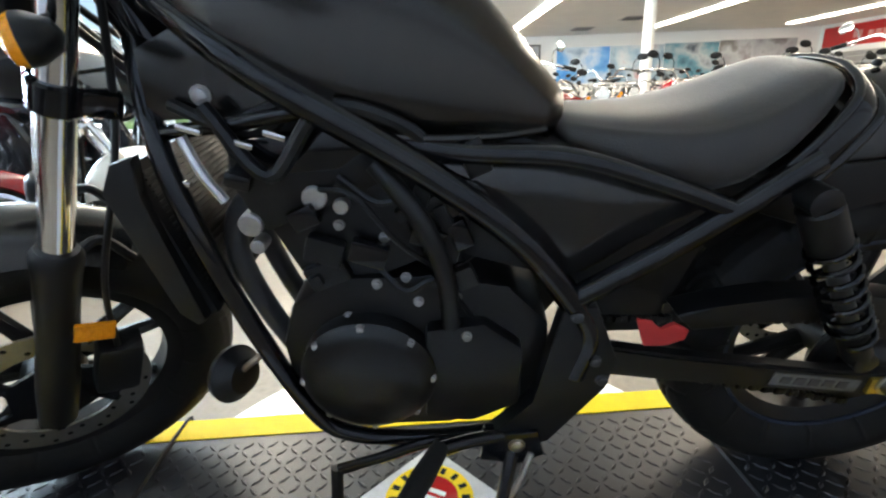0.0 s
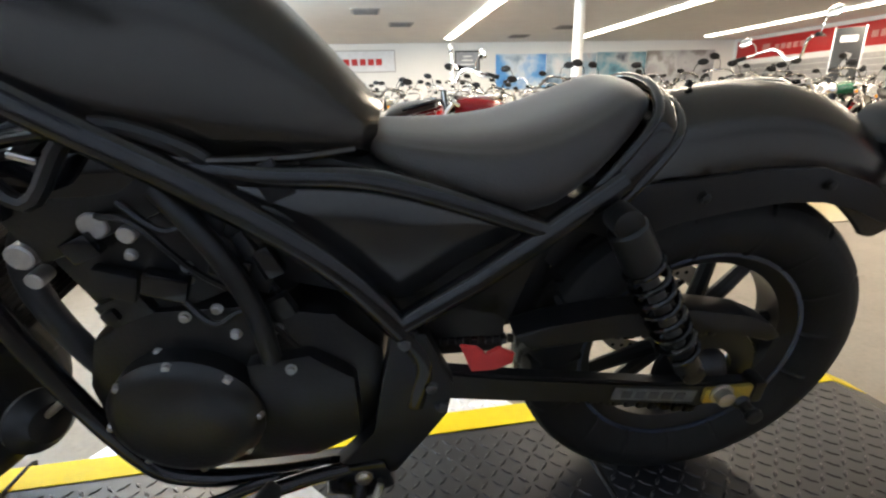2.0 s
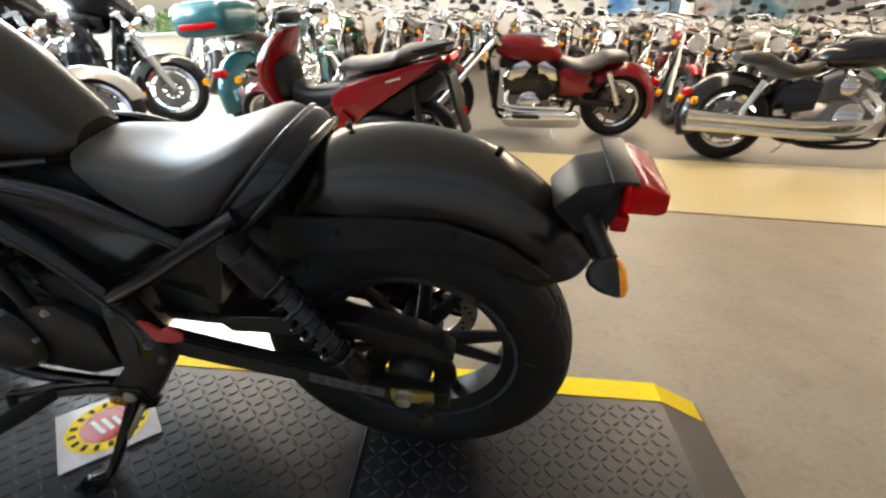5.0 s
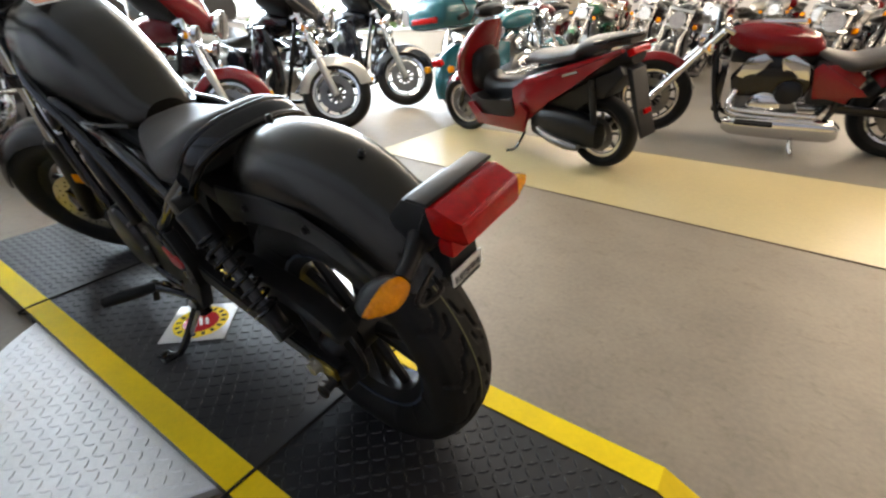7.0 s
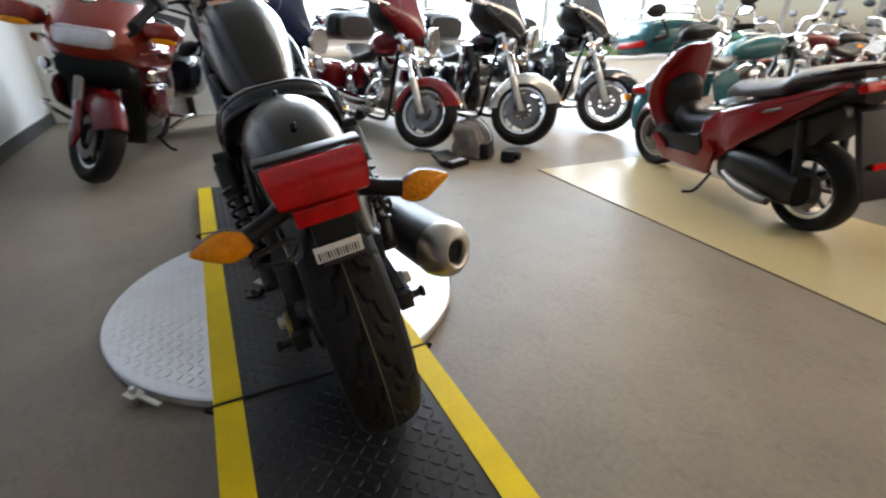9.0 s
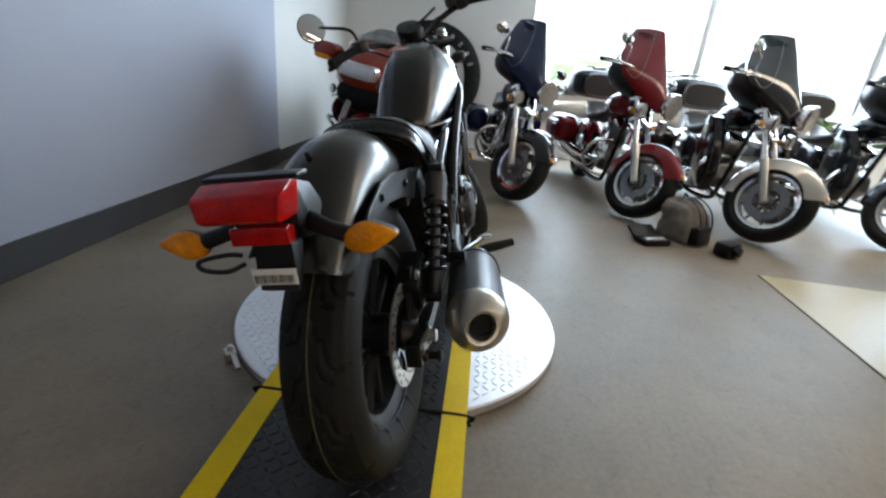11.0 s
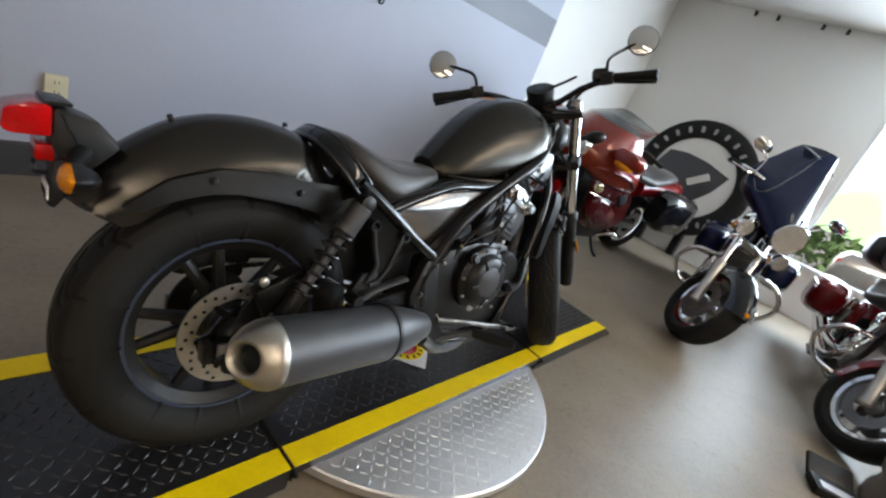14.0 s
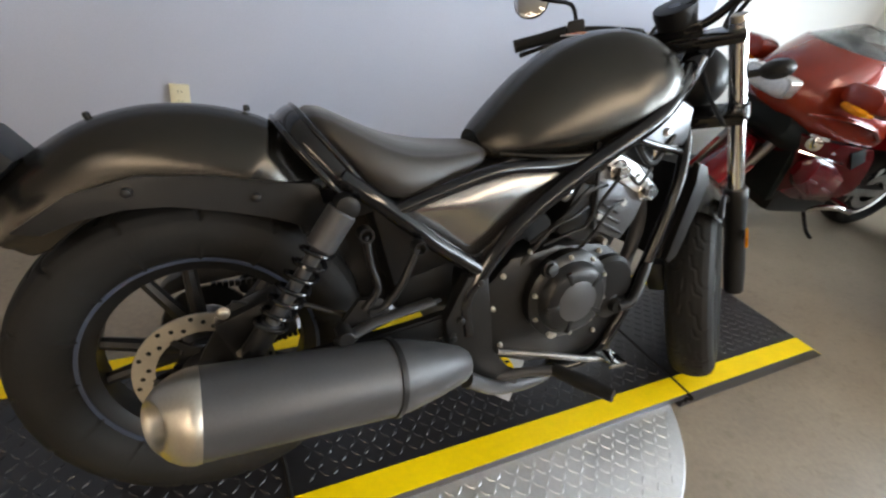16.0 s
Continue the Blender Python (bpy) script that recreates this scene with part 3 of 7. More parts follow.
fender = part("rear_fender", grid_rings(B(), rings), M_MATT, bike, "matt grey rounded rear fender")
for s in (-1, 1):
    outl = [(0.235, 0.612), (0.16, 0.668), (0.07, 0.697), (-0.03, 0.698), (-0.12, 0.688), (-0.20, 0.684), (-0.215, 0.640), (-0.185, 0.604), (-0.12, 0.625), (-0.05, 0.638), (0.03, 0.648), (0.09, 0.646), (0.15, 0.628), (0.20, 0.606)]
    y0, y1 = (0.0985, 0.1055) if s > 0 else (-0.1055, -0.0985)
    st = part("fender_stay", plate(B(), outl, y0, y1, 0.0015), M_BLACK, bike, "black pressed steel fender stay")
    bolts(st, [(0.085, s * 0.1055, 0.672, s), (-0.10, s * 0.1055, 0.662, s)], 0.007, mat=M_BLACK)
for x, z in ((-0.094, 0.795), (0.141, 0.770)):
    bm = lathe(B(), [(0, 0.0055), (0.003, 0.006), (0.008, 0.0055), (0.010, 0.0035), (0.0101, 0.001)], turned((x, 0, z - 0.003), (0.1 if x < 0 else 0.35, 0, 1)), 16)
    part("fender_bolt", bm, M_BLACK, fender)

# grab hoops behind the seat
HOOP = [(-0.262, 0.130, 0.672), (-0.222, 0.126, 0.715), (-0.180, 0.106, 0.760), (-0.160, 0.055, 0.783), (-0.155, 0, 0.788)]
HOOP = [(x, -y, z) for x, y, z in HOOP] + HOOP[-2::-1]
hoop = part("seat_hoop", tube(B(), HOOP, 0.0105, 12, flat=2.5), M_SATIN, bike, "wide gloss black hoop behind the seat")
part("hoop_ridge", tube(B(), [(x + 0.018, y * 1.04, z - 0.008) for x, y, z in HOOP], 0.0075, 10), M_SATIN, hoop)
part("hoop_ridge", tube(B(), [(x - 0.016, y * 1.03, z + 0.016) for x, y, z in HOOP], 0.0065, 10), M_SATIN, hoop)

# tail lamp group
bm = plate(B(), [(0.225, 0.705), (0.262, 0.748), (0.312, 0.762), (0.325, 0.762), (0.325, 0.692), (0.30, 0.665), (0.27, 0.66)], -0.055, 0.055, 0.014)
tail = part("tail_housing", bm, M_BLACK, bike, "black plastic tail lamp housing")
bm = plate(B(), [(0.325, 0.764), (0.346, 0.767), (0.384, 0.752), (0.388, 0.719), (0.377, 0.712), (0.325, 0.712)], -0.074, 0.068, 0.008)
for v in bm.verts:
    v.co.y = -0.003 + (v.co.y + 0.003) * (1 - 2.6 * max(0, 0.765 - v.co.z))
tl = part("tail_lens", bm, M_RED_L, tail, "red ribbed tail lamp lens")
part("tail_cap", box(B(), (0.318, -0.003, 0.7690), (0.036, 0.148, 0.007), None, 0.003), M_BLACK, tail)
part("reflector", box(B(), (0.332, -0.003, 0.684), (0.026, 0.094, 0.028), None, 0.005), M_RED_L, tail, "small red rear reflector")
part("plate_bracket", plate(B(), [(0.27, 0.69), (0.322, 0.668), (0.320, 0.61), (0.328, 0.592), (0.318, 0.586), (0.300, 0.61)], -0.032, 0.032, 0.003), M_BLACK, tail)
pl = part("paper_label", box(B(), (0.327, -0.003, 0.614), (0.003, 0.074, 0.026), None, 0.0005), M_WHITE, tail, "white barcode label")
bm = B()
for k in range(14):
    box(bm, (0.3292, -0.034 + 0.0047 * k, 0.611), (0.001, 0.0012 + 0.0012 * (k % 3 == 0), 0.013))
tagged(part("barcode_bar", bm, M_INK, pl), kind="stuff")
bm = tube(B(), [(0.31, -0.06, 0.63), (0.335, -0.075, 0.628), (0.335, -0.115, 0.632), (0.332, -0.120, 0.645), (0.32, -0.08, 0.650), (0.31, -0.06, 0.645)], 0.004, 8)
part("wire_loop", bm, M_BLACK, tail)
for s in (-1, 1):
    part("signal_stem", tube(B(), [(0.285, s * 0.05, 0.69), (0.300, s * 0.09, 0.678), (0.308, s * 0.12, 0.67)], [0.017, 0.013, 0.014], 12), M_BLACK, tail)
    m = turned((0.312, s * 0.155, 0.667), (1, 0, 0)) @ Matrix.Diagonal((1.45, 1, 0.86, 1))
    bm = lathe(B(), [(-0.038, 0.004), (-0.034, 0.014), (-0.022, 0.024), (-0.006, 0.0295), (0.0, 0.0295)], m, 24)
    sig = part("turn_signal", bm, M_BLACK, tail)
    part("amber_lens", lathe(B(), [(0.0, 0.0295), (0.006, 0.028), (0.013, 0.019), (0.016, 0.006), (0.0165, 0.0)], m, 24), M_AMB_L, sig, "amber turn signal lens")
    for ob in (sig, sig.children[0]):
        for v in ob.data.vertices:
            u = (v.co.y * s - 0.155) / 0.043
            v.co.z = 0.667 + (v.co.z - 0.667) * (1.0 - 0.55 * max(0, u + 0.15) ** 1.2) + 0.004 * u

# frame
for s in (-1, 1):
    Y = s * 0.142
    part("frame_tube", tube(B(), [(-1.10, s * 0.045, 0.955), (-1.02, s * 0.10, 0.905), (-0.92, Y, 0.835), (-0.76, Y, 0.728), (-0.62, Y, 0.618), (-0.535, Y, 0.508), (-0.50, Y, 0.44), (-0.515, Y, 0.36)], 0.0205, 16), M_SATIN, bike, "gloss black steel frame tube")
    part("seat_rail", tube(B(), [(-0.54, Y, 0.500), (-0.42, Y, 0.575), (-0.32, Y, 0.648), (-0.235, s * 0.132, 0.704)], 0.0175, 16, smooth=False), M_SATIN, bike)
    part("upper_rail", tube(B(), [(-0.335, Y, 0.643), (-0.45, s * 0.14, 0.688), (-0.56, s * 0.135, 0.720), (-0.70, s * 0.125, 0.730), (-0.84, s * 0.125, 0.765)], 0.0145, 14), M_SATIN, bike)
    part("down_tube", tube(B(), [(-1.105, s * 0.05, 0.87), (-1.088, s * 0.10, 0.77), (-1.065, s * 0.125, 0.66), (-1.02, s * 0.13, 0.47), (-0.955, s * 0.13, 0.275), (-0.89, s * 0.13, 0.215), (-0.76, s * 0.125, 0.195), (-0.62, s * 0.13, 0.215)], 0.0155, 14), M_SATIN, bike)
    part("gusset_tube", tube(B(), [(-0.86, Y, 0.795), (-0.98, s * 0.125, 0.775), (-1.085, s * 0.10, 0.762)], 0.010, 10, smooth=False), M_SATIN, bike)
    part("pivot_plate", plate(B(), [(-0.545, 0.50), (-0.495, 0.50), (-0.455, 0.40), (-0.465, 0.34), (-0.55, 0.215), (-0.66, 0.185), (-0.67, 0.215), (-0.575, 0.31), (-0.56, 0.42)], Y - 0.016, Y + 0.016, 0.006), M_BLACK, bike)
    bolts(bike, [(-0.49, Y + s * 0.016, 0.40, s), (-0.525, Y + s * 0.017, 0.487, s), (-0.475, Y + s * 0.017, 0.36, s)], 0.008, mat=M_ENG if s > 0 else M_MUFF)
    # side cover: the right one's paler colour stands in for window reflection
    outl = [(-0.80, 0.738), (-0.745, 0.690), (-0.62, 0.585), (-0.530, 0.530), (-0.44, 0.585), (-0.355, 0.635), (-0.45, 0.675), (-0.56, 0.705), (-0.70, 0.722)]
    part("side_cover", pillow(outl, s * 0.112, 0.014, s), M_SIDE_LIT if s > 0 else M_SIDE, bike, "satin grey side cover")
for s in (-1, 1):
    # right gusset toned paler for the window light on that side
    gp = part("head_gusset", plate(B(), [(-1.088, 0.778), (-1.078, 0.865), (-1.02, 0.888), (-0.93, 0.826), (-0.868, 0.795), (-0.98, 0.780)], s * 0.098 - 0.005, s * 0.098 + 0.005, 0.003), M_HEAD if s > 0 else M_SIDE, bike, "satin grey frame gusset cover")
    bolts(gp, [(-1.012, s * 0.103, 0.808, s)], 0.010, mat=M_ALU_D)
part("air_duct", plate(B(), [(-1.00, 0.705), (-0.985, 0.755), (-0.85, 0.765), (-0.80, 0.74), (-0.85, 0.708)], -0.124, -0.100, 0.008), M_SATIN, bike, "glossy black air duct")
part("steering_head", rod(B(), (-1.165, 0, 0.99), (-1.085, 0, 0.81), 0.032, 20), M_SATIN, bike)
part("inner_box", box(B(), (-0.50, 0, 0.60), (0.36, 0.19, 0.20), pose(0, 0, 0, 0, 18, 0), 0.02), M_BLACK, bike)
part("battery_box", box(B(), (-0.43, 0, 0.465), (0.13, 0.19, 0.13), None, 0.015), M_BLACK, bike)
part("seat_base", box(B(), (-0.34, 0, 0.66), (0.36, 0.18, 0.05), pose(0, 0, 0, 0, 18, 0), 0.012), M_BLACK, bike)
part("inner_fender", tube(B(), [(-0.33, 0, 0.40), (-0.36, 0, 0.50), (-0.33, 0, 0.60), (-0.25, 0, 0.68)], 0.02, 8, flat=4.5), M_BLACK, bike)

# swing arm, chain and guard
for s in (-1, 1):
    Y = s * 0.125
    rings = [[(x, Y - 0.014, z - h), (x, Y + 0.014, z - h), (x, Y + 0.014, z + h), (x, Y - 0.014, z + h)] for x, z, h in ((-0.50, 0.385, 0.030), (-0.36, 0.358, 0.027), (-0.10, 0.318, 0.024), (0.06, 0.305, 0.022))]
    bm = grid_rings(B(), rings)
    bmesh.ops.bevel(bm, geom=list(bm.edges), offset=0.005, segments=2, affect="EDGES")
    arm = part("swing_arm", bm, M_BLACK, bike)
    part("axle_block", box(B(), (0.015, Y + s * 0.016, 0.312), (0.085, 0.010, 0.032), None, 0.003), M_GOLD if s < 0 else M_ALU_D, arm, "metal axle adjuster plate")
    part("end_cap", box(B(), (0.075, Y, 0.307), (0.02, 0.036, 0.046), None, 0.004), M_ENG, arm)
    part("axle_nut", lathe(B(), [(0, 0.020), (0.004, 0.021), (0.004, 0.015), (0.018, 0.015), (0.020, 0.010)], turned((0.0, Y + s * 0.02, 0.318), (0, s, 0)), 12), M_STEEL, arm)
    part("axle_spool", lathe(B(), [(0, 0.011), (0.006, 0.015), (0.012, 0.015), (0.018, 0.010), (0.034, 0.010), (0.040, 0.015), (0.046, 0.014), (0.048, 0.008)], turned((0.045, Y + s * 0.010, 0.292), (0, s, 0)), 16), M_BLACK, arm)
    if s < 0:
        st = part("sticker", box(B(), (-0.115, Y - 0.0155, 0.322), (0.15, 0.001, 0.026), pose(0, 0, 0, 0, 9, 0)), surf("worn_grey_sticker", (0.10, 0.10, 0.10), 0.5, var=0.4, scale=60), arm, "worn grey chain warning sticker")
        bm = B()
        for k in range(5):
            box(bm, (-0.165 + 0.024 * k, Y - 0.0165, 0.329 - 0.0037 * k), (0.017, 0.001, 0.014), pose(0, 0, 0, 0, 9, 0))
        part("print_bar", bm, M_MUFF, st)
outl = [(-0.36, 0.455), (-0.30, 0.470), (-0.20, 0.482), (-0.08, 0.482), (0.02, 0.462), (0.07, 0.437), (0.092, 0.412), (0.07, 0.405), (0.02, 0.428), (-0.08, 0.442), (-0.20, 0.438), (-0.33, 0.425)]
part("chain_guard", plate(B(), outl, -0.125, -0.075, 0.004), M_BLACK, bike, "black plastic chain guard")
bm = B()
n = 84
top0, top1, bot0, bot1 = Vector((-0.50, -0.094, 0.435)), Vector((0.0, -0.094, 0.412)), Vector((-0.50, -0.094, 0.345)), Vector((0.0, -0.094, 0.228))
for i in range(n):
    t = i / n
    p, q = (top0.lerp(top1, t * 2), top1 - top0) if t < 0.5 else (bot1.lerp(bot0, t * 2 - 1), bot0 - bot1)
    box(bm, p, (0.0105, 0.016 if i % 2 else 0.010, 0.013), pose(0, 0, 0, 0, -math.degrees(math.atan2(q.z, q.x)), 0), 0.002)
tagged(part("chain", bm, M_ENG, bike, "oily black drive chain"), kind="stuff")
part("red_tag", plate(B(), [(-0.452, 0.500), (-0.428, 0.495), (-0.415, 0.478), (-0.398, 0.492), (-0.375, 0.478), (-0.378, 0.462), (-0.402, 0.452), (-0.435, 0.452)], -0.188, -0.182, 0.002), M_REDP, bike, "red plastic transport tag")

# shock absorbers
for s in (-1, 1):
    a, b = Vector((-0.240, s * 0.158, 0.660)), Vector((-0.078, s * 0.150, 0.385))
    d = (b - a).normalized()
    # left body coloured darker than the right, for the shade on that side
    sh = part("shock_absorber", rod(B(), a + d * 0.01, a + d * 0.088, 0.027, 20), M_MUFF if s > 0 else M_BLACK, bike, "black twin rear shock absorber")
    part("shock_rod", rod(B(), a + d * 0.08, b, 0.013, 14), M_MUFF, sh)
    part("shock_foot", rod(B(), b - d * 0.07, b, 0.021, 16), M_BLACK, sh)
    u = d.cross(Vector((0, 1, 0))).normalized()
    v = d.cross(u)
    L = (b - a).length
    helix = [a + d * (0.075 + (L - 0.125) * k / 96) + 0.0275 * (math.cos(k * 2 * math.pi / 13) * u + math.sin(k * 2 * math.pi / 13) * v) for k in range(97)]
    part("coil_spring", tube(B(), helix, 0.0046, 8, smooth=False), M_SATIN, sh, "gloss black coil spring")
    bm = lathe(B(), [(-0.02, 0.012), (-0.018, 0.02), (0.018, 0.02), (0.02, 0.012)], turned(a, (0, 1, 0)), 16)
    part("shock_eye", bm, M_ENG, sh)
    bm = lathe(B(), [(-0.02, 0.012), (-0.018, 0.018), (0.018, 0.018), (0.02, 0.012)], turned(b, (0, 1, 0)), 16)
    part("shock_eye", bm, M_ENG, sh)

# engine
eng = new("engine")
eng.parent = bike
tagged(eng, "black parallel-twin engine with cooling hoses and silver bolts")
outl = [(-0.985, 0.42), (-0.955, 0.50), (-0.88, 0.545), (-0.74, 0.545), (-0.62, 0.52), (-0.555, 0.45), (-0.545, 0.34), (-0.60, 0.265), (-0.72, 0.225), (-0.86, 0.225), (-0.95, 0.27), (-0.985, 0.34)]
part("crankcase", plate(B(), outl, -0.125, 0.125, 0.022), M_ENG, eng)
tilt = pose(0, 0, 0, 0, -22, 0)
bm = box(B(), (-0.855, -0.005, 0.60), (0.185, 0.215, 0.15), tilt, 0.016)
part("cylinder_block", bm, M_ENG, eng)
part("cylinder_head", box(B(), (-0.895, -0.005, 0.70), (0.20, 0.235, 0.10), tilt, 0.018), M_ENG, eng)
part("head_cover", box(B(), (-0.918, 0, 0.762), (0.17, 0.20, 0.05), tilt, 0.02), M_BLACK, eng)
# right clutch cover
c = Vector((-0.775, 0.125, 0.425))
bm = lathe(B(), [(0, 0.112), (0.024, 0.112), (0.030, 0.106), (0.034, 0.092), (0.052, 0.084), (0.058, 0.074), (0.059, 0.050), (0.054, 0.046), (0.055, 0.0)], turned(c, (0, 1, 0)), 48)
cc = part("clutch_cover", bm, M_ENG, eng, "round black clutch cover")
part("cover_cap", lathe(B(), [(0, 0.052), (0.004, 0.052), (0.006, 0.047), (0.007, 0.0)], turned(c + Vector((0.0, 0.055, 0.0)), (0, 1, 0)), 30), M_MUFF, cc)
bolts(cc, [(c.x + 0.102 * math.sin(a), 0.154, c.z + 0.102 * math.cos(a), 1) for a in np.linspace(0.2, 2 * math.pi + 0.2, 10, endpoint=False)], 0.0050)
for k in range(5):
    a = 0.5 + 2 * math.pi * k / 5
    part("cover_rib", box(B(), (c.x + 0.066 * math.sin(a), 0.181, c.z + 0.066 * math.cos(a)), (0.012, 0.010, 0.034), pose(0, 0, 0, 0, math.degrees(a), 0), 0.003), M_ENG, cc)
part("oil_filler", lathe(B(), [(0, 0.020), (0.012, 0.020), (0.014, 0.015), (0.022, 0.013), (0.024, 0)], turned((-0.700, 0.150, 0.500), (0, 1, 0.2)), 18), M_BLACK, cc)
part("oil_window", lathe(B(), [(0, 0.016), (0.006, 0.016), (0.007, 0.010), (0.0075, 0)], turned((-0.745, 0.150, 0.330), (0, 1, 0)), 18), M_STEEL, cc)
bolts(eng, [(x, 0.126, z, 1) for x, z in ((-0.66, 0.535), (-0.60, 0.480), (-0.585, 0.400), (-0.62, 0.300), (-0.90, 0.300), (-0.955, 0.400), (-0.935, 0.490), (-0.86, 0.525))], 0.0050, mat=M_STEEL)
part("water_pump", lathe(B(), [(0, 0.046), (0.020, 0.046), (0.030, 0.036), (0.034, 0.020), (0.050, 0.018), (0.052, 0)], turned((-0.925, 0.118, 0.385), (0, 1, 0)), 26), M_ENG, eng)
part("pump_hose", tube(B(), [(-0.925, 0.165, 0.385), (-0.965, 0.168, 0.400), (-1.000, 0.150, 0.450), (-1.060, 0.110, 0.520), (-1.11, 0.09, 0.52)], 0.014, 10), M_BLACK, eng)
part("crank_cover", lathe(B(), [(0, 0.075), (0.02, 0.075), (0.03, 0.065), (0.032, 0.0)], turned((-0.90, 0.12, 0.44), (0, 1, 0)), 32), M_ENG, eng)
# left covers
c = Vector((-0.845, -0.120, 0.375))
bm = lathe(B(), [(0, 0.108), (0.035, 0.108), (0.045, 0.100), (0.052, 0.085), (0.055, 0.03), (0.0555, 0.0)], turned(c, (0, -1, 0)), 44)
ac = part("alternator_cover", bm, M_ENG, eng, "round black alternator cover")
bolts(ac, [(c.x + 0.102 * math.sin(a), -0.157, c.z + 0.102 * math.cos(a), -1) for a in np.linspace(0, 2 * math.pi, 8, endpoint=False)], 0.0055, mat=M_ALU_D)
part("sprocket_cover", plate(B(), [(-0.75, 0.46), (-0.66, 0.47), (-0.60, 0.42), (-0.60, 0.30), (-0.68, 0.26), (-0.76, 0.27)], -0.150, -0.115, 0.012), M_ENG, eng)
bolts(eng, [(-0.818, -0.125, 0.534, -1), (-0.774, -0.125, 0.544, -1), (-0.758, -0.125, 0.500, -1), (-0.801, -0.113, 0.605, -1), (-0.868, -0.125, 0.476, -1), (-0.687, -0.15, 0.45, -1),
            (-0.863, -0.113, 0.627, -1), (-0.805, -0.113, 0.585, -1), (-0.70, -0.125, 0.505, -1)], 0.0062, mat=M_ALU_D)
for x, z, r in ((-0.887, 0.674, 0.017), (-0.983, 0.637, 0.017), (-0.853, 0.660, 0.011), (-0.98, 0.603, 0.011)):
    part("engine_plug", rod(B(), (x, -0.10, z), (x, -0.129, z), r, 20), M_ALU_D, eng, "pale aluminium mounting plug")
for x, z, r in ((-0.865, 0.720, 0.017), (-0.965, 0.672, 0.017)):
    bm = rod(B(), (x, 0.10, z), (x, 0.150, z), r, 6)
    rod(bm, (x, 0.10, z), (x, 0.132, z), r * 1.5, 20)
    part("engine_mount_bolt", bm, M_CHROME, eng)
part("mount_bracket", plate(B(), [(-0.835, 0.735), (-0.86, 0.755), (-0.92, 0.735), (-0.99, 0.685), (-0.975, 0.650), (-0.92, 0.68), (-0.87, 0.695)], 0.112, 0.124, 0.004), M_ALU, eng, "bright aluminium mount bracket")
for k, (x, z) in enumerate(((-0.915, 0.640), (-0.845, 0.610), (-0.875, 0.545))):
    part("engine_mount_bolt", rod(B(), (x, 0.10, z), (x, 0.118 + 0.004 * k, z), 0.009, 10), M_STEEL, eng)
# paler than the black engine to carry the window's reflection
part("head_side_plate", plate(B(), [(-0.815, 0.700), (-0.85, 0.735), (-0.985, 0.680), (-0.965, 0.600), (-0.93, 0.545), (-0.84, 0.575)], 0.100, 0.116, 0.006), M_HEAD, eng, "cast cylinder head side, toned pale for window reflection")
for k in range(3):
    part("casting_rib", box(B(), (-0.885 + 0.012 * k, 0.118, 0.580 + 0.026 * k), (0.085, 0.008, 0.008), pose(0, 0, 0, 0, -22, 0), 0.003), M_ENG, eng)
part("starter_motor", rod(B(), (-0.70, -0.09, 0.575), (-0.70, 0.09, 0.575), 0.038, 24), M_BLACK, eng)
part("chrome_cap", lathe(B(), [(0, 0.022), (0.01, 0.022), (0.018, 0.012), (0.02, 0.0)], turned((-0.745, 0.10, 0.665), (0, 1, 0)), 20), M_CHROME, eng)
bm = tube(B(), [(-0.80, -0.13, 0.72), (-0.745, -0.155, 0.65), (-0.715, -0.155, 0.56), (-0.71, -0.15, 0.47)], 0.014, 12)
part("coolant_hose", bm, M_BLACK, eng)
bm = tube(B(), [(-0.79, 0.13, 0.78), (-0.80, 0.145, 0.66), (-0.79, 0.145, 0.60), (-0.74, 0.14, 0.575), (-0.69, 0.13, 0.55)], 0.005, 8)
part("clutch_cable", bm, M_BLACK, eng)
for k, (y, dx) in enumerate(((-0.11, 0), (-0.09, 0.02), (0.10, 0.01), (-0.13, 0.05))):
    part("hose", tube(B(), [(-1.05 + dx, y, 0.80), (-0.98 + dx, y * 1.15, 0.775 - 0.02 * k), (-0.90 + dx, y * 1.1, 0.795), (-0.80 + dx, y, 0.76), (-0.72, y * 0.9, 0.70)], 0.008 + 0.002 * (k % 2), 8), M_BLACK, eng)
random.seed(3)
for k in range(16):
    x, z = random.uniform(-0.98, -0.66), random.uniform(0.54, 0.74)
    a, b = random.uniform(0.02, 0.07), random.uniform(0.015, 0.04)
    part("engine_bracket", box(B(), (x, -0.118 - random.uniform(0, 0.02), z), (a, 0.02, b), pose(0, 0, 0, 0, random.choice((-22, 20, 68)), 0), 0.004), random.choice((M_BLACK, M_ENG, M_SATIN)), eng)
for k in range(9):
    x, z = random.uniform(-1.0, -0.68), random.uniform(0.58, 0.76)
    s = random.choice((-1, -1, 1))
    part("wire", tube(B(), [(x, s * 0.125, z), (x + 0.05, s * 0.145, z - 0.05 * random.random()), (x + 0.10, s * 0.14, z - 0.12 * random.random()), (x + 0.16, s * 0.12, z - 0.14)], 0.0045, 6), M_BLACK, eng)
part("throttle_body", box(B(), (-0.74, 0, 0.685), (0.13, 0.16, 0.07), tilt, 0.015), M_BLACK, eng)
for x, y, z, l in ((-1.02, -0.14, 0.775, 0.03), (-0.955, -0.145, 0.755, 0.022), (-0.915, -0.145, 0.765, 0.028), (-1.06, -0.12, 0.70, 0.02)):
    part("hose_clip", box(B(), (x, y, z), (l, 0.006, 0.008), pose(0, 0, 0, 0, 20, 0), 0.002), M_CHROME, eng)
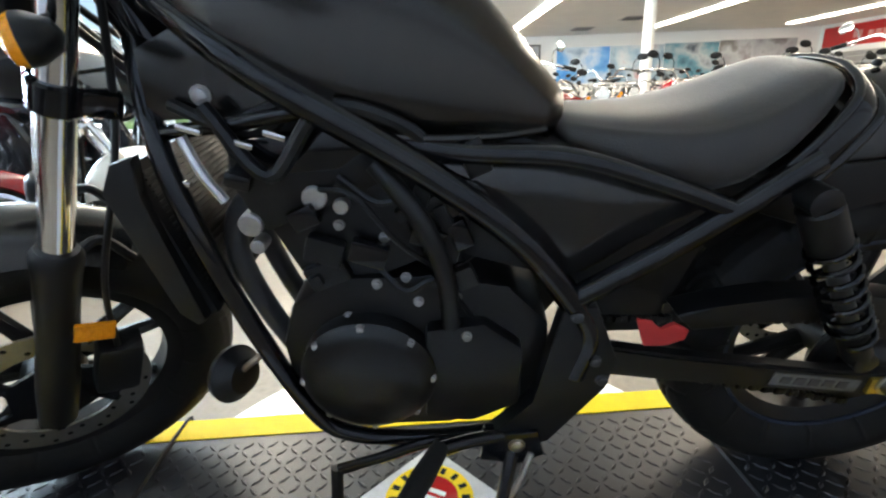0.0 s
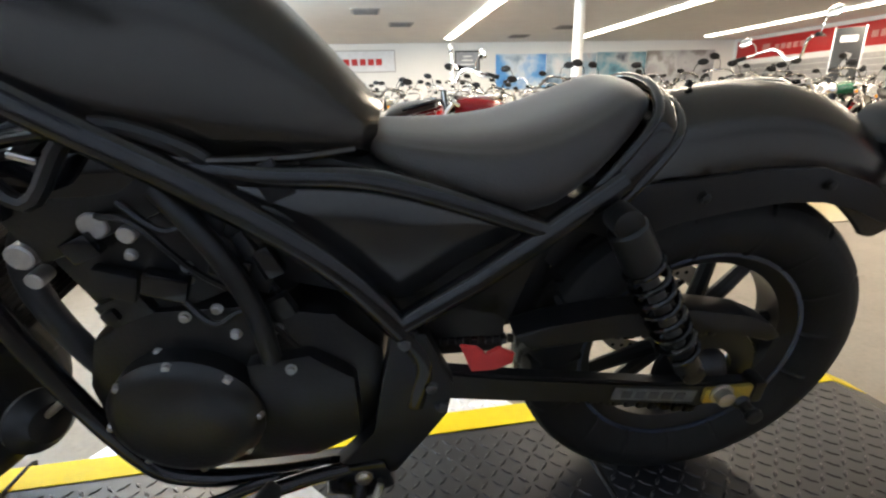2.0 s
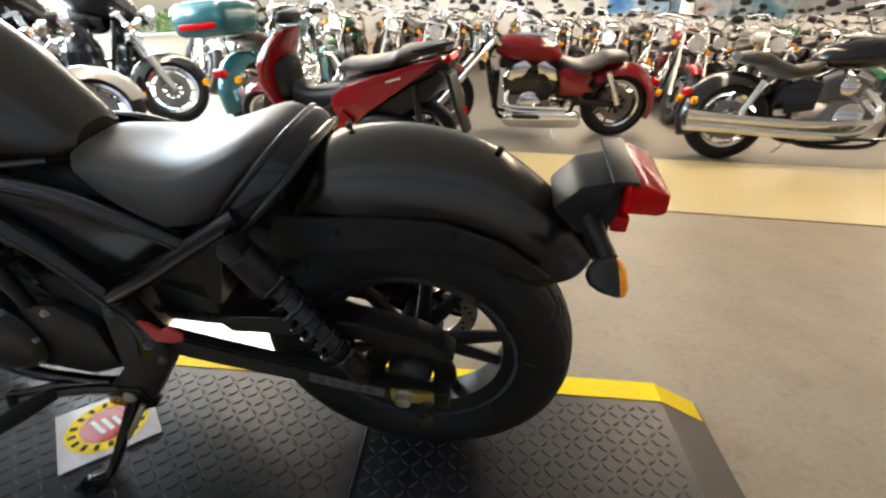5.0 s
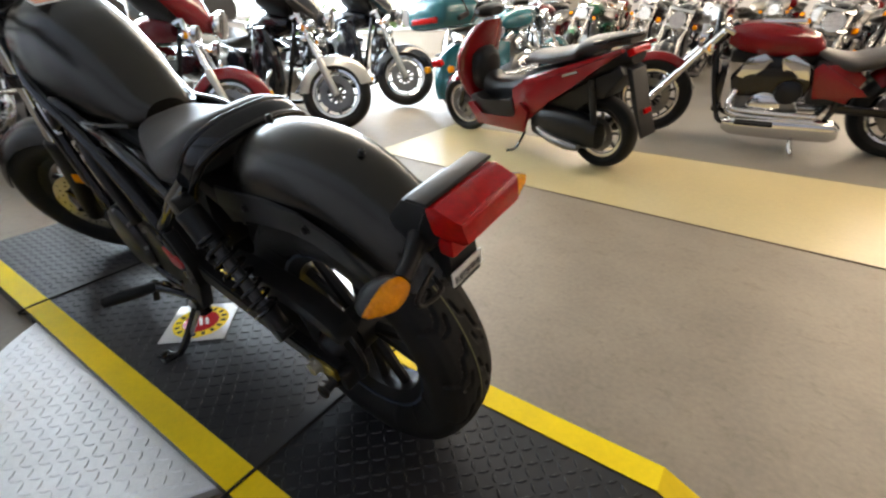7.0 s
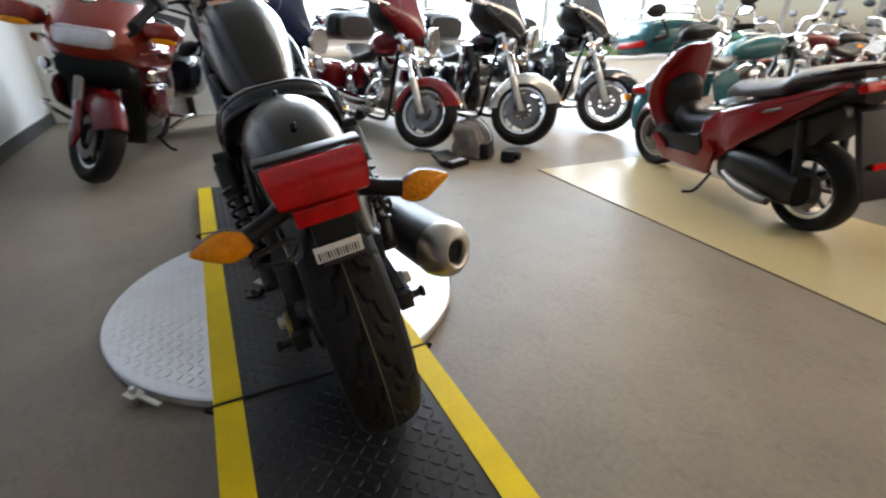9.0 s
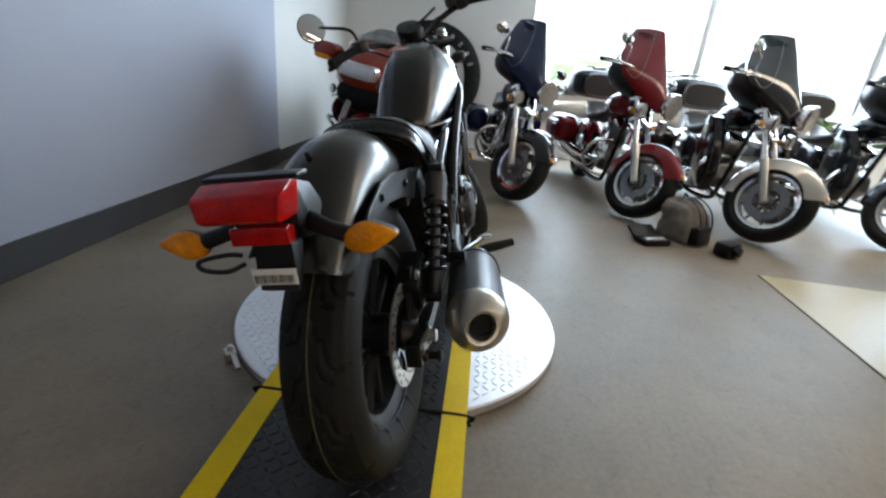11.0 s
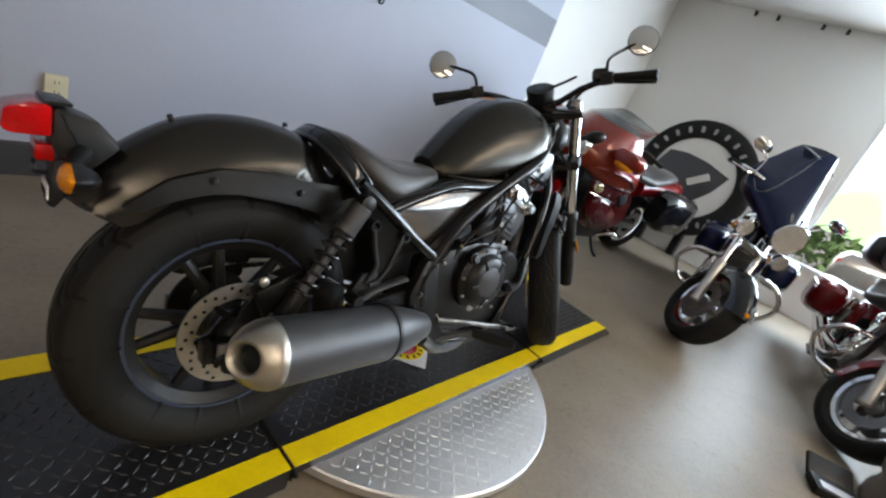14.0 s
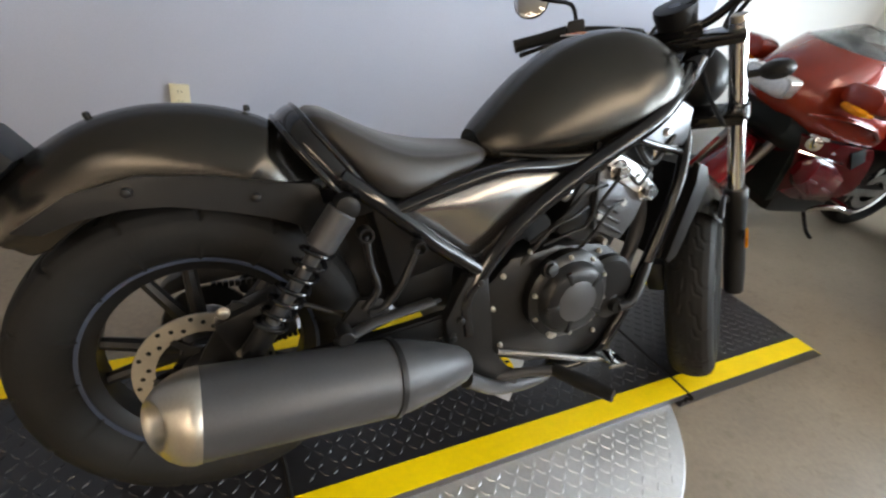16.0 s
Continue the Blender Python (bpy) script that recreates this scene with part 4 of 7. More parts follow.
part("foil_wrap", tube(B(), [(-1.035, -0.135, 0.765), (-1.02, -0.14, 0.72), (-1.00, -0.14, 0.68)], 0.007, 8), M_ALU, eng)
# exhaust headers
for y in (-0.055, 0.055):
    part("exhaust_header", tube(B(), [(-0.965, y, 0.655), (-1.025, y, 0.63), (-1.045, y, 0.54), (-1.005, y + 0.01, 0.38), (-0.94, y + 0.04, 0.235), (-0.80, 0.10, 0.175), (-0.62, 0.155, 0.20), (-0.50, 0.195, 0.275)], 0.0185, 14), M_MUFF, bike, "dark exhaust pipe")
# radiator
rad = part("radiator", box(B(), (-1.11, 0, 0.605), (0.030, 0.25, 0.245), pose(0, 0, 0, 0, -13, 0), 0.004), M_BLACK, bike, "black radiator with side shrouds")
bm = B()
for k in range(26):
    box(bm, (-1.092 - 0.023 * (k * 0.0085 - 0.106) / 0.1 * 1.0, 0, 0.499 + 0.0085 * k), (0.003, 0.22, 0.0035), pose(0, 0, 0, 0, -13, 0))
tagged(part("radiator_fin", bm, M_BLACK, rad), kind="stuff")
for s in (-1, 1):
    part("radiator_shroud", plate(B(), [(-1.100, 0.745), (-1.135, 0.735), (-1.160, 0.695), (-1.118, 0.500), (-1.095, 0.478), (-1.078, 0.49), (-1.115, 0.690)], s * 0.132 - 0.009, s * 0.132 + 0.009, 0.004), M_BLACK, rad)
bm = lathe(B(), [(0, 0.030), (0.006, 0.048), (0.016, 0.050), (0.022, 0.042), (0.040, 0.030), (0.044, 0.012)], turned((-1.10, -0.10, 0.345), (0.75, -0.35, 0.1)), 28)
part("horn", bm, M_BLACK, bike, "round black horn")
part("horn_stay", tube(B(), [(-1.07, -0.115, 0.36), (-1.02, -0.115, 0.40)], 0.006, 8), M_STEEL, bike)

# muffler
ma, mb = Vector((-0.315, 0.225, 0.338)), Vector((0.005, 0.262, 0.362))
d = (mb - ma).normalized()
mm = turned(ma, d) @ Matrix.Diagonal((0.98, 1, 1, 1))
L = (mb - ma).length
bm = lathe(B(), [(-0.175, 0.028), (-0.16, 0.038), (-0.10, 0.055), (-0.03, 0.070), (0.0, 0.073), (L, 0.073)], mm, 40)
muf = part("muffler", bm, M_MUFF, bike, "matt dark grey muffler with a polished end cap")
part("muffler_band", lathe(B(), [(-0.005, 0.073), (-0.005, 0.0765), (0.006, 0.0765), (0.006, 0.073)], mm, 40, closed=True), M_BLACK, muf)


def slash(bm, m):
    """Cuts the outlet aslant, open to the outer side."""
    inv = m.inverted()
    out = (inv.to_3x3() @ Vector((0, 1, 0.25))).normalized()
    for v in bm.verts:
        q = inv @ v.co
        t = max(0, q.y - L) / 0.055
        side = q.x * out.x + q.z * out.z
        v.co = m @ (Vector((q.x, q.y - t * side * 0.40, q.z)) + Vector((out.x, 0, out.z)) * 0.012 * t)
    return bm


part("end_cap", slash(lathe(B(), [(L - 0.002, 0.0735), (L + 0.012, 0.073), (L + 0.030, 0.067), (L + 0.046, 0.056), (L + 0.056, 0.043), (L + 0.059, 0.038), (L + 0.057, 0.032), (L + 0.052, 0.029), (L + 0.036, 0.028)], mm, 40), mm), M_STEEL, muf, "polished steel end cap")
part("outlet", slash(lathe(B(), [(L + 0.0385, 0.0285), (L + 0.0382, 0.0)], mm, 28), mm), M_INK, muf)
part("muffler_stay", tube(B(), [(-0.22, 0.20, 0.41), (-0.30, 0.175, 0.435), (-0.42, 0.16, 0.455)], 0.016, 10, flat=0.45), M_MUFF, bike)
part("muffler_bolt", rod(B(), (-0.235, 0.17, 0.425), (-0.235, 0.215, 0.425), 0.015, 12), M_BLACK, bike)
# passenger peg bracket, right, and brake pump
bm = tube(B(), [(-0.274, 0.165, 0.606), (-0.285, 0.168, 0.55), (-0.30, 0.17, 0.50), (-0.275, 0.172, 0.46)], 0.0075, 10)
tube(bm, [(-0.375, 0.165, 0.575), (-0.345, 0.168, 0.50), (-0.315, 0.17, 0.462), (-0.285, 0.172, 0.452)], 0.0075, 10)
lathe(bm, [(-0.012, 0.010), (-0.012, 0.0145), (0.012, 0.0145), (0.012, 0.010)], turned((-0.274, 0.165, 0.608), (0, 1, 0)), 16, closed=True)
lathe(bm, [(-0.012, 0.010), (-0.012, 0.0145), (0.012, 0.0145), (0.012, 0.010)], turned((-0.378, 0.165, 0.577), (0, 1, 0)), 16, closed=True)
part("peg_bracket", bm, M_ENG, bike, "grey cast passenger peg bracket")
part("bracket_web", plate(B(), [(-0.31, 0.48), (-0.265, 0.48), (-0.225, 0.42), (-0.26, 0.395), (-0.34, 0.43)], 0.155, 0.170, 0.004), M_BLACK, bike)
# rear brake caliper
cal = part("brake_caliper", box(B(), (-0.090, 0.098, 0.420), (0.125, 0.062, 0.090), pose(0, 0, 0, 0, 25, 0), 0.014), M_ENG, bike, "black rear brake caliper")
part("caliper_stay", plate(B(), [(-0.02, 0.30), (0.03, 0.31), (0.0, 0.38), (-0.05, 0.47), (-0.13, 0.45), (-0.11, 0.38)], 0.098, 0.108, 0.003), M_ENG, cal)
bolts(cal, [(-0.035, 0.123, 0.458, 1), (-0.11, 0.123, 0.40, 1), (-0.06, 0.123, 0.375, 1)], 0.009)
part("brake_hose", tube(B(), [(-0.09, 0.12, 0.45), (-0.16, 0.14, 0.47), (-0.24, 0.14, 0.44), (-0.34, 0.14, 0.43), (-0.45, 0.13, 0.44)], 0.005, 8), M_BLACK, bike)
part("hugger", tube(B(), [(-0.26, 0.0, 0.50), (-0.18, 0, 0.60), (-0.05, 0, 0.655)], 0.010, 8, flat=7), M_BLACK, bike)

# footpegs, pedals and stand
for s in (-1, 1):
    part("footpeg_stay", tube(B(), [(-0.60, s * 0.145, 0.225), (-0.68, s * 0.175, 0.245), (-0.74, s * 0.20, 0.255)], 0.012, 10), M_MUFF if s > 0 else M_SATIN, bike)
    peg = part("footpeg", tube(B(), [(-0.735, s * 0.195, 0.255), (-0.765, s * 0.255, 0.258), (-0.80, s * 0.325, 0.262)], [0.015, 0.019, 0.015], 12), M_RUBBER, bike, "black rubber footpeg")
part("brake_pedal", tube(B(), [(-0.60, 0.15, 0.30), (-0.72, 0.175, 0.285), (-0.83, 0.19, 0.265), (-0.90, 0.195, 0.255)], 0.008, 10), M_CAST_D, bike)
part("pedal_pad", box(B(), (-0.90, 0.205, 0.262), (0.05, 0.06, 0.012), None, 0.003), M_CHROME, bike)
part("shift_lever", tube(B(), [(-0.66, -0.165, 0.235), (-0.75, -0.165, 0.232), (-0.84, -0.165, 0.195), (-0.92, -0.165, 0.165)], 0.009, 10, flat=1.3), M_SATIN, bike)
part("shift_peg", tube(B(), [(-0.925, -0.165, 0.170), (-0.930, -0.185, 0.10)], 0.011, 10), M_RUBBER, bike)
part("stand_bracket", plate(B(), [(-0.66, 0.24), (-0.57, 0.25), (-0.555, 0.19), (-0.60, 0.165), (-0.67, 0.18)], -0.165, -0.135, 0.005), M_SATIN, bike)
part("side_stand", tube(B(), [(-0.61, -0.155, 0.20), (-0.63, -0.20, 0.135), (-0.655, -0.255, 0.062), (-0.672, -0.285, 0.071)], [0.014, 0.012, 0.011, 0.010], 10), M_SATIN, bike, "black side stand")
part("stand_foot", box(B(), (-0.672, -0.290, 0.0655), (0.055, 0.04, 0.006), pose(0, 0, 0, -11, 0, 0), 0.002), M_SATIN, bike)
bolts(bike, [(-0.605, -0.165, 0.218, -1)], 0.011)
part("stand_spring", tube(B(), [(-0.58, -0.168, 0.20), (-0.60, -0.19, 0.16), (-0.625, -0.205, 0.12)], 0.006, 8), M_STEEL, bike)

# steered front end
RAKE, STEER = 24.0, 37.0
up = Vector((math.sin(radians(RAKE)), 0, math.cos(radians(RAKE))))
ahead = Vector((-math.cos(radians(RAKE)), 0, math.sin(radians(RAKE))))
AX = Vector((-1.485, 0, 0.322))
PIV = AX - 0.05 * ahead
front = new("front_end")
front.parent = bike
front.matrix_basis = Matrix.Translation(PIV) @ Matrix.Rotation(radians(STEER), 4, up) @ Matrix.Translation(-PIV)
tagged(front, "black fork, handlebar and front wheel turned to full lock")


def along(t, y=0.0, a=0.0):
    """A point t up the fork from the axle's height, y across, a ahead."""
    return AX + up * t + Vector((0, y, 0)) + ahead * a


FW = wheel(bike, "front_wheel", None, 0.320, 0.130, 0.212, 5, m=front.matrix_basis @ Matrix.Translation(AX), deep=0.0022)
brake_disc(FW, -0.075, 0.148)
for s in (-1, 1):
    leg = part("fork_leg", lathe(B(), [(-0.035, 0.020), (-0.03, 0.028), (0.05, 0.031), (0.24, 0.029), (0.30, 0.031), (0.315, 0.033), (0.335, 0.033), (0.345, 0.027)], turned(along(0, s * 0.107), up), 24), M_BLACK, front, "black lower fork leg")
    part("fork_tube", rod(B(), along(0.33, s * 0.107), along(0.80, s * 0.107), 0.0215, 22), M_CHROME, front, "chrome fork tube")
    part("fork_cap", rod(B(), along(0.79, s * 0.107), along(0.815, s * 0.107), 0.020, 12), M_STEEL, front)
    part("leg_reflector", box(B(), along(0.20, s * 0.138, -0.045), (0.055, 0.008, 0.036), pose(0, 0, 0, 0, RAKE, 0), 0.003), M_AMB_L, front, "amber side reflector")
    part("reflector_stay", box(B(), along(0.20, s * 0.130, -0.022), (0.05, 0.006, 0.016), pose(0, 0, 0, 0, RAKE, 0), 0.002), M_BLACK, front)
    part("fork_collar", rod(B(), along(0.555, s * 0.107), along(0.595, s * 0.107), 0.030, 20), M_SATIN, front)
    m = turned(along(0.66, s * 0.190, 0.03), (-1, 0, 0)) @ Matrix.Diagonal((1.35, 1, 0.85, 1))
    fs = part("turn_signal", lathe(B(), [(-0.036, 0.004), (-0.03, 0.018), (-0.01, 0.029), (0, 0.03)], m, 20), M_BLACK, front)
    part("amber_lens", lathe(B(), [(0, 0.03), (0.010, 0.026), (0.016, 0.012), (0.017, 0)], m, 20), M_AMB_L, fs, "amber turn signal lens")
    part("signal_stem", rod(B(), along(0.66, s * 0.125, 0.02), along(0.66, s * 0.175, 0.03), 0.010, 10), M_BLACK, front)
for t, w in ((0.575, 0.036), (0.775, 0.030)):
    bm = box(B(), along(t, 0, -0.02), (0.10, 0.25, w), pose(0, 0, 0, 0, RAKE, 0), 0.012)
    part("triple_clamp", bm, M_SATIN, front)
# front fender
rings = []
for a in np.linspace(radians(-42), radians(62), 20):
    d = Vector((-math.sin(a), 0, math.cos(a)))
    ring = []
    for off in (0, 0.004):
        arc = [AX + d * (0.345 - off - 0.055 * abs(k) ** 2.6) + Vector((0, k * (0.078 - off), 0)) for k in np.linspace(-1, 1, 15)]
        ring += arc if not off else arc[::-1]
    rings.append(ring)
part("front_fender", grid_rings(B(), rings), M_MATT, front, "matt grey short front fender")
for s in (-1, 1):
    part("fender_bracket", tube(B(), [along(0.30, s * 0.095, -0.01), along(0.34, s * 0.08, -0.05), along(0.30, s * 0.075, -0.10)], 0.008, 8), M_BLACK, front)
part("front_caliper", box(B(), along(0.09, -0.105, -0.085), (0.07, 0.06, 0.11), pose(0, 0, 0, 0, RAKE, 0), 0.014), M_ENG, front)
part("brake_hose", tube(B(), [along(0.14, -0.12, -0.08), along(0.30, -0.13, -0.055), along(0.55, -0.11, -0.06), along(0.80, -0.10, -0.02), along(0.90, 0.10, 0.01)], 0.005, 8), M_BLACK, front)
# headlamp, meter
hl = turned(along(0.66, 0, 0.07), (-1, 0, 0.02))
lamp = part("headlamp", lathe(B(), [(-0.06, 0.02), (-0.05, 0.055), (-0.02, 0.082), (0.03, 0.088), (0.05, 0.086)], hl, 32), M_BLACK, front, "round black headlamp")
part("headlamp_lens", lathe(B(), [(0.05, 0.084), (0.058, 0.07), (0.063, 0.03), (0.064, 0)], hl, 32), M_CLEAR, lamp).visible_shadow = False
mt = turned((-1.135, 0, 1.105), (0.55, 0, 0.83))
meter = part("meter", lathe(B(), [(-0.045, 0.02), (-0.035, 0.048), (0.0, 0.053), (0.012, 0.052), (0.014, 0.046)], mt, 30), M_BLACK, front, "round black instrument")
part("meter_glass", lathe(B(), [(0.013, 0.045), (0.0145, 0.0)], mt, 30), M_SATIN, meter)
# handlebar
HB = [(-1.015, -0.385, 1.097), (-1.075, -0.26, 1.112), (-1.125, -0.15, 1.095), (-1.150, -0.07, 1.062), (-1.153, 0, 1.058)]
bm = tube(B(), HB + [(x, -y, z) for x, y, z in HB[-2::-1]], 0.0115, 12)
bar = part("handlebar", bm, M_SATIN, front, "black tubular handlebar")
part("bar_riser", box(B(), (-1.158, 0, 1.045), (0.04, 0.12, 0.055), pose(0, 0, 0, 0, RAKE, 0), 0.01), M_SATIN, front)
for s in (-1, 1):
    e = Vector((-1.010, s * 0.392, 1.096))
    k = Vector((-1.072, s * 0.262, 1.112))
    g = part("grip", tube(B(), [e, e.lerp(k, 0.5), k], [0.0175, 0.016, 0.017], 14), M_RUBBER, bar, "black rubber grip")
    part("switch_box", box(B(), k + (k - e) * 0.18, (0.05, 0.045, 0.045), pose(0, 0, 0, 0, 10, s * -20), 0.008), M_BLACK, bar)
    part("lever", tube(B(), [k + Vector((-0.035, s * -0.01, 0.0)), k + Vector((-0.055, s * 0.03, -0.004)), e + Vector((-0.048, s * -0.03, -0.012)), e + Vector((-0.055, s * 0.005, -0.012))], [0.009, 0.007, 0.006, 0.008], 10), M_SATIN, bar)
    part("mirror_stalk", tube(B(), [k + Vector((-0.015, s * -0.025, 0.01)), k + Vector((-0.02, s * -0.015, 0.07)), (-1.125, s * 0.31, 1.222), (-1.13, s * 0.345, 1.235)], 0.006, 10), M_SATIN, bar)
    mm = turned((-1.13, s * 0.372, 1.243), (1, s * -0.12, 0.08))
    mir = part("mirror", lathe(B(), [(-0.028, 0.008), (-0.022, 0.030), (-0.008, 0.050), (0.004, 0.0535), (0.006, 0.050)], mm, 30), M_BLACK, bar, "round black rear-view mirror")
    part("mirror_glass", lathe(B(), [(0.0065, 0.051), (0.0075, 0.049), (0.0078, 0.0)], mm, 30), M_MIRROR, mir)
part("brake_reservoir", box(B(), (-1.10, 0.215, 1.135), (0.055, 0.05, 0.035), None, 0.006), M_BLACK, bar)
for k, (y0, y1) in enumerate(((-0.22, -0.06), (0.20, 0.06), (0.17, -0.03))):
    part("cable", tube(B(), [(-1.10, y0, 1.10), (-1.19, y0 * 0.75, 1.09), (-1.225, y0 * 0.3, 1.01 - 0.02 * k), (-1.18, y1, 0.90), (-1.11, y1 * 1.6, 0.80)], 0.0055, 8), M_BLACK, front)

# the bar sits a little back and turned in its clamps
c = Vector((-1.15, 0, 1.05))
back = front.matrix_basis.to_3x3().inverted() @ Vector((0.005, -0.030, -0.008))
for ob in front.children:
    if ob.name.split(".")[0] in ("handlebar", "bar_riser", "meter", "cable"):
        ob.matrix_basis = Matrix.Translation(back + c) @ pose(0, 0, 0, 3.3, 0, 0) @ Matrix.Translation(-c)

# ---- other motorcycles ----
P_RED = surf("dark_red_paint", (0.15, 0.004, 0.006), 0.20, metal=0.0, var=0.10, scale=4, coat=0.22, spec=0.25)
P_CRIM = surf("bright_red_paint", (0.18, 0.004, 0.006), 0.14, metal=0.0, var=0.10, scale=4, coat=0.6, spec=0.25)
P_ORANGE = surf("copper_red_paint", (0.24, 0.020, 0.007), 0.18, metal=0.2, var=0.12, scale=4, coat=0.7, spec=0.4)
P_MAROON = surf("maroon_paint", (0.07, 0.003, 0.005), 0.22, var=0.10, scale=4, coat=0.5, spec=0.25)
P_BLACK = surf("gloss_black_paint", (0.009, 0.009, 0.011), 0.12, var=0.1, coat=0.25, spec=0.4)
P_NAVY = surf("navy_paint", (0.003, 0.007, 0.034), 0.14, metal=0.0, var=0.1, coat=0.1, spec=0.35)
P_TEAL = surf("teal_paint", (0.012, 0.11, 0.125), 0.2, metal=0.2, var=0.08, coat=0.4)
P_CREAM = surf("silver_paint", (0.42, 0.40, 0.35), 0.25, metal=0.5, var=0.06, coat=0.8)
P_GREEN = surf("dark_green_paint", (0.012, 0.10, 0.05), 0.2, metal=0.2, var=0.08, coat=0.8)
P_WHITE = surf("white_body_paint", (0.72, 0.72, 0.70), 0.22, var=0.05, coat=0.8)
M_CAST = surf("cast_grey_metal", (0.20, 0.195, 0.19), 0.34, metal=0.85, var=0.2, scale=12)
M_RIMD = surf("dark_cast_rim", (0.03, 0.03, 0.032), 0.3, metal=0.8, var=0.2, scale=14)
M_SCREEN = lens("clear_screen", (0.55, 0.58, 0.58), 0.05, 0.97)
# chrome with the dark room it would reflect put into its colour
M_BARS = surf("dark_reflecting_chrome", (0.34, 0.33, 0.32), 0.16, metal=1.0, var=0.15, scale=14)
M_LAMP = surf("lamp_reflector", (0.90, 0.89, 0.86), 0.30, metal=0.8, var=0.1, scale=60)


def simple_wheel(parent, name, x, R, w, steer=0.0, n=9, rim_mat=None, y=0.0, discs=(-1, 1)):
    ob = new(name)
    ob.parent = parent
    ob.matrix_basis = pose(x, y, R, 0, 0, steer)
    rim = R * 0.69
    h = R - rim
    half = [(0.30, 0.0), (0.48, 0.35 * h), (0.48, 0.62 * h), (0.36, 0.88 * h), (0.16, 0.985 * h)]
    prof = [(-a * w, rim + b) for a, b in half] + [(0, R)] + [(a * w, rim + b) for a, b in half[::-1]]
    part("tyre", lathe(B(), prof + [(0.25 * w, rim + 0.003), (-0.25 * w, rim + 0.003)], None, 40, closed=True), M_RUBBER, ob)
    bm = lathe(B(), [(-0.30 * w, rim + 0.012), (-0.20 * w, rim - 0.014), (0.20 * w, rim - 0.014), (0.30 * w, rim + 0.012), (0.22 * w, rim - 0.026), (-0.22 * w, rim - 0.026)], None, 40, closed=True)
    for i in range(n):
        a = 2 * math.pi * i / n
        tube(bm, [(0.03 * math.sin(a), 0, 0.03 * math.cos(a)), ((rim - 0.015) * math.sin(a + 0.08), 0, (rim - 0.015) * math.cos(a + 0.08))], [0.014, 0.010], 6)
    lathe(bm, [(-0.05, 0.03), (-0.045, 0.045), (0.045, 0.045), (0.05, 0.03)], None, 16)
    part("rim", bm, rim_mat or M_RIMD, ob)
    for s in (-1, 1):
        part("rim_lip", lathe(B(), [(s * 0.30 * w, rim + 0.013), (s * 0.315 * w, rim + 0.008), (s * 0.26 * w, rim - 0.020), (s * 0.24 * w, rim - 0.018)], None, 40, closed=True), M_CHROME, ob)
    for s in discs:
        part("brake_disc", lathe(B(), [(s * 0.06 - 0.002, rim * 0.42), (s * 0.06 - 0.002, rim * 0.70), (s * 0.06 + 0.002, rim * 0.70), (s * 0.06 + 0.002, rim * 0.42)], None, 32, closed=True), M_CAST, ob)
    return ob


def arch(R, w, a0, a1, depth=0.07, c=(0, 0, 0), n=16):
    """A fender shell about the y axis through c, from angle a0 to a1 (0 up, positive to the front)."""
    rings = []
    for a in np.linspace(radians(a0), radians(a1), n):
        d = Vector((math.sin(a), 0, math.cos(a)))
        ring = []
        for off in (0, 0.005):
            arc = [Vector(c) + d * (R - off - depth * abs(k) ** 2.8) + Vector((0, k * (w - off), 0)) for k in np.linspace(-1, 1, 13)]
            ring += arc if not off else arc[::-1]
        rings.append(ring)
    return grid_rings(B(), rings)


def loft(sections, n=24, p=2.6):
    """Skins rounded sections given as (x, z_mid, half_width, half_height)."""
    S = []
    for i in range(len(sections) - 1):
        for k in range(3):
            t = k / 3
            S.append([a + (b - a) * t for a, b in zip(sections[i], sections[i + 1])])
    S.append(list(sections[-1]))
    bm = grid_rings(B(), [oval(x, 0, z, hy, hz, n, p) for x, z, hy, hz in S])
    bmesh.ops.smooth_vert(bm, verts=bm.verts, factor=0.5, use_axis_x=True, use_axis_y=True, use_axis_z=True)
    return bm


def vtwin(parent, x, z, mat_head=None, s=1.0):
    e = new("engine")
    e.parent = parent
    e.matrix_basis = pose(x, 0, z)
    part("crankcase", plate(B(), [(-0.20 * s, -0.05), (-0.12 * s, -0.15), (0.12 * s, -0.16), (0.22 * s, -0.06), (0.18 * s, 0.06), (0.06 * s, 0.10), (-0.10 * s, 0.09)], -0.12, 0.12, 0.025), M_CAST, e)
    for a, k in ((-24, -1), (24, 1)):
        d = Vector((math.sin(radians(a)), 0, math.cos(radians(a))))
        q = Vector((d.z, 0, -d.x))
        rings = []
        for i in range(9):
            for j, g in ((0, 0.055), (0.001, 0.073), (0.010, 0.073), (0.011, 0.055)):
                o = d * (0.085 + 0.0225 * i + j)
                rings.append([o + q * sx * g + Vector((0, sy * g, 0)) for sx, sy in ((-1, -1), (1, -1), (1, 1), (-1, 1))])
        bm = grid_rings(B(), rings)
        part("cylinder", bm, M_CAST if mat_head is None else mat_head, e)
        part("rocker_cover", box(B(), d * 0.295, (0.15, 0.13, 0.055), pose(0, 0, 0, 0, a, 0), 0.02), M_CHROME, e)
    for sd in (-1, 1):
        part("engine_cover", lathe(B(), [(0, 0.11 * s), (0.03, 0.11 * s), (0.045, 0.085 * s), (0.048, 0)], turned((0.03, sd * 0.11, -0.03), (0, sd, 0)), 28), M_CHROME, e)
        part("air_cover", lathe(B(), [(0, 0.07), (0.04, 0.07), (0.055, 0.05), (0.057, 0)], turned((0, sd * 0.06, 0.20), (0, sd, 0)), 24), M_CHROME, e)
    return e


